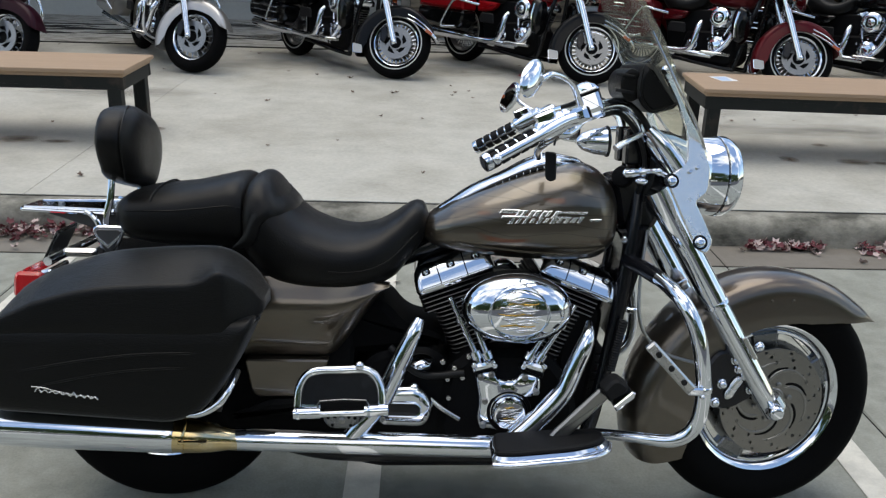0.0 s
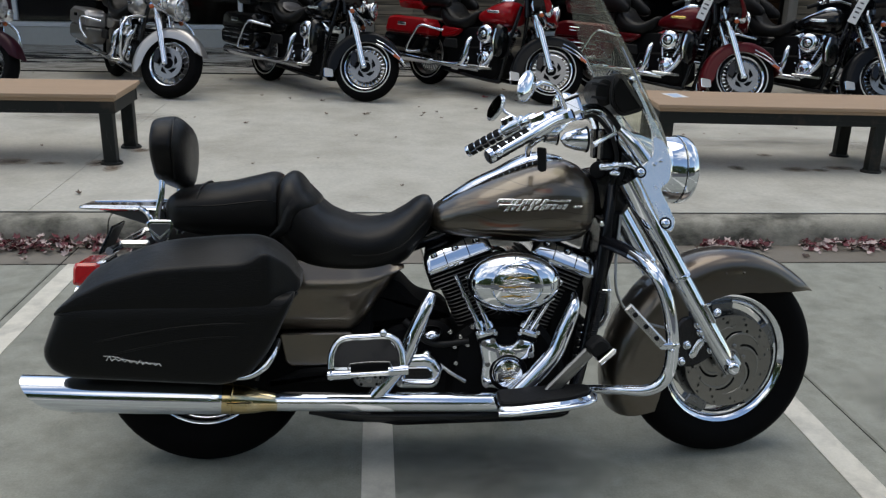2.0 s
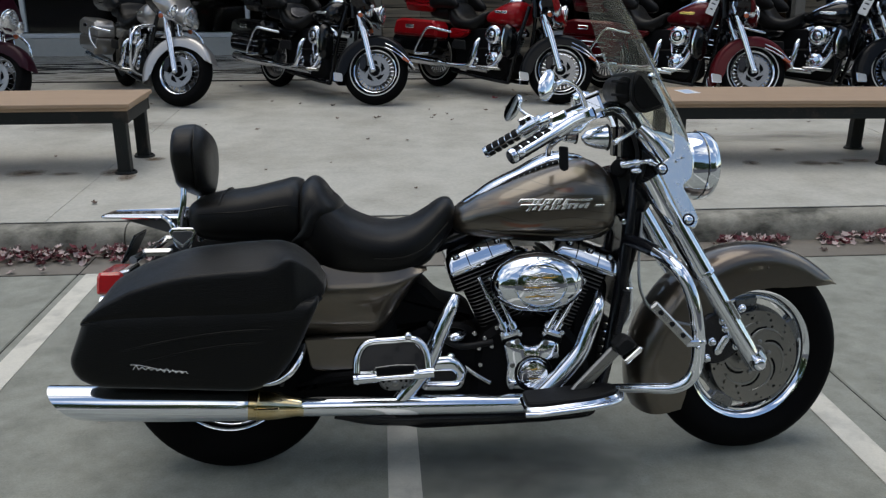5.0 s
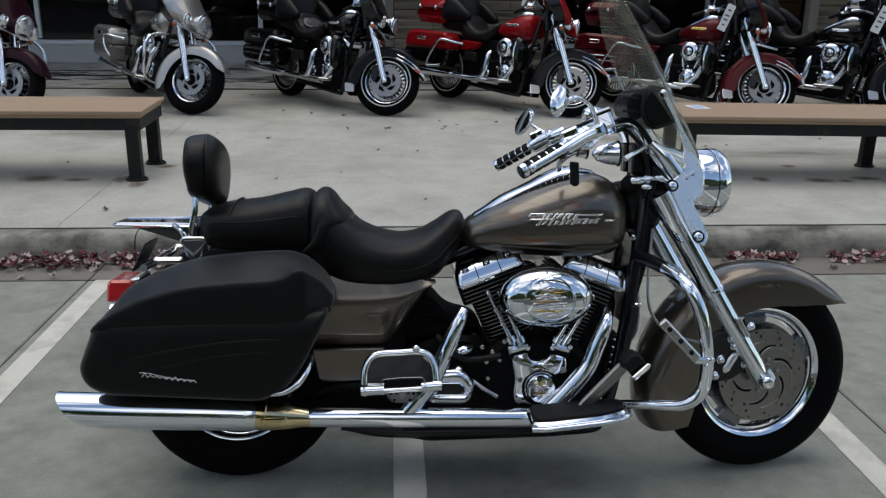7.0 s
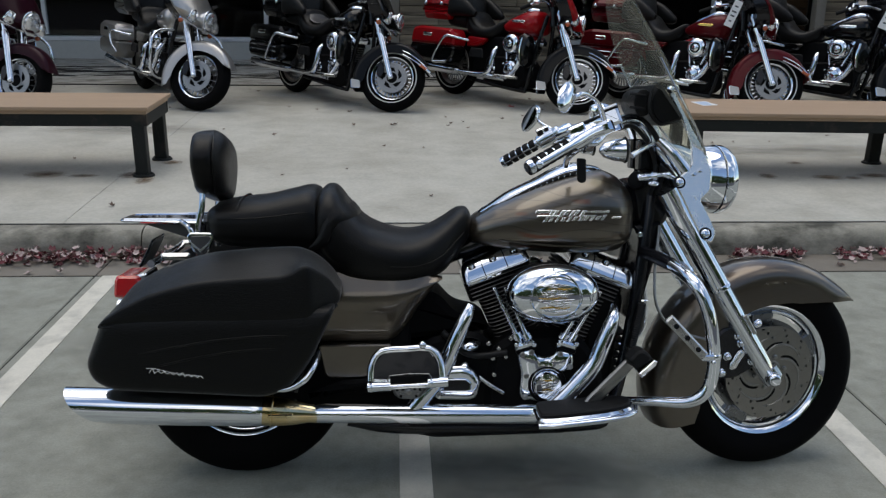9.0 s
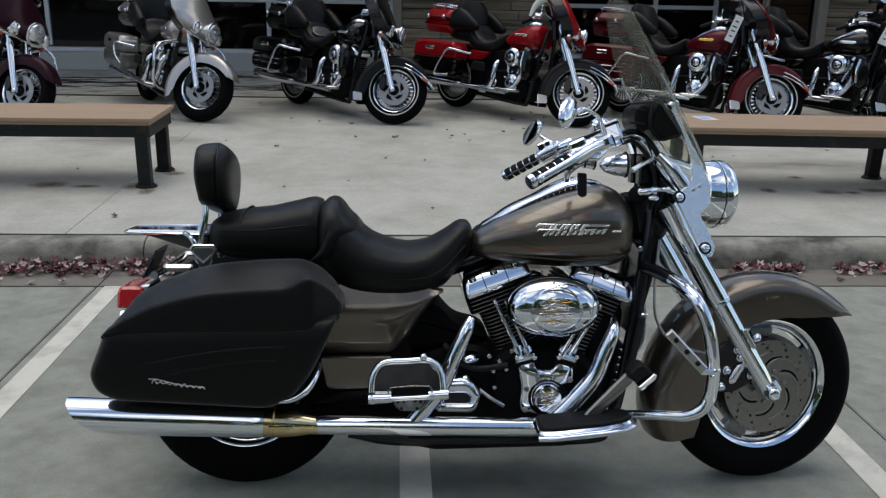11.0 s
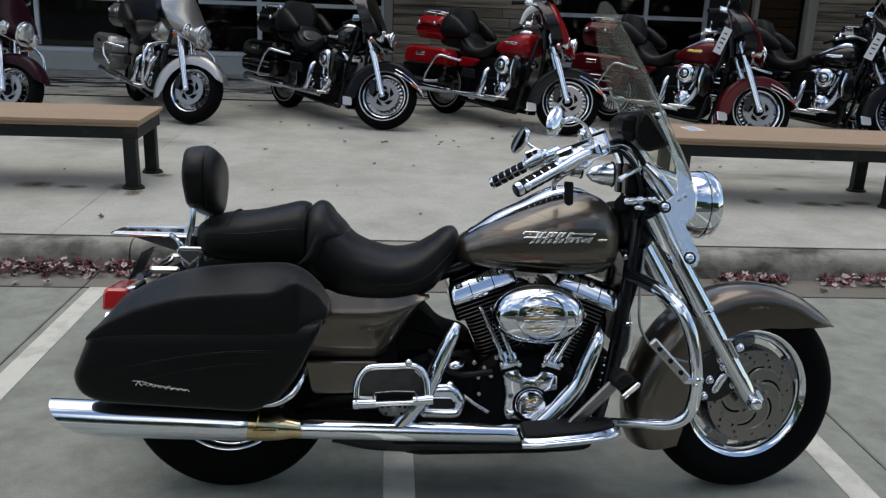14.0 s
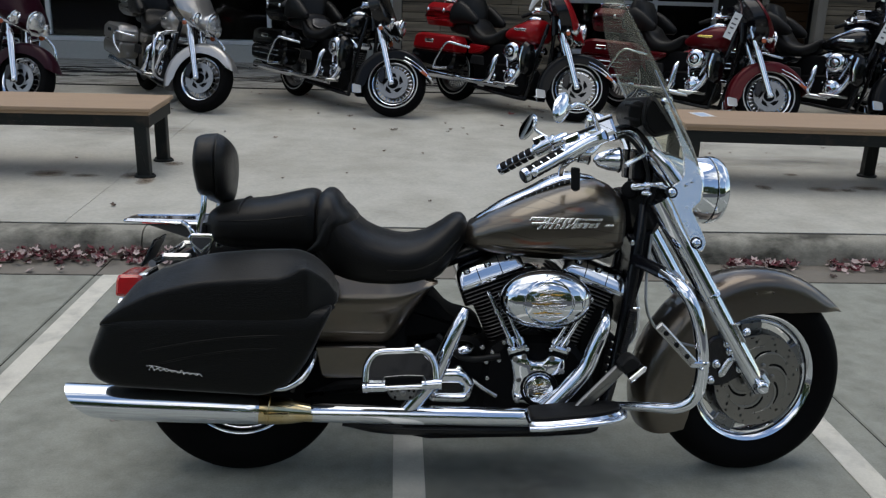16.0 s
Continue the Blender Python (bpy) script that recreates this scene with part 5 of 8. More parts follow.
part("plate_rim", moved(join(block(-0.003, 0, 0.043, 0.006, 0.128, 0.006, 0.002), block(-0.003, 0, -0.043, 0.006, 0.128, 0.006, 0.002), block(-0.003, 0.062, 0, 0.006, 0.006, 0.09, 0.002), block(-0.003, -0.062, 0, 0.006, 0.006, 0.09, 0.002)), Matrix.Translation((-0.262, 0, 0.696)) @ Matrix.Rotation(radians(27), 4, "Y")), FRAMEBLACK, plate)

# saddlebags
BAGBODY = rounded([(-0.352, 0.452), (-0.335, 0.405), (-0.285, 0.380), (0.120, 0.356), (0.180, 0.380), (0.236, 0.450), (0.300, 0.590), (0.300, 0.606), (-0.285, 0.585), (-0.305, 0.570)], 0.05, 5)
LIDROWS = [(-0.306, 0.560, 0.563, 0.566), (-0.294, 0.561, 0.576, 0.588), (-0.250, 0.562, 0.604, 0.640), (-0.180, 0.563, 0.638, 0.680), (-0.065, 0.560, 0.668, 0.717), (0.050, 0.556, 0.680, 0.731), (0.130, 0.554, 0.684, 0.736), (0.165, 0.554, 0.687, 0.737), (0.195, 0.555, 0.697, 0.736), (0.222, 0.558, 0.713, 0.728), (0.240, 0.562, 0.712, 0.719), (0.265, 0.570, 0.693, 0.700), (0.290, 0.584, 0.668, 0.674), (0.312, 0.605, 0.632, 0.638)]


def bag_body():
    cx, cz = 0.0, 0.48
    shrunk = lambda d: [(cx + (x - cx) * (1 - d / 0.33), cz + (z - cz) * (1 - d / 0.12)) for x, z in BAGBODY]
    rings = [[(x, -0.195, z) for x, z in shrunk(0.004)], [(x, -0.200, z) for x, z in BAGBODY]]
    for y, d in ((-0.345, 0.0), (-0.360, 0.002), (-0.373, 0.007), (-0.382, 0.015), (-0.386, 0.026), (-0.388, 0.05)):
        rings.append([(x, y - 0.008 * math.cos((x - 0.0) * 4), z) for x, z in shrunk(d)])
    return loft(rings)


def lid_reach(x):
    """How far the lid stands out, from its drawn-in tail to its rounded front."""
    return min(1.0, (x + 0.395) / 0.10, (0.345 - x) / 0.105) ** 0.5


def bag_lid():
    """Moulded lid: upright side with a slight belly, a soft ridge and a crowned top."""
    rings = []
    for i in range(65):
        x = -0.306 + 0.618 * i / 64
        seam, ridge, top = spread(LIDROWS, x)
        k = lid_reach(x)
        yo = -0.205 - 0.183 * k
        yi = -0.195
        h, rise = ridge - seam, max(top - ridge, 0.004)
        rings.append([(x, yi, seam), (x, yo + 0.005, seam), (x, yo - 0.002, seam + h * 0.15), (x, yo - 0.003, seam + h * 0.40), (x, yo - 0.001, seam + h * 0.68), (x, yo - 0.0005, seam + h * 0.86), (x, yo + 0.0003, ridge - min(0.007, h * 0.1)), (x, yo + 0.0025 * k, ridge - min(0.001, h * 0.02)),
                      (x, yo + 0.0075 * k, ridge + rise * 0.05), (x, yo + 0.013 * k, ridge + rise * 0.10), (x, yo + 0.045 * k, ridge + rise * 0.36), (x, yo + 0.085 * k, ridge + rise * 0.70), (x, yo + 0.13 * k, top - rise * 0.02), (x, yo + 0.16 * k, top + 0.002), (x, yi - 0.008, top + 0.001), (x, yi, top - 0.006)])
    return loft(rings)


for s in (-1, 1):
    fix = (lambda g: g) if s < 0 else mirrored
    bag = part("saddlebag", fix(bag_body()), BAGVINYL, bike, "black vinyl covered hard saddlebag", 50)
    part("lid", fix(bag_lid()), BAGVINYL, bag, "black saddlebag lid", 70)
    part("lid_welt", fix(tube([(x, -0.205 - 0.183 * lid_reach(x) + 0.0025, spread(LIDROWS, x)[0] - 0.004) for x in (-0.306, -0.28, -0.22, -0.1, 0.0, 0.1, 0.2, 0.26, 0.305)], 0.0045, 8)), BAGVINYL, bag)
    for dz, x0, x1 in ((0.0, -0.24, 0.22), (-0.035, -0.20, 0.20)):
        pts = [(x0 + (x1 - x0) * t, -0.3925 + (0.004 if t in (0, 1) else 0), 0.478 + dz + 0.062 * math.sin(min(t * 1.1, 1.0) * math.pi / 2) - 0.01 * t) for t in (0, 0.2, 0.4, 0.6, 0.8, 1.0)]
        part("embossed_line", fix(tube(pts, 0.0030, 6, 5, 1.0)), BAGVINYL, bag)
    sc = []
    for k in range(9):
        x = -0.178 + 0.0155 * k
        up = 0.010 if k in (0, 5) else 0.0045
        sc.append(tube([(x, -0.3945, 0.441 - 0.0021 * k - up * 0.4), (x + 0.008, -0.3955, 0.441 - 0.0021 * k + up * 0.6), (x + 0.014, -0.3945, 0.439 - 0.0021 * k - up * 0.4)], 0.0016, 6, 4))
    sc.append(tube([(-0.185, -0.3945, 0.449), (-0.160, -0.3955, 0.447), (-0.10, -0.3945, 0.432), (-0.045, -0.3945, 0.426)], 0.0013, 6, 4))
    part("script_mark", fix(join(*sc)), SILVERTRIM, bag, "small silver squiggle mark")
    rail = part("bag_guard", fix(tube([(0.120, -0.372, 0.378), (0.178, -0.380, 0.383), (0.222, -0.378, 0.408), (0.246, -0.36, 0.442), (0.252, -0.31, 0.462)], [0.004, 0.007, 0.009, 0.009, 0.009], 10, 6)), CHROME, bike, "short chrome bag guard")

# painted side panels behind the seat
COVER = [(0.236, 0.4455, 0.590, 0.655), (0.313, 0.4455, 0.590, 0.655), (0.400, 0.446, 0.590, 0.655), (0.440, 0.447, 0.591, 0.654), (0.463, 0.458, 0.592, 0.653), (0.481, 0.477, 0.594, 0.651), (0.505, 0.509, 0.599, 0.649), (0.530, 0.546, 0.608, 0.646), (0.562, 0.591, 0.620, 0.642), (0.598, 0.629, 0.633, 0.637)]


def side_panel():
    """Panel with a shoulder that sweeps up to its front tip."""
    rings = []
    for i in range(37):
        x = 0.236 + 0.362 * i / 36
        b, c, t = spread(COVER, x)
        thin = 1.0 - 0.95 * max(0.0, (x - 0.43) / 0.168) ** 1.8
        ring = [(x, -0.110, b), (x, -0.128 - 0.010 * thin, b), (x, -0.134 - 0.012 * thin, b + (c - b) * 0.05)]
        ring += [(x, -0.145 - 0.018 * thin, b + (c - b) * 0.3), (x, -0.154 - 0.025 * thin, b + (c - b) * 0.62), (x, -0.159 - 0.030 * thin, b + (c - b) * 0.85), (x, -0.1585 - 0.030 * thin, c)]
        ring += [(x, -0.1575 - 0.029 * thin, c + (t - c) * 0.12), (x, -0.156 - 0.0265 * thin, c + (t - c) * 0.25), (x, -0.154 - 0.022 * thin, c + (t - c) * 0.45), (x, -0.1515 - 0.016 * thin, c + (t - c) * 0.72), (x, -0.149 - 0.011 * thin, t), (x, -0.120, t)]
        rings.append(ring)
    return loft(rings)


for s in (-1, 1):
    fix = (lambda g: g) if s < 0 else mirrored
    side = part("side_cover", fix(side_panel()), PAINT, bike, "bronze painted side cover with a raised shoulder", 50)
    part("lower_cover", moved(slab([(0.240, 0.442), (0.452, 0.443), (0.430, 0.405), (0.400, 0.362), (0.378, 0.342), (0.270, 0.340), (0.256, 0.352)], s * 0.110, s * 0.168, 0.004, 0.012), Matrix.Translation((0, s * 0.168, 0.446)) @ Matrix.Rotation(radians(s * -5), 4, "X") @ Matrix.Translation((0, -s * 0.168, -0.446))), PAINT, bike, "lower bronze panel")
    part("belt_guard", slab([(0.30, 0.335), (0.56, 0.352), (0.56, 0.30), (0.20, 0.290)], s * 0.10, s * 0.17, 0.01, 0.01), ENGINEBLACK, bike)

# exhaust: slash-cut muffler, heat-tinted joint, headers with shields
for s in (-1, 1):
    fix = (lambda g: g) if s < 0 else mirrored
    rings = []
    for i, (x, r) in enumerate(((-0.440, 0.0495), (-0.30, 0.0500), (-0.10, 0.0490), (0.06, 0.0470), (0.085, 0.0455), (0.097, 0.043))):
        zc = 0.313 - (x + 0.44) * 0.044
        ring = []
        for j in range(40):
            q = 2 * math.pi * j / 40
            cut = (0.022 * (1 - math.sin(q)) + 0.012 * (1 - math.sin(q)) ** 2) if i == 0 else 0.0
            ring.append((x + cut, -0.275 + r * math.cos(q), zc + r * math.sin(q)))
        rings.append(ring)
    inner = [[(x + 0.004, -0.275 + (y + 0.275) * 0.9, zc2) for (x, y, zc2) in [(p[0], p[1], 0.313 + (p[2] - 0.313) * 0.9) for p in rings[0]]]]
    inner.append([(p[0] + 0.12, p[1], p[2]) for p in inner[0]])
    muf = part("muffler", fix(loft([inner[1], inner[0]] + rings)), CHROME, bike, "slash-cut chrome muffler")
    part("heat_tinted_joint", fix(lathe([(0.043, 0.0), (0.041, 0.05), (0.036, 0.09), (0.0275, 0.128), (0.0270, 0.15)], (0.094, -0.276, 0.289), (1, 0.06, -0.10), 32)), CHROME_GOLD, muf, "heat-yellowed exhaust joint")
    part("exhaust_clamp", fix(join(hoop((0.118, -0.275, 0.287), (1, 0.06, -0.10), 0.0415, 0.004, 32, 8), block(0.145, -0.315, 0.286, 0.07, 0.012, 0.010, 0.003), bolt_head((0.165, -0.319, 0.286), RIGHT, 0.005, 0.008))), CHROME_GOLD, muf)
    part("exhaust_pipe", fix(tube([(0.234, -0.267, 0.275), (0.45, -0.258, 0.267), (0.65, -0.250, 0.260), (0.87, -0.243, 0.254), (0.93, -0.235, 0.262)], 0.0275, 24)), CHROME, bike, "chrome exhaust pipe")
part("front_header", tube([(1.092, -0.190, 0.560), (1.086, -0.222, 0.540), (1.077, -0.232, 0.515), (1.054, -0.235, 0.457), (1.030, -0.236, 0.398), (0.985, -0.237, 0.342), (0.932, -0.238, 0.287), (0.895, -0.238, 0.256)], [0.009, 0.016, 0.021, 0.0235, 0.025, 0.026, 0.026, 0.025], 24), CHROME, bike, "chrome front header with heat shield")
part("rear_header", tube([(0.674, -0.222, 0.570), (0.662, -0.234, 0.543), (0.640, -0.238, 0.494), (0.615, -0.240, 0.437), (0.594, -0.241, 0.390), (0.574, -0.243, 0.354), (0.540, -0.248, 0.314), (0.500, -0.252, 0.266)], [0.013, 0.019, 0.023, 0.025, 0.026, 0.026, 0.026, 0.024], 24), CHROME, bike, "chrome rear header with heat shield")

# engine
CRANK = (0.902, 0.0, 0.262)
case = part("crankcase", slab([(0.720, 0.250), (0.760, 0.205), (0.860, 0.190), (1.010, 0.195), (1.080, 0.230), (1.085, 0.330), (1.040, 0.420), (0.990, 0.470), (0.820, 0.475), (0.745, 0.420)], -0.150, 0.150, 0.02, 0.03), ENGINEBLACK, bike, "black engine crankcase")
part("gearbox", slab([(0.490, 0.240), (0.540, 0.215), (0.740, 0.210), (0.760, 0.260), (0.755, 0.430), (0.700, 0.470), (0.560, 0.450), (0.500, 0.380)], -0.130, 0.150, 0.015, 0.03), ENGINEBLACK, bike, "black gearbox case")
for i, tilt in ((0, -20.5), (1, 21.5)):
    cyl = part("cylinder", moved(lathe([(0.056, 0.16), (0.056, 0.40)], (0, 0, 0), (0, 0, 1), 24), Matrix.Translation(CRANK) @ Matrix.Rotation(radians(tilt), 4, "Y")), ENGINEBLACK, bike, "black finned cylinder")
    at_fin = Matrix.Translation(CRANK) @ Matrix.Rotation(radians(tilt), 4, "Y")
    for k in range(13):
        s = 0.188 + 0.0118 * k
        fin = part("cooling_fin", fin_stack(CRANK, tilt, s, s + 0.0001, 2, 0.136 + 0.0016 * k, 0.180, 0, 0.0048), ENGINEBLACK, cyl)
        h = 0.054 + 0.0008 * k
        part("fin_edge", moved(tube([(-h - 0.012, -0.070, 0.0024), (-h - 0.004, -0.084, 0.0024), (-h + 0.012, -0.0905, 0.0024), (0.0, -0.0912, 0.0024), (h - 0.012, -0.0905, 0.0024), (h + 0.004, -0.084, 0.0024), (h + 0.012, -0.070, 0.0024)], 0.0017, 6, 2), at_fin @ Matrix.Translation((0, 0, s))), FINEDGE, fin, "bright fin edge")
    head = part("cylinder_head", fin_stack(CRANK, tilt, 0.344, 0.392, 5, 0.204, 0.206, 0.0, 0.0058), ENGINEBLACK, bike, "black finned cylinder head")
    part("head_core", moved(block(0, 0, 0.372, 0.15, 0.16, 0.075, 0.01), at_fin), ENGINEBLACK, head)
    part("head_edges", join(*[moved(tube([(-0.092, -0.1036, 0), (0.0, -0.1042, 0), (0.092, -0.1036, 0)], 0.0018, 6, 1), at_fin @ Matrix.Translation((0, 0, 0.347 + 0.012 * k))) for k in range(5)]), FINEDGE, head)
    mr = Matrix.Translation(CRANK) @ Matrix.Rotation(radians(tilt), 4, "Y") @ Matrix.Translation((0.004 if tilt < 0 else 0.024, 0, 0.404))
    rock = part("rocker_cover", moved(loft([[(a, b, z) for a, b in rounded([(-h, -w), (h, -w), (h, w), (-h, w)], 0.020, 4)] for z, w, h in ((-0.006, 0.113, 0.104), (0.0, 0.116, 0.106), (0.004, 0.1165, 0.106), (0.0045, 0.113, 0.104), (0.007, 0.113, 0.104), (0.0075, 0.116, 0.105), (0.028, 0.107, 0.103), (0.044, 0.096, 0.098), (0.054, 0.081, 0.089), (0.059, 0.062, 0.077), (0.060, 0.04, 0.06))]), mr), CHROME, bike, "chrome rocker cover")
    for dx in (-0.066, 0.0, 0.066):
        part("bolt_pocket", moved(block(dx, -0.093, 0.042, 0.022, 0.022, 0.014, 0.003), mr), ENGINEBLACK, rock)
        part("bolt", moved(bolt_head((dx, -0.098, 0.041), (0, -0.5, 0.86), 0.008, 0.012), mr), CHROME, rock)
    for jx in (-0.036, 0.034):
        part("cover_joint", moved(loft([[(jx - 0.0014, -w, z), (jx + 0.0014, -w, z), (jx + 0.0014, w, z), (jx - 0.0014, w, z)] for z, w in ((0.007, 0.1165), (0.028, 0.1078), (0.044, 0.0968), (0.0545, 0.0818), (0.0600, 0.055))]), mr), FRAMEBLACK, rock)
    # pushrod tubes
    top = Matrix.Translation(CRANK) @ Matrix.Rotation(radians(tilt), 4, "Y")
    for d in (-0.016, 0.020):
        a = Vector((0.764, -0.140, 0.606)) if tilt < 0 else Vector((1.046, -0.140, 0.590))
        a.x += d * 0.9
        b = Vector((0.838 if tilt < 0 else 0.957, -0.165, 0.446))
        b.x += d * 0.75
        pr = part("pushrod_tube", tube([tuple(b), tuple(a)], 0.0078, 14), CHROME, bike, "chrome pushrod tube")
        part("pushrod_collar", tube([tuple(b + (a - b) * 0.05), tuple(b + (a - b) * 0.16)], 0.0145, 14), CHROME, pr)
        part("pushrod_cap", tube([tuple(b + (a - b) * 0.62), tuple(b + (a - b) * 0.68)], 0.0135, 14), CHROME, pr)
    tb = Vector((0.838 if tilt < 0 else 0.962, -0.165, 0.440))
    tap = part("tappet_block", moved(block(0, 0, 0, 0.058, 0.05, 0.020, 0.006), Matrix.Translation(tb) @ Matrix.Rotation(radians(tilt * 0.8), 4, "Y")), CHROME, bike, "chrome tappet block")
    for dx in (-0.026, 0.026):
        part("bolt", bolt_head(tuple(tb + Vector((dx, -0.022, 0.004))), RIGHT, 0.007, 0.008), CHROME, tap)
    part("tappet_gasket", moved(block(0, 0, -0.014, 0.060, 0.048, 0.014, 0.003), Matrix.Translation(tb) @ Matrix.Rotation(radians(tilt * 0.8), 4, "Y")), ENGINEBLACK, tap)

cam_out = [(0.816, 0.412), (0.827, 0.430), (0.856, 0.434), (0.870, 0.414), (0.890, 0.407), (0.920, 0.412), (0.934, 0.430), (0.980, 0.418), (0.984, 0.386), (0.974, 0.364), (0.952, 0.372), (0.950, 0.320), (0.925, 0.276), (0.888, 0.266), (0.864, 0.274), (0.830, 0.276), (0.822, 0.300), (0.828, 0.350)]
cam_cover = part("cam_cover", pillow(cam_out, -0.150, -0.196, 0.026, 0.02), CHROME, bike, "chrome cam cover")
for x, z in ((0.830, 0.415), (0.856, 0.422), (0.940, 0.416), (0.970, 0.378), (0.839, 0.288), (0.842, 0.352)):
    part("bolt", bolt_head((x, -0.189, z), RIGHT, 0.0085, 0.009), STEEL, cam_cover)
tim = part("timing_cover", lathe([(0.046, 0.0), (0.046, 0.010), (0.043, 0.014), (0.042, 0.022), (0.038, 0.028), (0.034, 0.029), (0.001, 0.032)], (0.903, -0.190, 0.326), RIGHT, 40), CHROME, bike, "round chrome timing cover with flame emblem")
part("cover_gap", hoop((0.903, -0.191, 0.326), RIGHT, 0.0515, 0.0060, 40, 8), ENGINEBLACK, tim)


def flames(at, w, h, rows, y_off, seed):
    """Licks of flame as raised tapering strips."""
    rnd = random.Random(seed)
    gold, silver = [], []
    for k in range(rows):
        z = at[2] - h / 2 + h * (k + 0.5) / rows
        x = at[0] - w / 2 + rnd.uniform(0, 0.2) * w + abs(z - at[2]) * 0.3
        x1 = at[0] + w / 2 - rnd.uniform(0, 0.2) * w - abs(z - at[2]) * 0.3
        pts = [(x + (x1 - x) * t, at[1] - y_off, z + math.sin(t * 9 + k * 2) * h * 0.03) for t in (0, 0.25, 0.5, 0.75, 1.0)]
        g = tube(pts, [0.0006, h * 0.55 / rows * 0.7, h * 0.55 / rows, h * 0.55 / rows * 0.7, 0.0006], 6, 4, 0.6)
        (gold if k % 5 == 2 else silver).append(g)
    return [(g, GOLDTRIM) for g in gold] + [(g, SILVERTRIM) for g in silver]


for g, mat in flames((0.903, -0.190, 0.326), 0.062, 0.044, 8, 0.0305, 2):
    part("flame_lick", g, mat, tim)

# oval air cleaner
AIR = (0.909, -0.200, 0.600)
prof = [(0.96, 0.0), (1.0, 0.010), (1.0, 0.020), (0.975, 0.034), (0.92, 0.048), (0.82, 0.060), (0.70, 0.068), (0.57, 0.0725), (0.555, 0.0735), (0.545, 0.0715), (0.52, 0.0725), (0.3, 0.0765), (0.02, 0.078)]
air = part("air_cleaner", loft([[(AIR[0] + 0.134 * k * math.cos(q) if k > 0.56 else AIR[0] + 0.134 * k * math.cos(q), AIR[1] - h, AIR[2] + (0.086 * k if k > 0.7 else 0.086 * (k * (1 + (0.7 - k) * 0.9))) * math.sin(q)) for q in [2 * math.pi * j / 64 for j in range(64)]] for k, h in prof]), CHROME, bike, "oval chrome air cleaner with flame emblem", 60)
part("back_plate", slab([(AIR[0] + 0.118 * math.cos(q), AIR[2] + 0.076 * math.sin(q)) for q in [2 * math.pi * j / 40 for j in range(40)]], -0.120, -0.194, 0.004), ENGINEBLACK, air)
part("emblem_ring", join(lathe([(0.0655, 0.0), (0.0675, 0.003), (0.0695, 0.0)], (AIR[0], AIR[1] - 0.0712, AIR[2] + 0.002), RIGHT, 48, False)), CHROME, air)
for g, mat in flames((AIR[0], AIR[1], AIR[2]), 0.112, 0.080, 15, 0.0775, 4):
    part("flame_lick", g, mat, air)
part("intake", tube([(0.83, -0.06, 0.60), (0.905, -0.07, 0.60), (0.975, -0.06, 0.60)], 0.035, 14), ENGINEBLACK, bike)
part("carburettor", block(0.905, -0.04, 0.60, 0.10, 0.13, 0.09, 0.01), DARKALLOY, bike)

# gearbox side cover, starter, oil tank mass
tc = part("gearbox_cover", loft([[(x, -0.130 - d, z) for x, z in inset(rounded([(0.566, 0.272), (0.584, 0.380), (0.682, 0.382), (0.718, 0.332), (0.700, 0.268)], 0.03, 5), k)] for d, k in ((0.0, 0.0), (0.035, 0.0), (0.046, 0.006), (0.052, 0.014), (0.054, 0.024))]), CHROME, bike, "ribbed chrome gearbox cover")
win = rounded([(0.598, 0.306), (0.600, 0.341), (0.668, 0.341), (0.684, 0.324), (0.672, 0.305)], 0.008, 3)
part("cover_recess", slab(win, -0.1835, -0.1865, 0.001), FRAMEBLACK, tc, "dark recessed panel")
part("recess_rim", tube([(x, -0.1865, z) for x, z in win + win[:1]], 0.003, 8, 2), CHROME, tc)
for dx, z in ((0.590, 0.352), (0.682, 0.350), (0.694, 0.300), (0.588, 0.296)):
    part("bolt", bolt_head((dx, -0.178, z), RIGHT, 0.006, 0.008), STEEL, tc)
part("dip_stick", lathe([(0.012, -0.01), (0.014, 0.004), (0.014, 0.014), (0.006, 0.020)], (0.664, -0.160, 0.368), (0, -0.2, 1), 14), CHROME, tc)
part("starter_cap", ball((0.680, -0.12, 0.432), 0.038, 0.055, 0.022, 20, 10), CHROME, bike, "chrome starter end cap")
part("oil_tank", slab([(0.50, 0.600), (0.590, 0.580), (0.640, 0.520), (0.720, 0.500), (0.750, 0.470), (0.480, 0.440), (0.470, 0.56)], -0.115, 0.135, 0.02, 0.03), RUBBER, bike, "black oil tank and battery box")
part("oil_line", tube([(0.705, -0.150, 0.340), (0.740, -0.160, 0.315), (0.780, -0.160, 0.290)], 0.007, 10), CHROME_DULL, bike)
part("engine_hose", tube([(0.60, -0.13, 0.470), (0.68, -0.150, 0.405), (0.79, -0.155, 0.412)], 0.010, 10), WIRE, bike)
for x, z in ((0.765, 0.425), (0.748, 0.395), (0.752, 0.345), (0.80, 0.455), (0.786, 0.40), (0.735, 0.44)):
    part("case_bolt", bolt_head((x, -0.150, z), RIGHT, 0.008, 0.010), CHROME_DULL, case)

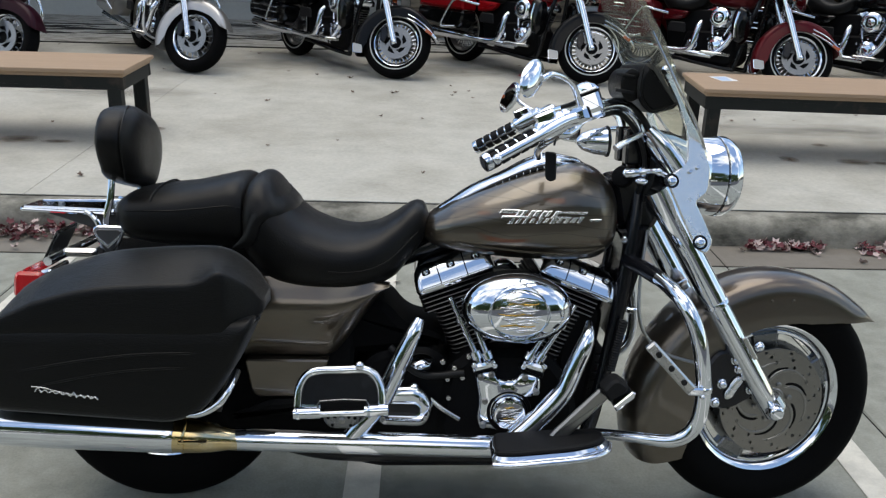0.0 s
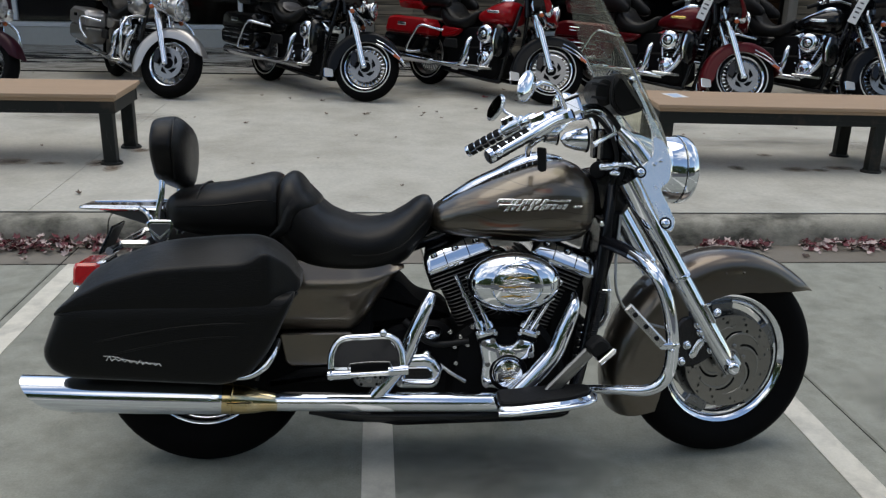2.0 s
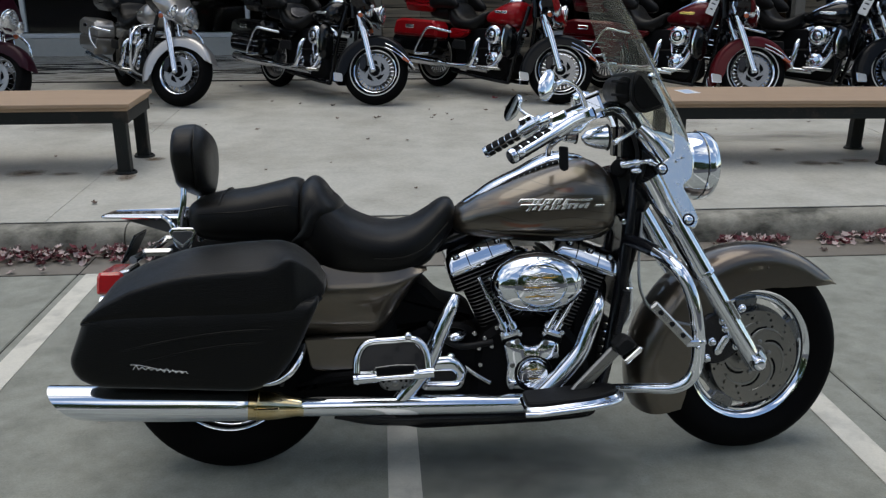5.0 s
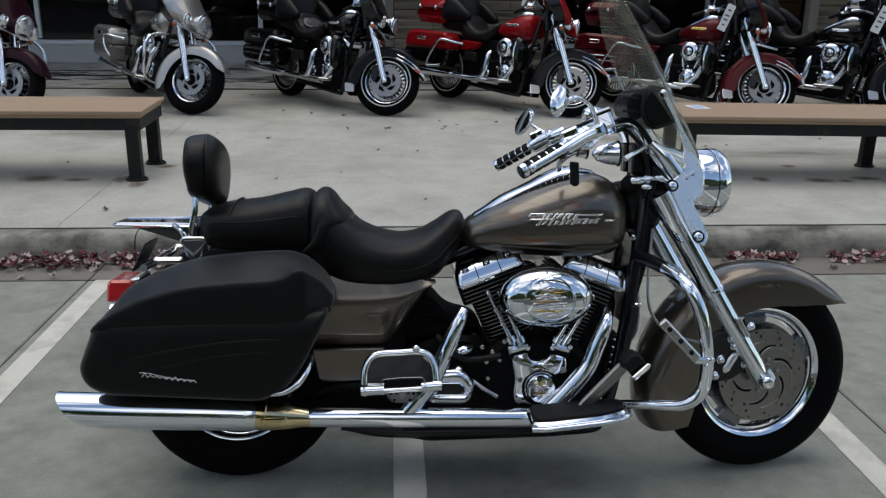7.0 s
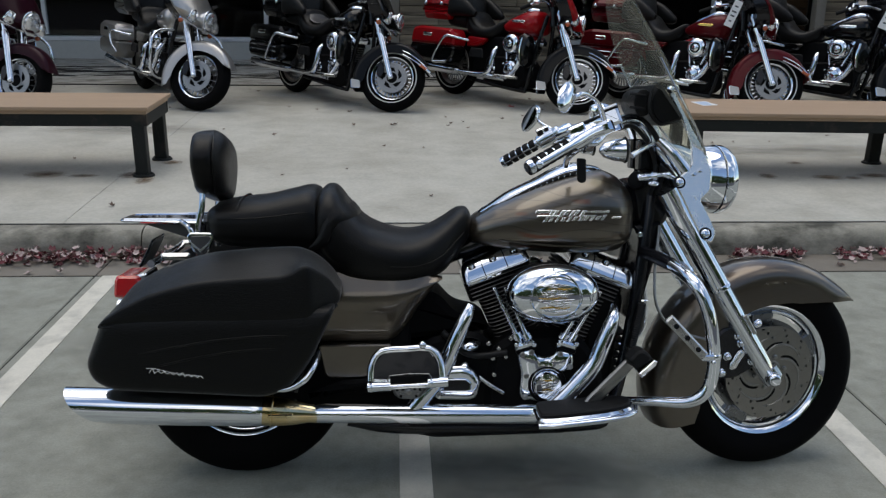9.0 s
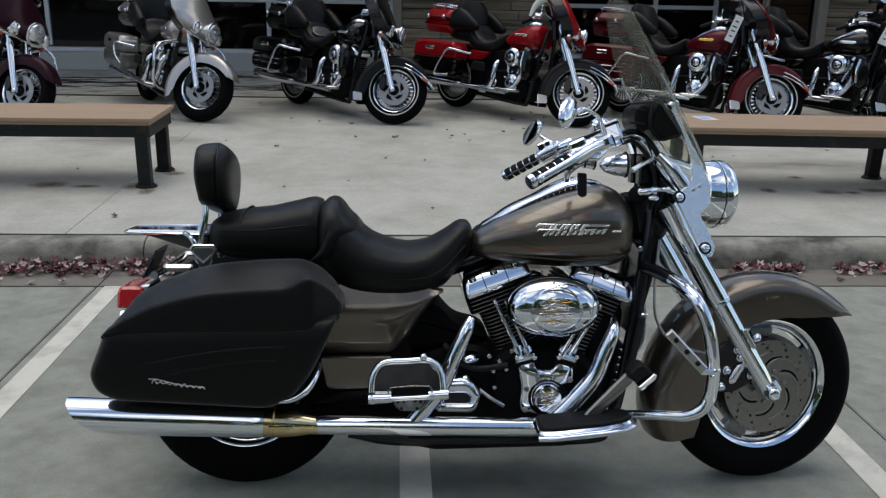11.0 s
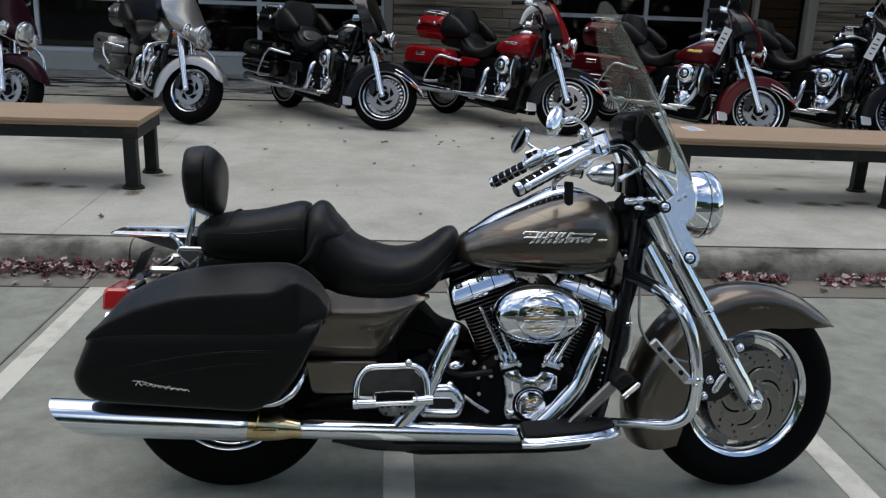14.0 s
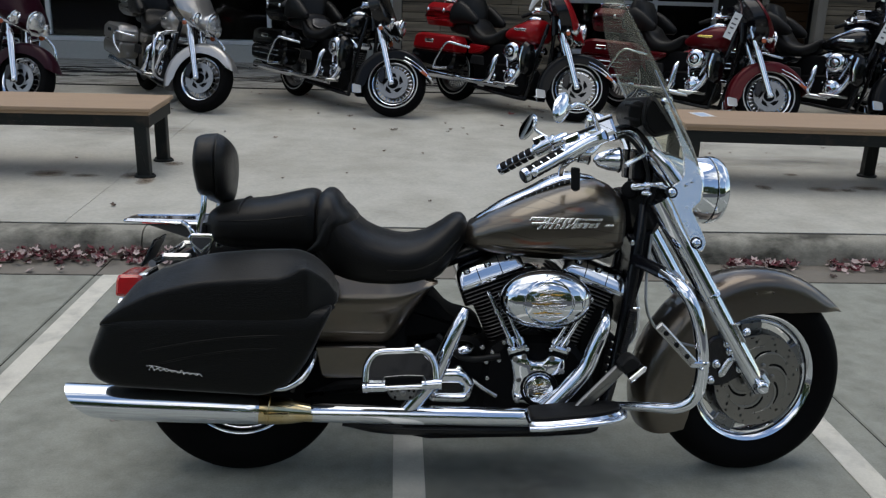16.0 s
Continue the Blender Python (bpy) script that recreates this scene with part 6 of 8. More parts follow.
# frame
frame_ob = part("main_frame", join(
    tube([(1.228, -0.055, 0.900), (1.208, -0.085, 0.745), (1.178, -0.100, 0.530), (1.140, -0.115, 0.330), (1.100, -0.120, 0.210), (1.02, -0.120, 0.172), (0.50, -0.120, 0.172), (0.32, -0.120, 0.200)], 0.019, 14),
    tube([(1.228, 0.055, 0.900), (1.208, 0.085, 0.745), (1.178, 0.100, 0.530), (1.140, 0.115, 0.330), (1.100, 0.120, 0.210), (1.02, 0.120, 0.172), (0.50, 0.120, 0.172), (0.32, 0.120, 0.200)], 0.019, 14),
    tube([(1.235, 0, 0.985), (1.265, 0, 0.800)], 0.038, 18), tube([(1.23, 0, 0.90), (1.05, 0, 0.83), (0.75, 0, 0.73), (0.50, 0, 0.62), (0.42, 0, 0.50)], 0.030, 14)), FRAMEBLACK, bike, "glossy black frame tubes")
part("neck_gusset", slab([(1.170, 0.775), (1.256, 0.790), (1.250, 0.723), (1.232, 0.649), (1.208, 0.560), (1.180, 0.480), (1.164, 0.490), (1.188, 0.600), (1.198, 0.690), (1.186, 0.745)], -0.092, 0.092, 0.008, 0.01), FRAMEBLACK, frame_ob)
part("wiring_cover", slab([(1.150, 0.905), (1.285, 0.925), (1.298, 0.836), (1.266, 0.773), (1.180, 0.778), (1.164, 0.860)], -0.075, 0.075, 0.015, 0.02), FRAMEBLACK, frame_ob, "black neck wiring cover")
part("neck_bolt", bolt_head((1.190, -0.092, 0.752), RIGHT, 0.009, 0.008), CHROME, frame_ob)
part("ribbed_hose", join(*[hoop((1.164 + 0.0013 * k, -0.142, 0.425 + 0.0066 * k), (0.19, 0, 1), 0.010, 0.0038, 14, 6) for k in range(20)]), WIRE, frame_ob, "ribbed black hose")
part("swing_arm", join(tube([(0.50, -0.125, 0.290), (0.25, -0.125, 0.300), (0.0, -0.120, 0.310)], 0.024, 10), tube([(0.50, 0.125, 0.290), (0.25, 0.125, 0.300), (0.0, 0.120, 0.310)], 0.024, 10)), FRAMEBLACK, bike, "black swing arm")
part("skid_plate", slab([(0.475, 0.186), (0.500, 0.158), (0.581, 0.143), (0.975, 0.150), (1.000, 0.174), (0.95, 0.200), (0.52, 0.200)], -0.135, 0.135, 0.010, 0.012), ENGINEBLACK, frame_ob, "black lower frame plate")
part("side_stand", join(tube([(0.98, 0.16, 0.17), (0.95, 0.24, 0.09), (0.93, 0.292, -0.028)], 0.011, 10), block(0.928, 0.295, -0.034, 0.07, 0.04, 0.008, 0.003)), CHROME_DULL, bike, "side stand")

# footboards and pedal
pb_out = rounded([(0.388, 0.378), (0.392, 0.432), (0.424, 0.474), (0.552, 0.478), (0.588, 0.440), (0.596, 0.378)], 0.03, 5)
for s in (-1, 1):
    fix = (lambda g: g) if s < 0 else mirrored
    tip = Matrix.Translation((0, -0.325, 0.38)) @ Matrix.Rotation(radians(-14), 4, "X") @ Matrix.Translation((0, 0.325, -0.38))
    pb = part("passenger_board", fix(moved(slab(pb_out, -0.318, -0.330, 0.004), tip)), CHROME, bike, "folded chrome passenger footboard")
    part("board_pad", fix(moved(slab(inset(pb_out, 0.011), -0.3295, -0.334, 0.002), tip)), FRAMEBLACK, pb, "dark polished plate")
    part("board_rim", fix(moved(tube([(x, -0.331, z) for x, z in [(0.394, 0.385), (0.398, 0.430), (0.424, 0.464), (0.49, 0.470), (0.555, 0.470), (0.584, 0.436), (0.590, 0.385)]], 0.0105, 12), tip)), CHROME, pb)
    part("board_slot", fix(slab([(0.448, 0.380), (0.552, 0.384), (0.552, 0.404), (0.448, 0.400)], -0.326, -0.3385, 0.002)), ENGINEBLACK, pb)
    part("slot_edge", fix(tube([(0.446, -0.338, 0.378), (0.446, -0.339, 0.403), (0.553, -0.339, 0.407), (0.553, -0.338, 0.382)], 0.0016, 6, 2)), ALLOY, pb)
    for x0, x1, z, r in ((0.386, 0.448, 0.371, 0.0125), (0.550, 0.604, 0.381, 0.0135)):
        knuckle = part("board_hinge", fix(tube([(x0, -0.338, z), (x1, -0.338, z + 0.003)], r, 16)), CHROME, pb, "chrome hinge knuckle")
        part("hinge_collar", fix(lathe([(r + 0.001, 0), (r + 0.0025, 0.003), (r + 0.001, 0.007)], (x0 + 0.006, -0.338, z), (1, 0, 0.05), 20)), CHROME, knuckle)
    part("hinge_pin", fix(tube([(0.445, -0.338, 0.371), (0.552, -0.338, 0.376)], 0.008, 12)), CHROME, pb)
    part("hinge_block", fix(slab([(0.452, 0.378), (0.540, 0.378), (0.536, 0.348), (0.518, 0.336), (0.474, 0.336), (0.456, 0.350)], -0.342, -0.285, 0.006, 0.012)), ALLOY, pb, "perforated metal bracket")
    for hx, hz in ((0.466, 0.364), (0.482, 0.366), (0.514, 0.366), (0.528, 0.364), (0.476, 0.346), (0.518, 0.346)):
        part("bracket_hole", fix(lathe([(0.004, 0), (0.004, 0.0015)], (hx, -0.3415, hz), RIGHT, 10)), ENGINEBLACK, pb)
    part("fold_stop", fix(ball((0.536, -0.316, 0.482), 0.011, 0.010, 0.011, 14, 10)), CHROME, pb)
    part("bolt", fix(bolt_head((0.498, -0.342, 0.358), RIGHT, 0.008, 0.005)), STEEL, pb)
    rb = [(0.850, -0.248), (0.848, -0.372), (0.900, -0.384), (1.050, -0.374), (1.118, -0.345), (1.135, -0.300), (1.120, -0.262), (1.05, -0.248)]
    tilt = Matrix.Translation((0.85, 0, 0.272)) @ Matrix.Rotation(radians(-4.5), 4, "Y") @ Matrix.Translation((-0.85, 0, -0.272))
    fb = part("rider_board", fix(moved(slab(rb, 0.262, 0.284, 0.006, 0.03, "xy"), tilt)), CHROME, bike, "chrome edged rider footboard")
    part("board_pad", fix(moved(slab(inset(rounded(rb, 0.03), 0.010), 0.2835, 0.296, 0.004, 0, "xy"), tilt)), SOFTRUBBER, fb, "black rubber mat")
    part("board_edge", fix(moved(tube([(0.850, -0.380, 0.268), (0.905, -0.388, 0.268), (1.05, -0.378, 0.268), (1.118, -0.348, 0.268), (1.137, -0.30, 0.268)], 0.0075, 10), tilt)), CHROME, fb)
    part("board_support", fix(join(tube([(0.90, -0.30, 0.258), (0.90, -0.20, 0.225), (0.92, -0.13, 0.18)], 0.012, 8), tube([(1.05, -0.30, 0.262), (1.05, -0.20, 0.225), (1.05, -0.13, 0.18)], 0.012, 8))), FRAMEBLACK, fb)
    eg = part("engine_guard", fix(tube([(1.205, -0.100, 0.700), (1.245, -0.200, 0.685), (1.282, -0.312, 0.650), (1.312, -0.342, 0.585), (1.330, -0.348, 0.500), (1.337, -0.345, 0.420), (1.325, -0.338, 0.350), (1.280, -0.325, 0.312), (1.200, -0.270, 0.296), (1.130, -0.190, 0.270), (1.115, -0.12, 0.235)], [0.0185] * 7 + [0.0165, 0.014, 0.013, 0.013], 16)), CHROME, bike, "chrome engine guard")
    # dark reflection on the chrome guard, put on as a black sleeve
    part("guard_mount", fix(tube([(1.200, -0.095, 0.701), (1.225, -0.150, 0.693), (1.250, -0.215, 0.682)], 0.0198, 14)), FRAMEBLACK, eg, "black sleeve for the dark reflection on the guard")
    peg = part("highway_peg", fix(moved(block(0, 0, 0, 0.150, 0.020, 0.026, 0.005), Matrix.Translation((1.243, -0.385, 0.515)) @ Matrix.Rotation(radians(46), 4, "Y"))), CHROME_DULL, bike, "chrome highway peg clamped to the guard")
    for k in (-0.045, 0.0, 0.045):
        part("peg_hole", fix(moved(lathe([(0.007, 0), (0.007, 0.002)], (k, -0.010, 0), RIGHT, 12), Matrix.Translation((1.243, -0.385, 0.515)) @ Matrix.Rotation(radians(46), 4, "Y"))), FRAMEBLACK, peg)
    part("peg_clamp", fix(join(hoop((1.334, -0.346, 0.450), (0.0, 0, 1), 0.0195, 0.004, 20, 8, 2.0), block(1.312, -0.364, 0.452, 0.036, 0.020, 0.018, 0.004), bolt_head((1.326, -0.366, 0.440), (0.3, -1, 0), 0.006, 0.010))), CHROME, peg)
part("front_mount", slab([(1.040, 0.235), (1.035, 0.440), (1.060, 0.560), (1.120, 0.600), (1.150, 0.560), (1.128, 0.400), (1.108, 0.240)], -0.085, 0.085, 0.012, 0.02), ENGINEBLACK, bike, "black front engine mount and regulator")
for k in range(7):
    part("regulator_fin", block(1.128 + 0.004 * k, 0.0, 0.300 + 0.024 * k, 0.028, 0.165, 0.006, 0.002), ENGINEBLACK, bike)
pedal = part("brake_pedal", slab([(0.985, 0.296), (1.000, 0.318), (1.105, 0.428), (1.132, 0.408), (1.036, 0.304), (1.020, 0.290)], -0.300, -0.284, 0.005, 0.006), STEEL, bike, "flat grey metal brake pedal")
part("pedal_pad", slab([(1.104, 0.438), (1.126, 0.463), (1.142, 0.466), (1.166, 0.449), (1.162, 0.434), (1.122, 0.410)], -0.282, -0.340, 0.006, 0.008), SOFTRUBBER, pedal, "black rubber pedal pad")
part("pedal_trim", slab([(1.130, 0.402), (1.172, 0.440), (1.180, 0.436), (1.178, 0.424), (1.138, 0.390)], -0.300, -0.346, 0.003), CHROME, pedal)
part("horn_cover", lathe([(0.03, 0), (0.045, 0.01), (0.045, 0.03), (0.02, 0.045)], (0.91, 0.13, 0.60), (0, 1, 0), 20), CHROME, bike)
# added black sheet that stands for the shade below the near saddlebag
part("splash_guard", slab([(-0.02, 0.400), (0.30, 0.420), (0.52, 0.330), (0.52, 0.235), (-0.02, 0.248)], -0.150, -0.118, 0.008, 0.01), RUBBER, bike, "black sheet added for the dark under the bag")
part("rear_shock", tube([(0.16, -0.13, 0.30), (0.24, -0.13, 0.56)], 0.026, 14), FRAMEBLACK, bike)
part("inner_mass", slab([(0.25, 0.62), (0.52, 0.63), (0.50, 0.30), (0.36, 0.30)], -0.12, 0.12, 0.01, 0.02), ENGINEBLACK, bike)

# ---- touring bikes parked along the shop front ----


def tourer(at, label, paint, fender_paint=None, lower_paint=None, steer_by=0.0, whitewall=True, batwing=True, trunk=True, lowers=True, spokes=True, tag=None, flap=True, driver_pad=False, rails=True):
    """A full-dress touring motorcycle with fairing, saddlebags and trunk."""
    fender_paint, lower_paint = fender_paint or paint, lower_paint or paint
    b = thing("touring_motorcycle", label, "motorcycle", at, "parked touring motorcycles")
    M = turned(steer_by)
    P = lambda name, g, mat, par=b, lab="": part(name, g, mat, par, lab)

    def sym(name, g, mat, par=b, lab=""):
        P(name, g, mat, par, lab)
        P(name, mirrored(g), mat, par, lab)

    for nm, c, m in (("rear_wheel", REAR, Matrix.Identity(4)), ("front_wheel", FRONT, M)):
        # rear rim in steel, not chrome: shade behind the mufflers put into colour
        w = P(nm, moved(rim_band(c), m), CHROME if nm == "front_wheel" else STEEL, b, "chrome wheel" if nm == "front_wheel" else "wheel in duller metal for the shade behind the mufflers")
        P("tyre", moved(tyre_shape(c, 0.13, RADIUS, 0.208, 48), m), RUBBER, w, "black tyre")
        if whitewall:
            for s in (-1, 1):
                P("white_band", moved(lathe([(0.234, 0.0), (0.236, 0.002), (0.243, 0.002), (0.245, 0.0)], (c[0], s * 0.0655, c[2]), (0, s, 0), 48, False), m), WHITEWALL, w, "thin white sidewall band")
        n = 28 if spokes else 18
        for k in range(n):
            q = 2 * math.pi * k / n
            d = Vector((math.cos(q), 0, math.sin(q)))
            # rear spokes take a dark metal for the same shade
            P("spoke", moved(tube([tuple(Vector(c) + d * 0.045 + Vector((0, -0.02, 0))), tuple(Vector(c) + d * 0.19 + Vector((0, -0.012, 0)))], 0.0062 if spokes else 0.0055, 6), m), (CHROME if spokes else CHROME_DULL) if nm == "front_wheel" else DARKALLOY, w)
        P("hub", moved(lathe([(0.05, -0.05), (0.05, 0.05)], c, (0, 1, 0), 20), m), ALLOY, w)
        if nm == "front_wheel":
            for s in (-1, 1):
                P("brake_rotor", moved(disc_plate((c[0], s * 0.066, c[2]), (0, 1, 0), 0.052, 0.147, 0.005, lambda r, a: drilled(r, a) or (0.062 < r < 0.101 and ((a * 5 / 360 + r * 9) % 1) < 0.60), 16, 120), m), STEEL, w, "bright brake disc")
                # black disc added to stand for the shaded wheel interior behind the openings
                P("disc_backing", moved(lathe([(0.060, 0.0), (0.104, 0.002), (0.104, 0.006), (0.060, 0.008)], (c[0], s * 0.046, c[2]), (0, s, 0), 32), m), ENGINEBLACK, w)
    for s in (-1, 1):
        leg = P("fork_leg", moved(tube([(1.618, s * 0.118, 0.29), (1.455, s * 0.118, 0.61), (1.40, s * 0.118, 0.71)], [0.028, 0.031, 0.031], 14, 3), M), CHROME, b, "chrome fork leg")
        P("fork_tube", moved(tube([(1.41, s * 0.118, 0.695), (1.30, s * 0.118, 0.90)], 0.026, 14), M), CHROME, leg)
        P("axle_cap", moved(ball((1.615, s * 0.14, 0.305), 0.022, 0.018, 0.022, 12, 8), M), CHROME, leg)
        P("brake_caliper", moved(slab([(1.455, 0.40), (1.47, 0.30), (1.515, 0.28), (1.535, 0.36), (1.50, 0.44)], s * 0.055, s * 0.105, 0.006, 0.02), M), FRAMEBLACK, leg)
        P("crown_cover", moved(block(1.318, s * 0.118, 0.895, 0.06, 0.055, 0.06, 0.012), M), CHROME, leg)
    ff = P("front_fender", moved(fender(FRONT, ([(17, 0.356, 0.348), (22, 0.356, 0.322)] if flap else [(25, 0.356, 0.346)]) + [ (32, 0.355, 0.300), (45, 0.354, 0.276), (70, 0.352, 0.245), (90, 0.352, 0.236), (115, 0.354, 0.240), (143, 0.366, 0.235), (170, 0.382, 0.245), (194, 0.394, 0.265), (208, 0.40, 0.320)], 0.094), M), fender_paint, b, "painted front fender")
    if flap:
        tip = [(1.613 + r * math.cos(radians(a)), RADIUS + r * math.sin(radians(a))) for r, a in ((0.394, 194), (0.400, 206), (0.318, 211), (0.310, 198))]
        for s in (-1, 1):
            P("fender_tip", moved(slab(tip, s * 0.094, s * 0.101, 0.003, 0.012), M), BRIGHTTIP, ff, "bright white fender tip")
            P("tip_frame", moved(slab([(1.613 + (x - 1.613) * 1.015, RADIUS + (z - RADIUS) * 1.03) for x, z in tip], s * 0.092, s * 0.098, 0.002, 0.012), M), CHROME, ff)
        for s in (-1, 1):
            for dz in (0.0, 0.034):
                P("fender_rail", moved(tube([(1.668, s * 0.099, 0.548 + dz), (1.76, s * 0.102, 0.522 + dz), (1.86, s * 0.100, 0.482 + dz * 0.8), (1.955, s * 0.072, 0.432 + dz * 0.5)], 0.0075, 8), M), CHROME, ff, "chrome fender rail")
            P("fender_lamp", moved(block(0, 0, 0, 0.075, 0.014, 0.026, 0.004), M @ Matrix.Translation((1.895, s * 0.100, 0.468)) @ Matrix.Rotation(radians(22), 4, "Y")), AMBER_LENS, ff, "amber side reflector")
        P("bumper_rail", moved(tube([(1.900, -0.092, 0.470), (1.955, -0.070, 0.440), (1.978, 0.0, 0.428), (1.955, 0.070, 0.440), (1.900, 0.092, 0.470)], 0.013, 8), M), CHROME, ff)
    # engine
    eng = P("engine", slab([(0.50, 0.24), (0.56, 0.19), (1.02, 0.17), (1.09, 0.24), (1.07, 0.40), (0.98, 0.47), (0.82, 0.475), (0.55, 0.45)], -0.14, 0.14, 0.02, 0.03), ENGINEBLACK, b, "black engine case")
    for tilt in (-22.5, 22.5):
        m = Matrix.Translation(CRANK) @ Matrix.Rotation(radians(tilt), 4, "Y")
        cy = P("cylinder", moved(block(0, 0, 0.28, 0.115, 0.15, 0.20, 0.012), m), ENGINEBLACK, b, "black cylinder")
        for k in range(7):
            P("cooling_fin", moved(slab([(-0.066, -0.084), (0.066, -0.084), (0.066, 0.084), (-0.066, 0.084)], 0.20 + 0.024 * k, 0.209 + 0.024 * k, 0.002, 0.02, "xy"), m), ALLOY, cy)
        P("rocker_cover", moved(loft([[(u, v, z) for u, v in rounded([(-h, -w), (h, -w), (h, w), (-h, w)], 0.02, 3)] for z, w, h in ((0.405, 0.095, 0.085), (0.44, 0.093, 0.083), (0.465, 0.07, 0.065))]), m), CHROME, cy, "chrome rocker cover")
        P("pushrod_tube", tube([(CRANK[0] + (-0.06 if tilt < 0 else 0.06), -0.16, 0.44), tuple(m @ Vector((0.03 if tilt < 0 else -0.03, -0.12, 0.38)))], 0.013, 10), CHROME, cy)
    ac = P("air_cleaner", loft([[(0.905 + 0.106 * k * math.cos(q), -0.165 - h, 0.600 + 0.098 * k * math.sin(q)) for q in [2 * math.pi * j / 36 for j in range(36)]] for k, h in ((0.94, 0.0), (1.0, 0.012), (0.97, 0.034), (0.88, 0.052), (0.70, 0.062), (0.54, 0.062), (0.51, 0.050), (0.02, 0.050))]), CHROME, b, "round chrome air cleaner")
    P("cleaner_well", lathe([(0.052, 0), (0.052, 0.003), (0.001, 0.004)], (0.905, -0.214, 0.60), RIGHT, 24), FRAMEBLACK, ac, "black sunken ring")
    P("cleaner_badge", lathe([(0.034, 0), (0.034, 0.008), (0.026, 0.013), (0.001, 0.015)], (0.905, -0.216, 0.60), RIGHT, 20), CHROME, ac, "chrome centre cap")
    for k in range(5):
        P("case_bolt", bolt_head((0.80 + 0.045 * k, -0.150, 0.455 - 0.03 * abs(k - 2)), RIGHT, 0.010, 0.012), CHROME, eng)
    P("cam_cover", lathe([(0.085, 0), (0.085, 0.02), (0.062, 0.035), (0.060, 0.05), (0.045, 0.056), (0.001, 0.058)], (0.90, -0.145, 0.345), RIGHT, 28), CHROME, b, "chrome cam cover")
    P("gearbox_cover", slab([(0.58, 0.29), (0.60, 0.38), (0.69, 0.38), (0.715, 0.33), (0.69, 0.285)], -0.13, -0.185, 0.012, 0.02), CHROME, b, "chrome gearbox cover")
    P("rear_header", tube([(0.722, -0.19, 0.545), (0.720, -0.225, 0.50), (0.716, -0.238, 0.42), (0.706, -0.245, 0.345), (0.675, -0.248, 0.292), (0.60, -0.25, 0.266), (0.50, -0.25, 0.262)], [0.020, 0.028, 0.031, 0.031, 0.031, 0.030, 0.028], 14), CHROME, b, "chrome rear header")
    P("front_header", tube([(1.08, -0.17, 0.56), (1.085, -0.215, 0.50), (1.03, -0.23, 0.37), (0.95, -0.235, 0.29), (0.88, -0.24, 0.255)], 0.027, 12), CHROME, b, "chrome front header")
    for s in (-1, 1):
        fix = (lambda g: g) if s < 0 else mirrored
        P("exhaust_pipe", fix(tube([(0.92, -0.24, 0.25), (0.60, -0.25, 0.258), (0.28, -0.262, 0.268)], 0.027, 14)), CHROME, b, "chrome exhaust pipe")
        P("muffler", fix(tube([(0.30, -0.262, 0.268), (0.22, -0.268, 0.272), (-0.05, -0.272, 0.280), (-0.42, -0.275, 0.292)], [0.030, 0.044, 0.047, 0.046], 18)), CHROME, b, "chrome muffler")
        # saddlebags
        bag = P("saddlebag", fix(slab([(-0.36, 0.43), (-0.34, 0.365), (0.22, 0.335), (0.300, 0.42), (0.31, 0.515), (-0.35, 0.515)], -0.19, -0.395, 0.02, 0.04)), lower_paint, b, "painted saddlebag")
        P("lid", fix(slab([(-0.355, 0.518), (0.30, 0.520), (0.300, 0.630), (0.25, 0.690), (-0.22, 0.695), (-0.325, 0.668)], -0.19, -0.40, 0.025, 0.03)), paint, bag, "painted bag lid")
        P("lid_latch", fix(block(-0.09, -0.398, 0.615, 0.13, 0.014, 0.040, 0.008)), CHROME, bag, "chrome lid latch")
        for z in ((0.430, 0.478) if rails else ()):
            P("bag_rail", fix(tube([(0.20, -0.398, z), (-0.20, -0.402, z), (-0.34, -0.38, z), (-0.375, -0.30, z)], 0.008, 8)), CHROME, bag, "chrome bag rail")
        loop = [(0.225, -0.400, 0.358), (0.120, -0.418, 0.342), (0.045, -0.424, 0.346), (0.056, -0.428, 0.400), (0.116, -0.430, 0.500)] if flap else [(0.268, -0.385, 0.400), (0.215, -0.424, 0.480)]
        P("bag_guard", fix(tube(loop + [(0.176, -0.428, 0.588), (0.235, -0.420, 0.618), (0.320, -0.380, 0.606), (0.40, -0.28, 0.59)], 0.0135, 10)), CHROME, b, "chrome bag guard")
        P("side_cover", fix(slab([(0.30, 0.635), (0.57, 0.625), (0.53, 0.575), (0.46, 0.540), (0.30, 0.525)], -0.13, -0.20, 0.014, 0.03)), paint, b, "painted side cover")
        if not lowers:
            P("engine_guard", fix(tube([(1.20, -0.10, 0.72), (1.23, -0.25, 0.70), (1.28, -0.34, 0.62), (1.31, -0.36, 0.50), (1.29, -0.35, 0.36), (1.20, -0.28, 0.27), (1.12, -0.14, 0.22)], 0.0145, 12)), CHROME, b, "chrome engine guard")
        if lowers:
            low = P("lower_fairing", fix(loft([oval(x, -0.255, z, w, h, 3.0, 20) for x, z, w, h in ((1.075, 0.60, 0.03, 0.06), (1.095, 0.575, 0.06, 0.115), (1.14, 0.555, 0.078, 0.160), (1.195, 0.535, 0.072, 0.155), (1.225, 0.525, 0.045, 0.10))])), BLACKPAINT, b, "glossy black lower fairing")
            P("lower_trim", fix(tube([(1.150, -0.330, 0.665), (1.140, -0.338, 0.56), (1.150, -0.330, 0.44)], 0.014, 8, 5, 0.6)), CHROME, low, "chrome trim strip")
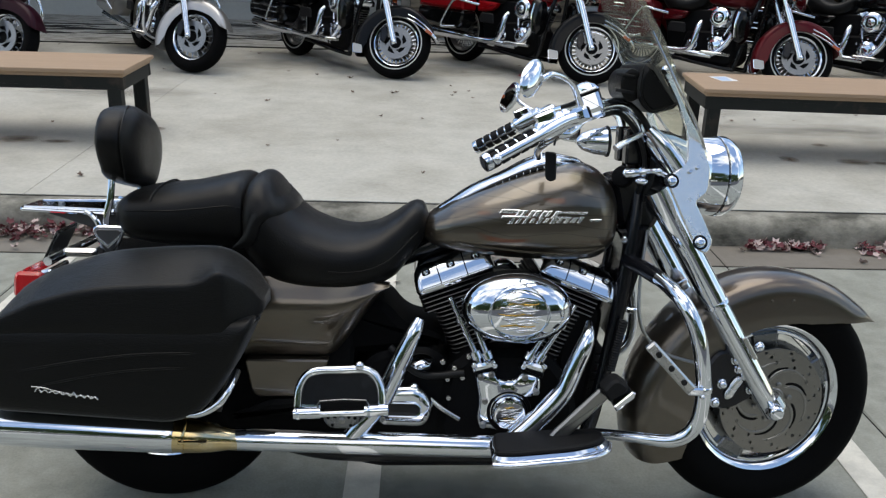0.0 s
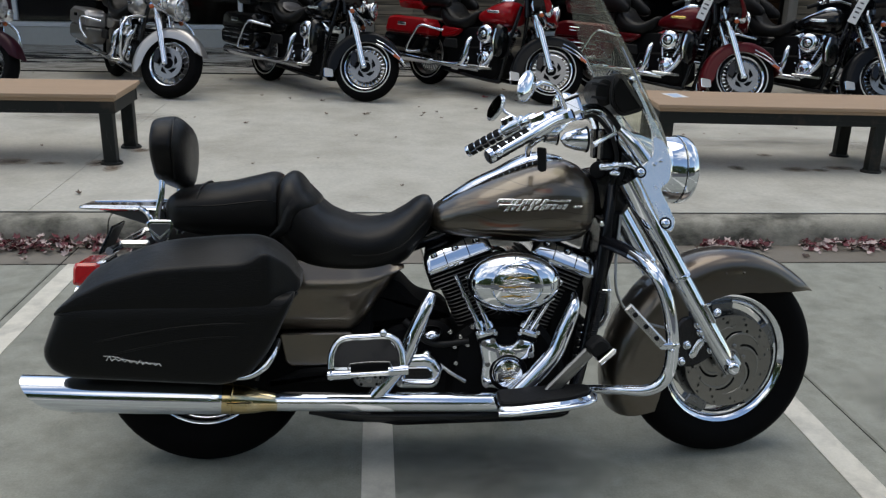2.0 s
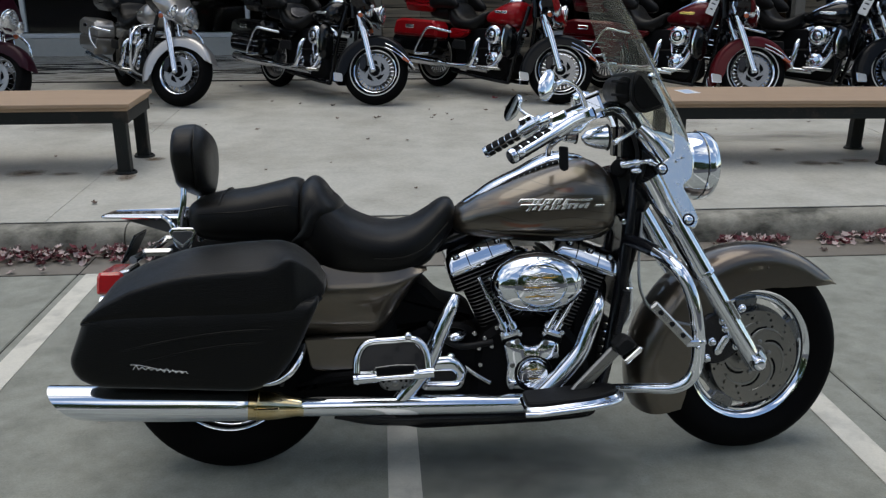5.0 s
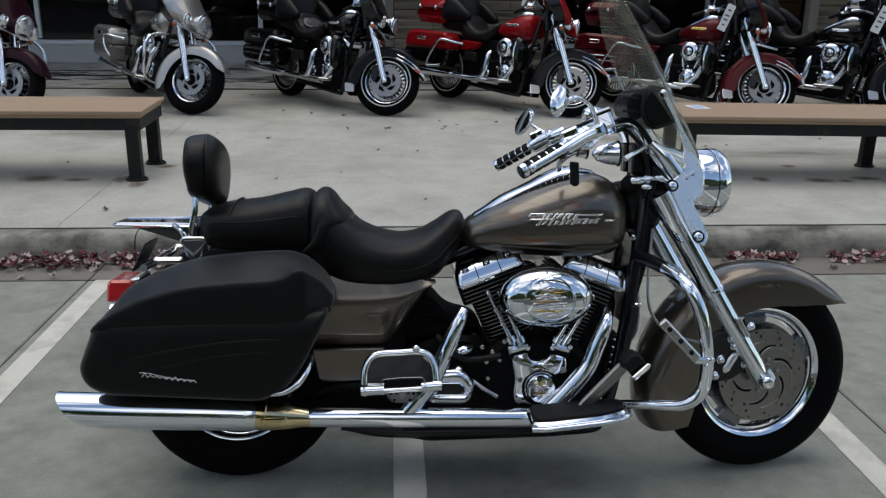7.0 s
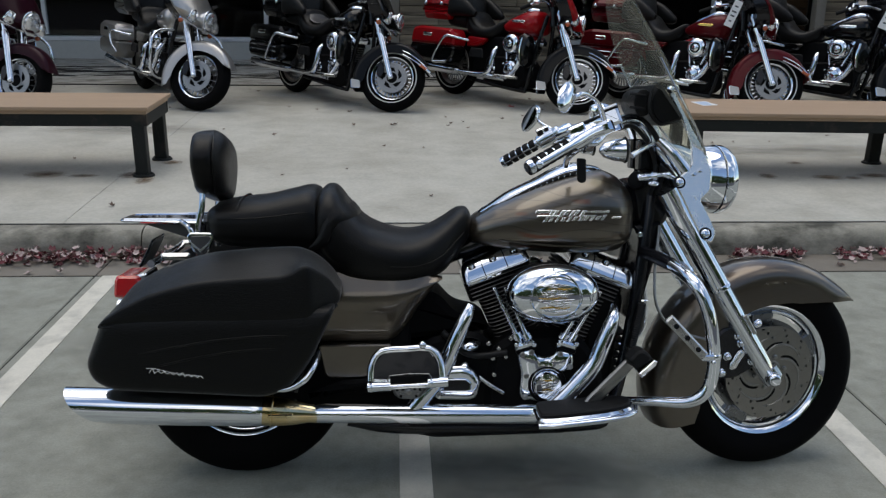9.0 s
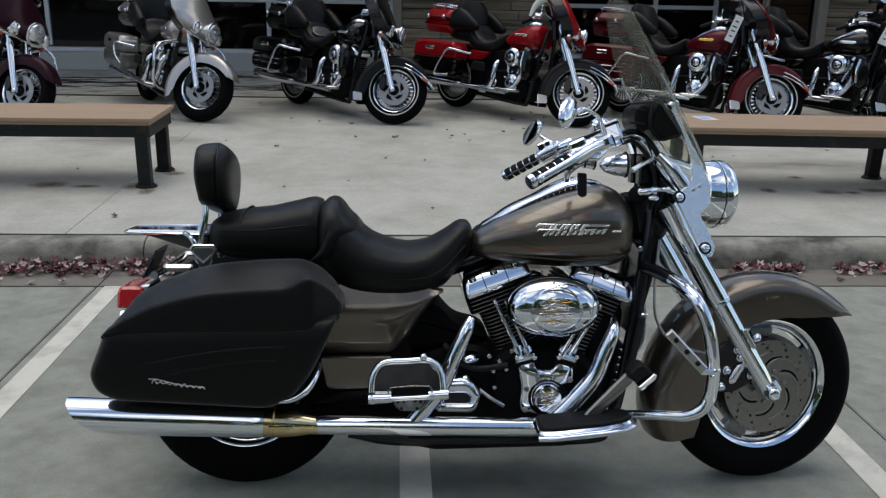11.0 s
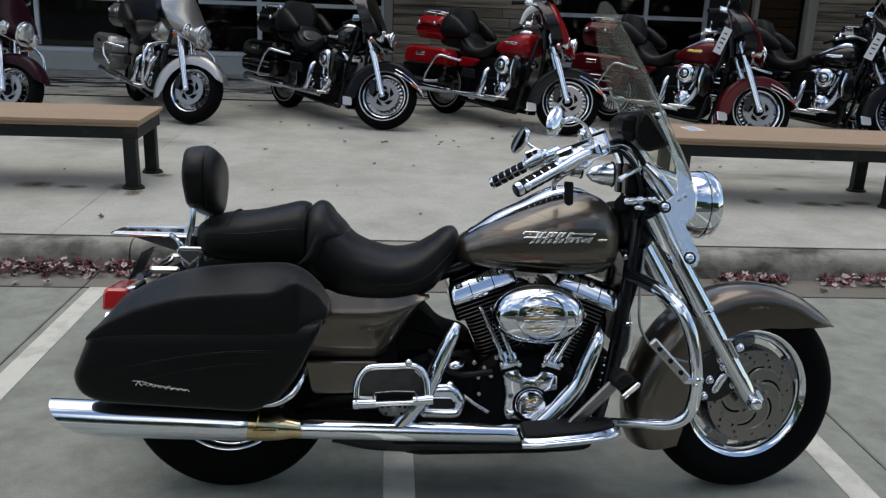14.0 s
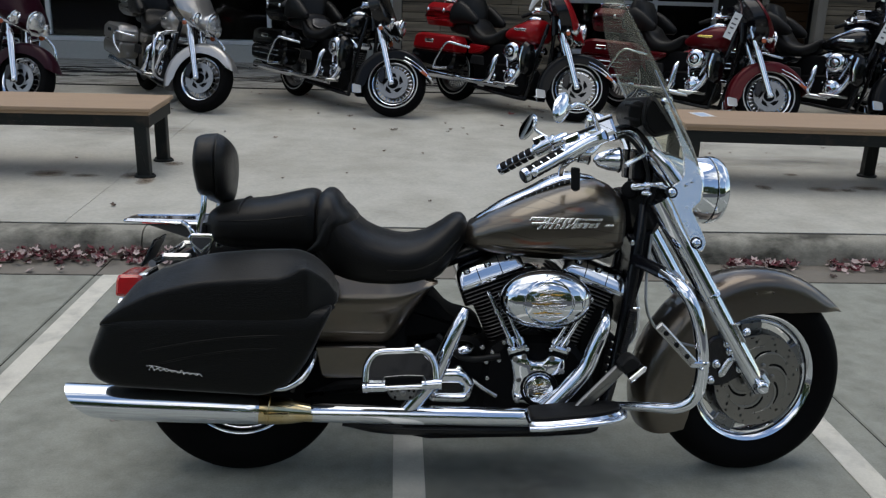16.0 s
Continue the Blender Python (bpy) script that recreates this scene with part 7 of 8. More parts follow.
        P("rider_board", fix(slab([(0.85, -0.25), (0.85, -0.375), (1.05, -0.375), (1.13, -0.30), (1.10, -0.25)], 0.265, 0.292, 0.006, 0.03, "xy")), CHROME_DULL, b, "footboard")
        P("passenger_board", fix(slab([(0.42, 0.43), (0.44, 0.52), (0.60, 0.52), (0.62, 0.43)], -0.26, -0.285, 0.006, 0.02)), SOFTRUBBER, b, "passenger footboard")
    tk = P("fuel_tank", body(TANK, 26, 2.35, 2.8, 26), paint, b, "painted fuel tank")
    P("tank_badge", slab([(0.86, 0.822), (0.875, 0.834), (1.02, 0.838), (1.035, 0.826), (1.01, 0.812), (0.88, 0.81)], -0.163, -0.172, 0.003, 0.006), SILVERTRIM if paint is not MAROON else GOLDTRIM, tk, "plain metal badge")
    P("dash_console", body([(r[0], r[1], r[2] + 0.01, r[3]) for r in DASH], 16, 2.6, None, 20), CHROME, b, "chrome dash console")
    P("rider_seat", body(RIDER, 30, 2.7, 3.4, 26), LEATHER, b, "black rider seat")
    P("pillion_seat", body(PILLION, 18, 3.0, 3.2, 24), LEATHER, b, "black passenger seat")
    if driver_pad:
        P("seat_inset", body([(0.33, 0.80, 0.852, 0.10), (0.40, 0.77, 0.805, 0.14), (0.50, 0.75, 0.772, 0.13), (0.57, 0.76, 0.782, 0.09)], 12, 2.4), DARKALLOY, b)
    P("frame", join(tube([(1.215, -0.055, 0.90), (1.165, -0.11, 0.56), (1.10, -0.12, 0.20), (1.02, -0.12, 0.15), (0.32, -0.12, 0.20)], 0.02, 10), tube([(1.215, 0.055, 0.90), (1.165, 0.11, 0.56), (1.10, 0.12, 0.20), (1.02, 0.12, 0.15), (0.32, 0.12, 0.20)], 0.02, 10), tube([(1.235, 0, 0.985), (1.265, 0, 0.80)], 0.038, 12)), FRAMEBLACK, b, "black frame")
    P("inner_mass", slab([(0.25, 0.64), (0.76, 0.66), (0.80, 0.58), (0.74, 0.30), (0.36, 0.28)], -0.11, 0.11, 0.01, 0.02), ENGINEBLACK, b)
    P("rear_fender", fender(REAR, [(8, 0.372, 0.345), (60, 0.372, 0.25), (120, 0.372, 0.25), (163, 0.372, 0.30), (175, 0.372, 0.34)], 0.10), lower_paint, b, "painted rear fender")
    P("tail_lamp", block(-0.375, 0, 0.56, 0.05, 0.15, 0.07, 0.01), RED_LENS, b, "red tail lamp")
    if trunk:
        tr = P("trunk", slab([(-0.372, 0.850), (-0.340, 0.780), (0.030, 0.780), (0.055, 0.830), (0.055, 0.912), (-0.388, 0.912)], -0.252, 0.252, 0.050, 0.055), lower_paint if paint is not REDPAINT else REDPAINT, b, "painted touring trunk")
        P("trunk_lid", slab([(-0.390, 0.885), (0.055, 0.885), (0.045, 0.975), (0.000, 1.022), (-0.310, 1.022), (-0.372, 0.985)], -0.256, 0.256, 0.055, 0.06), paint, tr, "painted trunk lid")
        for s in (-1, 1):
            for lx in (-0.305, -0.070):
                P("trunk_latch", ball((lx, s * 0.254, 0.940), 0.020, 0.014, 0.024, 12, 8), CHROME, tr, "domed chrome latch")
        for y in (-0.16, 0.0, 0.16):
            P("trunk_latch", block(-0.385, y, 0.935, 0.016, 0.05, 0.05, 0.006), CHROME, tr, "chrome latch")
        for s in (-1, 1):
            P("side_pad", loft([oval(x, s * 0.215, z, w, h, 2.6, 18) for x, z, w, h in ((0.03, 0.91, 0.040, 0.08), (0.07, 0.925, 0.050, 0.110), (0.15, 0.935, 0.052, 0.115), (0.24, 0.920, 0.050, 0.095), (0.32, 0.892, 0.046, 0.070), (0.38, 0.872, 0.038, 0.046), (0.41, 0.864, 0.020, 0.022))]), LEATHER, tr, "black padded armrest")
        P("luggage_rails", join(*[tube([(-0.32, y, 1.034), (-0.30, y, 1.070), (-0.18, y, 1.075), (-0.05, y, 1.070), (-0.03, y, 1.036)], 0.008, 8) for y in (-0.16, 0.0, 0.16)] + [tube([(-0.31, -0.18, 1.063), (-0.31, 0.18, 1.063)], 0.007, 8), tube([(-0.06, -0.18, 1.067), (-0.06, 0.18, 1.067)], 0.007, 8)]), CHROME, tr, "chrome luggage rails")
        P("passenger_backrest", loft([[(0.115 + (z - 0.95) * -0.12 + t * math.cos(q), w * math.copysign(abs(math.sin(q)) ** 0.7, math.sin(q)), z) for q in [2 * math.pi * j / 24 for j in range(24)]] for z, w, t in ((0.84, 0.17, 0.07), (0.88, 0.215, 0.115), (0.96, 0.225, 0.110), (1.06, 0.210, 0.090), (1.125, 0.17, 0.06), (1.14, 0.10, 0.02))]), LEATHER, tr, "black padded backrest")
    # fairing, lamps, screen
    if batwing:
        wing = [(0.770, 0.08), (0.788, 0.14), (0.815, 0.26), (0.86, 0.35), (0.93, 0.395), (1.00, 0.385), (1.07, 0.345), (1.135, 0.29), (1.18, 0.235), (1.195, 0.20)]

        def sheet(back, shrink):
            out = []
            for z, w in wing:
                xf = 1.50 - (z - 0.90) * 0.66 - back
                out.append([(xf - (0.06 if flap else 0.13) * u * u - 0.03 * abs(u) ** 6, u * w * shrink, z) for u in [-1 + 2 * j / 22 for j in range(23)]])
            return out

        fr = P("fairing", moved(loft([p + list(reversed(q)) for p, q in zip(sheet(0.0, 1.0), sheet(0.022, 0.985))]), M), paint, b, "painted batwing fairing")
        P("inner_fairing", moved(loft([p + [(q[0] - 0.10 - 0.05 * (1 - abs(q[1]) / 0.4), q[1] * 0.9, q[2]) for q in reversed(p)] for p in sheet(0.024, 0.955)[1:-1]]), M), FRAMEBLACK, fr, "black inner fairing")
        scr = []
        for i in range(9):
            v = i / 8
            z = 1.165 + 0.20 * v
            w = 0.25 * math.sqrt(max(0.02, 1 - (v * 0.96) ** 2.4)) + 0.01
            scr.append([(1.50 - (z - 0.90) * 0.66 - 0.010 - 0.07 * (u * w / 0.24) ** 2, u * w, z) for u in [-1 + 2 * j / 12 for j in range(13)]])
        wsh = P("windscreen", moved(loft([a + [(p[0] - 0.004, p[1], p[2]) for p in reversed(a)] for a in scr]), M), SMOKEGLASS, fr, "smoked windscreen")
        wsh.visible_shadow = False
    hl = P("headlamp", moved(lathe([(0.06, -0.09), (0.085, -0.05), (0.100, -0.010), (0.110, 0.004), (0.110, 0.014), (0.098, 0.022)], (1.530, 0, 0.856), (1, 0, -0.03), 32), M), CHROME, b, "round chrome headlamp")
    P("lens", moved(lathe([(0.097, 0.014), (0.085, 0.034), (0.05, 0.045), (0.001, 0.048)], (1.530, 0, 0.856), (1, 0, -0.03), 28), M), WHITE_LENS, hl, "clear lens")
    lb = P("lamp_bar", moved(tube([(1.40, -0.27, 0.785), (1.44, -0.14, 0.775), (1.46, 0, 0.77), (1.44, 0.14, 0.775), (1.40, 0.27, 0.785)], 0.014, 10), M), CHROME, b, "chrome lamp bar")
    for s in (-1, 1):
        pl = P("passing_lamp", moved(lathe([(0.012, -0.075), (0.045, -0.05), (0.060, -0.01), (0.062, 0.006), (0.054, 0.012)], (1.485, s * 0.195, 0.838), (1, 0, 0), 24), M), CHROME, lb, "chrome passing lamp")
        P("lens", moved(lathe([(0.054, 0.008), (0.04, 0.022), (0.001, 0.028)], (1.485, s * 0.195, 0.838), (1, 0, 0), 20), M), WHITE_LENS, lb)
        P("front_signal", moved(ball((1.41, s * 0.262, 0.764), 0.024, 0.022, 0.022, 16, 10), M), AMBER_LENS, lb, "amber turn signal")
        gr = [(1.20, s * 0.06, 1.02), (1.13, s * 0.22, 1.10), (1.02, s * 0.33, 1.10), (0.90, s * 0.40, 1.05)]
        hb = P("handlebar", moved(tube(gr, [0.013, 0.013, 0.014, 0.018], 10), M), CHROME, b, "chrome handlebar")
        P("grip", moved(tube([(0.985, s * 0.352, 1.086), (0.885, s * 0.408, 1.042)], 0.020, 10), M), SOFTRUBBER, hb, "black grip")
        P("lever_bracket", moved(block(1.03, s * 0.315, 1.115, 0.07, 0.06, 0.05, 0.012), M), CHROME, hb)
        mi = P("mirror", moved(ball((1.055, s * 0.40, 1.215), 0.014, 0.075, 0.045, 18, 10), M), CHROME, hb, "chrome mirror")
        P("mirror_stem", moved(tube([(1.05, s * 0.33, 1.12), (1.06, s * 0.36, 1.17), (1.055, s * 0.39, 1.20)], 0.007, 8), M), CHROME, mi)
    if tag is not None:
        tg = P("price_tag", moved(block(0, 0, 0, 0.085, 0.004, 0.25, 0.001), Matrix.Translation((tag, -0.30, 0.935)) @ Matrix.Rotation(radians(18), 4, "Y")), WHITEPAPER, b, "white paper tag hung on the bar")
        for k, (w, dz) in enumerate(((0.05, 0.07), (0.07, 0.02), (0.06, -0.02), (0.04, -0.07))):
            P("print_bar", moved(block(0, -0.0025, dz, w * 0.7, 0.002, 0.014, 0.0005), Matrix.Translation((tag, -0.30, 0.935)) @ Matrix.Rotation(radians(18), 4, "Y")), INK, tg)
    return b


def parked(fx, fy, heading, steer_by, lean=7.0):
    """A pose on the walk by the front contact point, the heading and the turn of the bars."""
    a = radians(heading)
    f = turned(steer_by) @ Vector(FRONT)
    x, y = fx - (f.x * math.cos(a) - f.y * math.sin(a)), fy - (f.x * math.sin(a) + f.y * math.cos(a))
    return on_walk(x, y) @ pose(0, 0, 0, 0, 0, heading) @ pose(0, 0, 0, -lean, 0, 0)


LOCK = 40.0
tourer(parked(-1.80, 8.41, -58, LOCK), "silver touring motorcycle with grey saddlebags and wide fairing", PORCELAIN, PORCELAIN, SILVERGREY, LOCK, False, True, True, False, False, None, False, rails=False)
tourer(parked(0.05, 8.37, -50, LOCK), "black touring motorcycle with chrome rails and smoked screen", BLACKPAINT, CHARCOAL, BLACKPAINT, LOCK, driver_pad=True)
red_bike = tourer(parked(1.84, 8.32, -48, LOCK), "bright red and black touring motorcycle with trunk", REDPAINT, CHARCOAL, BLACKPAINT, LOCK, rails=False)
tourer(parked(3.65, 8.07, -47, LOCK), "dark red touring motorcycle with a paper tag on the bar", MAROON, MAROON, MAROON, LOCK, tag=1.28)
tourer(parked(5.06, 8.03, -46, LOCK), "black touring motorcycle with a paper tag on the bar", BLACKPAINT, CHARCOAL, BLACKPAINT, LOCK, tag=1.34)
tourer(parked(6.45, 8.05, -46, LOCK), "navy touring motorcycle at the end of the row", NAVY, NAVY, NAVY, LOCK)
tourer(parked(-3.33, 8.03, -58, LOCK), "plum touring motorcycle with a wide fairing", PLUM, PLUM, PLUM, LOCK, False, True, True, False, False, None, False, rails=False)

# pale wrapping left on the clutch lever of the red bike
at_bar = red_bike.matrix_basis.inverted()
wrap = [tuple(at_bar @ Vector(p)) for p in ((1.624, 8.50, 1.492), (1.527, 8.50, 1.468), (1.440, 8.50, 1.405), (1.385, 8.50, 1.300))]
part("lever_wrap", tube(wrap, [0.030, 0.040, 0.030, 0.012], 10, 6, 0.6), WHITEPAPER, red_bike, "pale plastic wrap on the lever")

# ---- fallen leaves ----


def leaf_shape(size, rnd, curl):
    """A lobed leaf, slightly cupped, as a thin fan."""
    vs, n = [(0, 0, 0)], 10
    for j in range(n):
        q = 2 * math.pi * j / n
        r = size * (1.0 if j % 2 == 0 else 0.62) * rnd.uniform(0.75, 1.1)
        vs.append((r * math.cos(q), r * math.sin(q), curl * r * r / size + rnd.uniform(-0.1, 0.1) * size))
    return vs, [(0, 1 + j, 1 + (j + 1) % n) for j in range(n)]


rnd = random.Random(11)


def drift(name, spots, count, mat, label):
    gs = []
    for _ in range(count):
        x0, x1, y0, y1, pile = rnd.choice(spots)
        t = rnd.random()
        x, y = x0 + (x1 - x0) * t, y1 - (y1 - y0) * rnd.random() ** 1.6
        m = Matrix.Translation((x, y, 0.006 + rnd.random() ** 2 * pile)) @ Euler((rnd.uniform(-0.7, 0.7), rnd.uniform(-0.7, 0.7), rnd.uniform(0, 6.3))).to_matrix().to_4x4()
        gs.append(moved(leaf_shape(rnd.uniform(0.012, 0.030), rnd, rnd.uniform(0.2, 0.8)), m))
    solid(name, join(*gs), mat, label, "leaves", kind="stuff", sharp=180)


spots = [(-3.6, -2.6, 4.36, 4.50, 0.03), (-2.7, -1.9, 4.34, 4.50, 0.05), (-2.0, -1.0, 4.34, 4.50, 0.05), (-1.9, -1.1, 4.38, 4.50, 0.06), (-1.1, -0.3, 4.40, 4.50, 0.03), (2.02, 2.42, 4.43, 4.50, 0.03), (2.6, 3.3, 4.38, 4.50, 0.04)]
drift("leaf_drift", spots, 560, LEAFPALE, "pale curled leaves drifted along the gutter")
drift("red_leaf_drift", spots, 620, LEAFRED, "dark red dry leaves drifted along the gutter")
drift("lot_leaf", [(-2.6, 3.4, 1.0, 4.1, 0.001)], 14, LEAFPALE, "odd pale leaf scraps on the parking bay")
drift("gutter_leaf", [(-3.4, 3.6, 4.22, 4.46, 0.004)], 60, LEAFPALE, "odd pale leaves lying on the gutter strip")

leaf_meshes = [mesh_of("fallen_leaf", leaf_shape(0.030, rnd, 0.5), LEAFBROWN, 180) for _ in range(5)]
places = [(-3.08, 7.56), (-2.25, 6.27), (-1.60, 5.01), (-1.38, 7.40), (-0.92, 7.18), (-0.27, 7.62), (0.07, 7.63), (0.10, 7.66), (0.01, 6.72), (0.32, 6.67), (-0.68, 5.77), (0.57, 7.59), (0.60, 7.70), (0.72, 7.79), (0.74, 7.50), (1.10, 7.95), (0.57, 8.02), (0.60, 8.75), (2.72, 6.86), (2.92, 6.92), (3.23, 6.92), (3.85, 7.18), (-0.66, 8.40), (-0.95, 8.55)]
while len(places) < 54:
    x, y = rnd.uniform(-3.6, 4.8), rnd.uniform(5.2, 9.9)
    if y > 8.2 or rnd.random() < 0.12:
        places.append((x, y))
for i, (x, y) in enumerate(places):
    ob = new("fallen_leaf", leaf_meshes[i % 5])
    ob.matrix_basis = on_walk(x, y, rnd.uniform(0, 360), 0.004)
    size = rnd.uniform(0.5, 1.1)
    ob.scale = (size, size * rnd.uniform(0.45, 0.8), size)
    tagged(ob, "dry brown leaf lying on the concrete walk", "leaf", "leaves on the walk")

solid("fallen_leaf", leaf_shape(0.045, rnd, 0.4), material("bright_red_leaf", (0.30, 0.02, 0.03), 0.7, vary=0.2, scale=20), "bright red leaf lying on the concrete walk", "leaf", "leaves on the walk", at=on_walk(1.27, 8.62, 40, 0.004), sharp=180)

# ---- papers and stains ----
sheet = thing("paper_sheet", "white and blue printed sheet lying on the bench", "paper", on_walk(2.33, 6.06, 12.0, 0.4602))
part("sheet", slab([(-0.058, -0.085), (0.064, -0.085), (0.064, 0.085), (-0.058, 0.085)], 0.0, 0.0015, 0.0005, plane="xy"), WHITEPAPER, sheet)
part("printed_panel", slab([(-0.048, -0.066), (0.020, -0.072), (0.052, 0.060), (-0.036, 0.066)], 0.0015, 0.0022, 0.0003, plane="xy"), BLUEPAPER, sheet, "blue printed panel")


def stain_material(name, colour, strength):
    """A soft-edged, broken stain that lets the concrete show through."""
    m = bpy.data.materials.new(name)
    m.use_nodes = True
    n, l = m.node_tree.nodes, m.node_tree.links
    b = n["Principled BSDF"]
    b.inputs["Base Color"].default_value, b.inputs["Roughness"].default_value = (*colour, 1), 0.9
    co, gr, nz, mul, rp = n.new("ShaderNodeTexCoord"), n.new("ShaderNodeTexGradient"), n.new("ShaderNodeTexNoise"), n.new("ShaderNodeMath"), n.new("ShaderNodeValToRGB")
    gr.gradient_type = "SPHERICAL"
    mp = n.new("ShaderNodeMapping")
    l.new(co.outputs["Object"], mp.inputs["Vector"]), l.new(mp.outputs[0], gr.inputs["Vector"])
    nz.inputs["Scale"].default_value, nz.inputs["Detail"].default_value = 3.6, 8.0
    info = n.new("ShaderNodeObjectInfo")
    l.new(co.outputs["Object"], nz.inputs["Vector"])
    nz.noise_dimensions = "4D"
    sc = n.new("ShaderNodeMath")
    sc.operation = "MULTIPLY"
    sc.inputs[1].default_value = 40.0
    l.new(info.outputs["Random"], sc.inputs[0]), l.new(sc.outputs[0], nz.inputs["W"])
    mul.operation = "MULTIPLY"
    l.new(gr.outputs["Fac"], mul.inputs[0]), l.new(nz.outputs["Fac"], mul.inputs[1])
    rp.color_ramp.elements[0].position, rp.color_ramp.elements[1].position = 0.06, 0.60
    rp.color_ramp.elements[1].color = (strength, strength, strength, 1)
    l.new(mul.outputs[0], rp.inputs[0]), l.new(rp.outputs[0], b.inputs["Alpha"])
    return m


RUSTSTAIN, DARKPATCH = stain_material("rust_bleed", (0.20, 0.112, 0.050), 0.52), stain_material("dark_patch", (0.16, 0.152, 0.134), 0.26)
MOULDSTAIN = stain_material("black_mould", (0.06, 0.056, 0.047), 0.6)
unit = mesh_of("stain", slab([(math.cos(q), math.sin(q)) for q in [2 * math.pi * j / 24 for j in range(24)]], 0.0, 0.001, 0.0003, plane="xy"), RUSTSTAIN)
unit_dark = mesh_of("stain", slab([(math.cos(q), math.sin(q)) for q in [2 * math.pi * j / 24 for j in range(24)]], 0.0, 0.001, 0.0003, plane="xy"), DARKPATCH)
for x, y, sx, sy, me in ((-2.28, 5.80, 0.30, 0.20, unit), (-2.02, 5.76, 0.22, 0.10, unit), (-1.71, 5.78, 0.16, 0.20, unit), (-1.58, 5.64, 0.12, 0.22, unit), (-1.52, 6.16, 0.16, 0.14, unit), (2.73, 5.75, 0.13, 0.16, unit), (3.15, 5.72, 0.24, 0.16, unit), (3.32, 5.70, 0.14, 0.10, unit), (3.50, 5.77, 0.26, 0.14, unit), (3.11, 6.16, 0.12, 0.10, unit), (2.38, 6.14, 0.16, 0.08, unit), (3.9, 5.75, 0.3, 0.2, unit),
                         # broad darker patches, four of them along the touring row
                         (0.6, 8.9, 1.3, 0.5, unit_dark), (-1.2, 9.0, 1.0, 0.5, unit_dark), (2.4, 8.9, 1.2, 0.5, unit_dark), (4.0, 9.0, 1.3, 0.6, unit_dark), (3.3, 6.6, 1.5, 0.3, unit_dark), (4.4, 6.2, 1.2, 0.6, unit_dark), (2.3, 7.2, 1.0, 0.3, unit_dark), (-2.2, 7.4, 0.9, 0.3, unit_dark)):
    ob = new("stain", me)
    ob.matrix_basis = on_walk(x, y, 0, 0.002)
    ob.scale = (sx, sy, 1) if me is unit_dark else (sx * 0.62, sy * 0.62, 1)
    tagged(ob, "rusty stain or darker patch on the concrete", "stain", "stains on the walk", "structure")

mould = mesh_of("stain", slab([(math.cos(q), math.sin(q)) for q in [2 * math.pi * j / 24 for j in range(24)]], 0.0, 0.001, 0.0003, plane="xy"), MOULDSTAIN)
for _ in range(22):
    ob = new("stain", mould)
    y = rnd.uniform(10.35, 12.1)
    ob.matrix_basis = on_walk(rnd.uniform(-4.6, 6.2), y, 0, 0.002)
    ob.scale = (rnd.uniform(0.25, 0.75), rnd.uniform(0.10, 0.30), 1)
    tagged(ob, "black mould stain on the rough apron", "stain", "stains on the apron", "structure")

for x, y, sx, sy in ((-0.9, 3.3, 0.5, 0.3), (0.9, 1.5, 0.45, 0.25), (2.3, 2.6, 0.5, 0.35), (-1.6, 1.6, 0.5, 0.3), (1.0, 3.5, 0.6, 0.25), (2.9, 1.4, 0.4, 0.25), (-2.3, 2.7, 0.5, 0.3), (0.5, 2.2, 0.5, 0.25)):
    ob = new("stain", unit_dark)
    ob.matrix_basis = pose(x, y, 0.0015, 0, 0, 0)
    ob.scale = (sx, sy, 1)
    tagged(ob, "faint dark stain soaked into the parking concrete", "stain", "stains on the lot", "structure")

# ---- trees across the road, behind the viewer ----


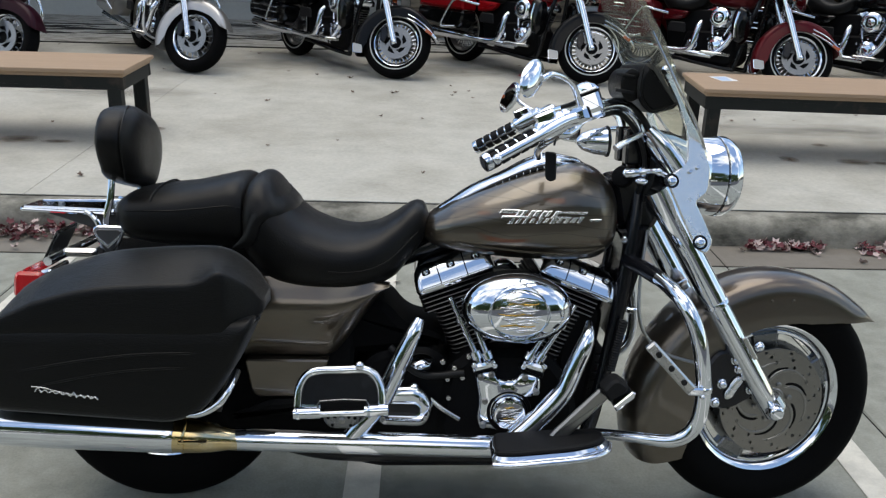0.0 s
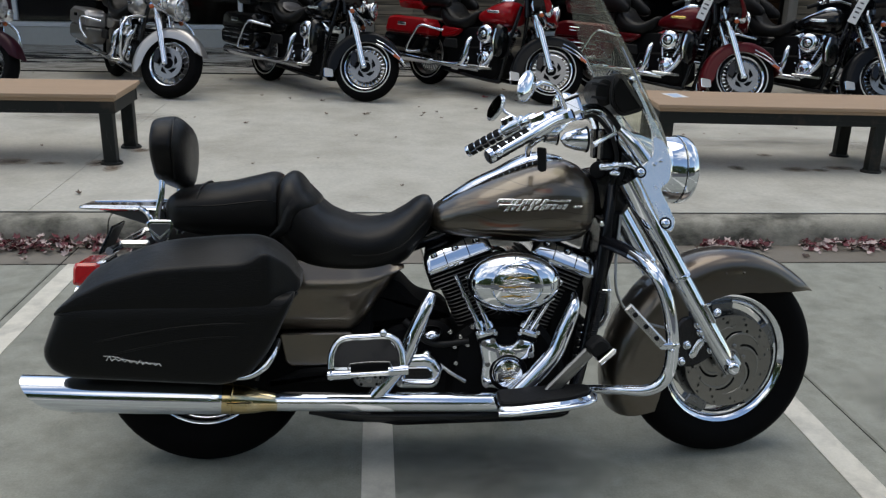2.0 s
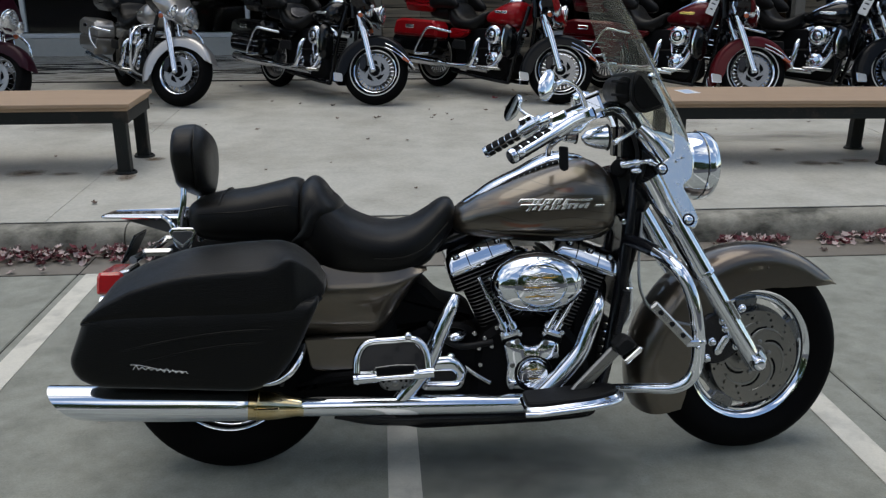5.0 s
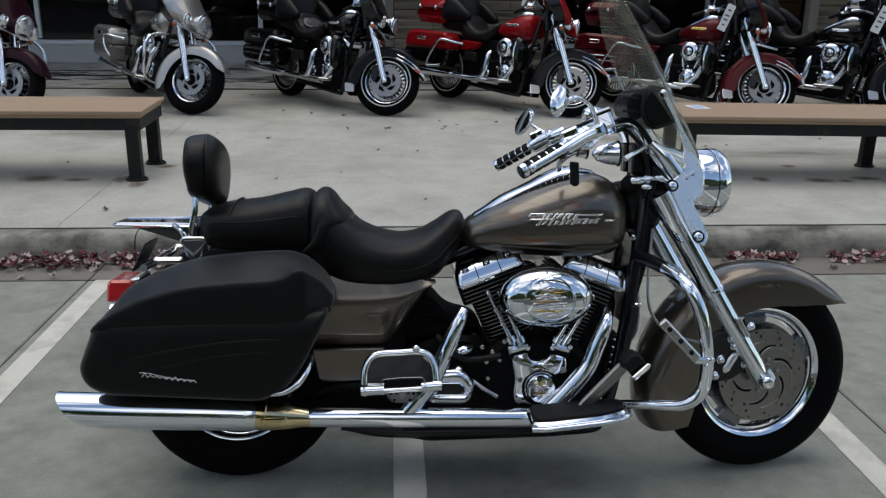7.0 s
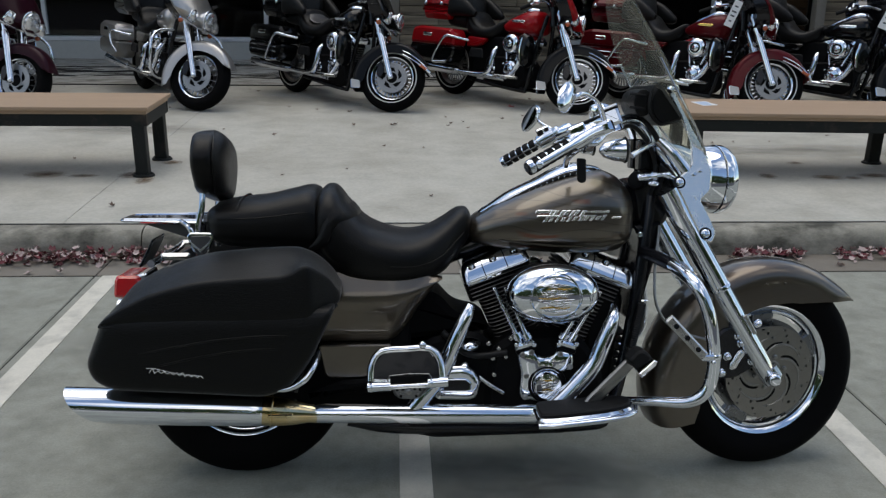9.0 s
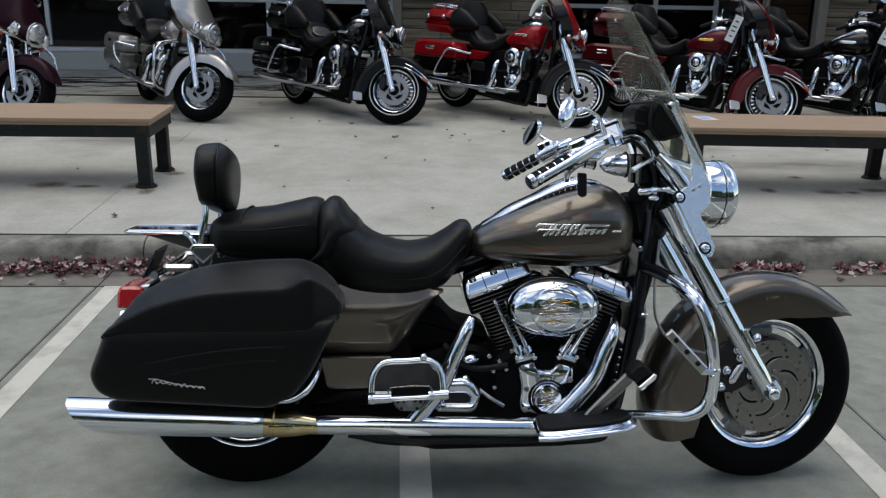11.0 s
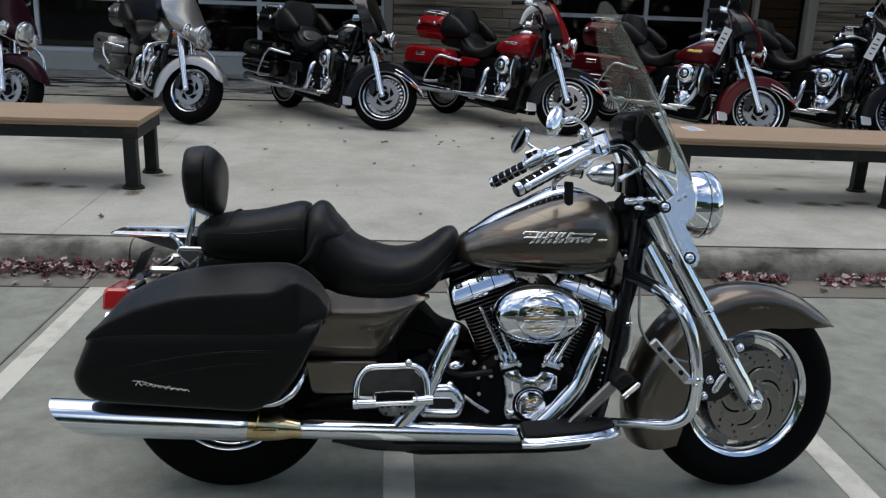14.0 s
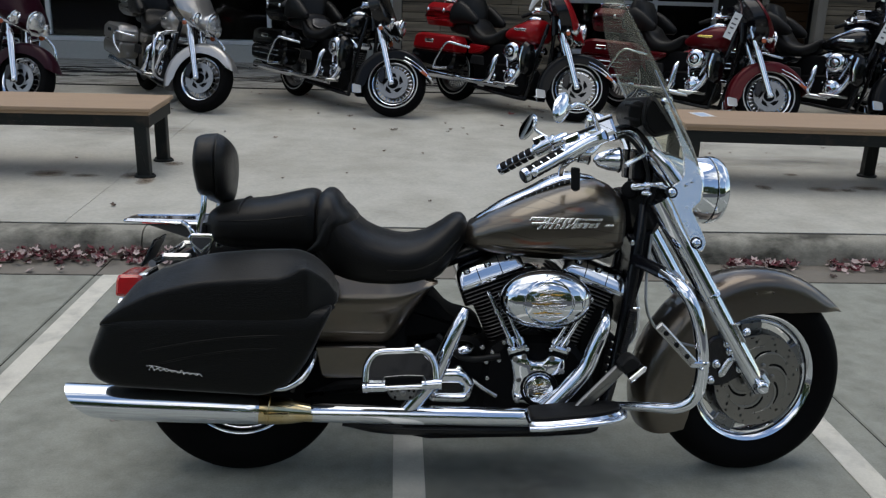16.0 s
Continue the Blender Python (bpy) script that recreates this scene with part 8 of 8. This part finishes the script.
def tree(x, y, height, spread_r, seed):
    r = random.Random(seed)
    t = thing("tree", "leafy green tree across the road", "tree", pose(x, y, GROUND_LOW, 0, 0, r.uniform(0, 360)), "roadside trees")
    limbs = [tube([(0, 0, 0), (r.uniform(-0.1, 0.1), 0, height * 0.3), (r.uniform(-0.3, 0.3), r.uniform(-0.3, 0.3), height * 0.75)], [0.22, 0.16, 0.06], 10)]
    tips = []
    for k in range(9):
        a, h0 = r.uniform(0, 6.3), height * r.uniform(0.10, 0.6)
        tip = (math.cos(a) * spread_r * r.uniform(0.5, 0.9), math.sin(a) * spread_r * r.uniform(0.5, 0.9), h0 + height * r.uniform(0.12, 0.32))
        limbs.append(tube([(0, 0, h0), (tip[0] * 0.4, tip[1] * 0.4, h0 + 0.5), tip], [0.09, 0.06, 0.02], 7))
        tips.append(tip)
    part("trunk", join(*limbs), BARK, t, "brown trunk and limbs")
    vs, fs = [], []
    for k in range(3200):
        c = r.choice(tips + [(0, 0, height * 0.8)] * 3)
        d = Vector((r.gauss(0, 1), r.gauss(0, 1), r.gauss(0, 0.8))) * spread_r * 0.28
        p = Vector(c) + d
        s = r.uniform(0.25, 0.55)
        e = Euler((r.uniform(0, 6.3), r.uniform(0, 6.3), r.uniform(0, 6.3))).to_matrix()
        i = len(vs)
        for q in ((-s, 0, 0), (0, -s * 0.5, 0.03), (s, 0, 0), (0, s * 0.5, 0.03)):
            vs.append(tuple(p + e @ Vector(q)))
        fs.append((i, i + 1, i + 2, i + 3))
    part("crown", (vs, fs), LEAFGREEN, t, "uneven green leaf crown", 180)
    return t


protos = [tree(-6.0, -36.0, 17.0, 5.0, 1), tree(2.5, -37.5, 14.0, 5.2, 2), tree(9.0, -36.0, 19.0, 5.4, 3)]
k = 0
for i in range(-9, 10):
    if i in (-1, 0, 1):
        continue
    src = protos[k % 3]
    k += 1
    copy_thing(src, pose(i * 6.2 + (k * 37 % 5) * 0.5, -36.5 - (k * 53 % 7) * 0.8, GROUND_LOW, 0, 0, k * 71 % 360))


# low wood closing the view under and between the roadside trees
wr = random.Random(77)
wv, wf = [], []
for _ in range(9000):
    x = wr.uniform(-95, 95)
    top = 8.5 + 2.5 * math.sin(x * 0.21) + 1.6 * math.sin(x * 0.57 + 1.0)
    p = Vector((x, -44 + wr.gauss(0, 1.6), top * wr.random() ** 0.8))
    s = wr.uniform(0.5, 1.1)
    e = Euler((wr.uniform(0, 6.3), wr.uniform(0, 6.3), wr.uniform(0, 6.3))).to_matrix()
    i = len(wv)
    for q in ((-s, 0, 0), (0, -s * 0.6, 0.05), (s, 0, 0), (0, s * 0.6, 0.05)):
        wv.append(tuple(p + e @ Vector(q)))
    wf.append((i, i + 1, i + 2, i + 3))
solid("woods", (wv, wf), LEAFGREEN, "dense low green wood across the road", "woods", kind="stuff", sharp=180)
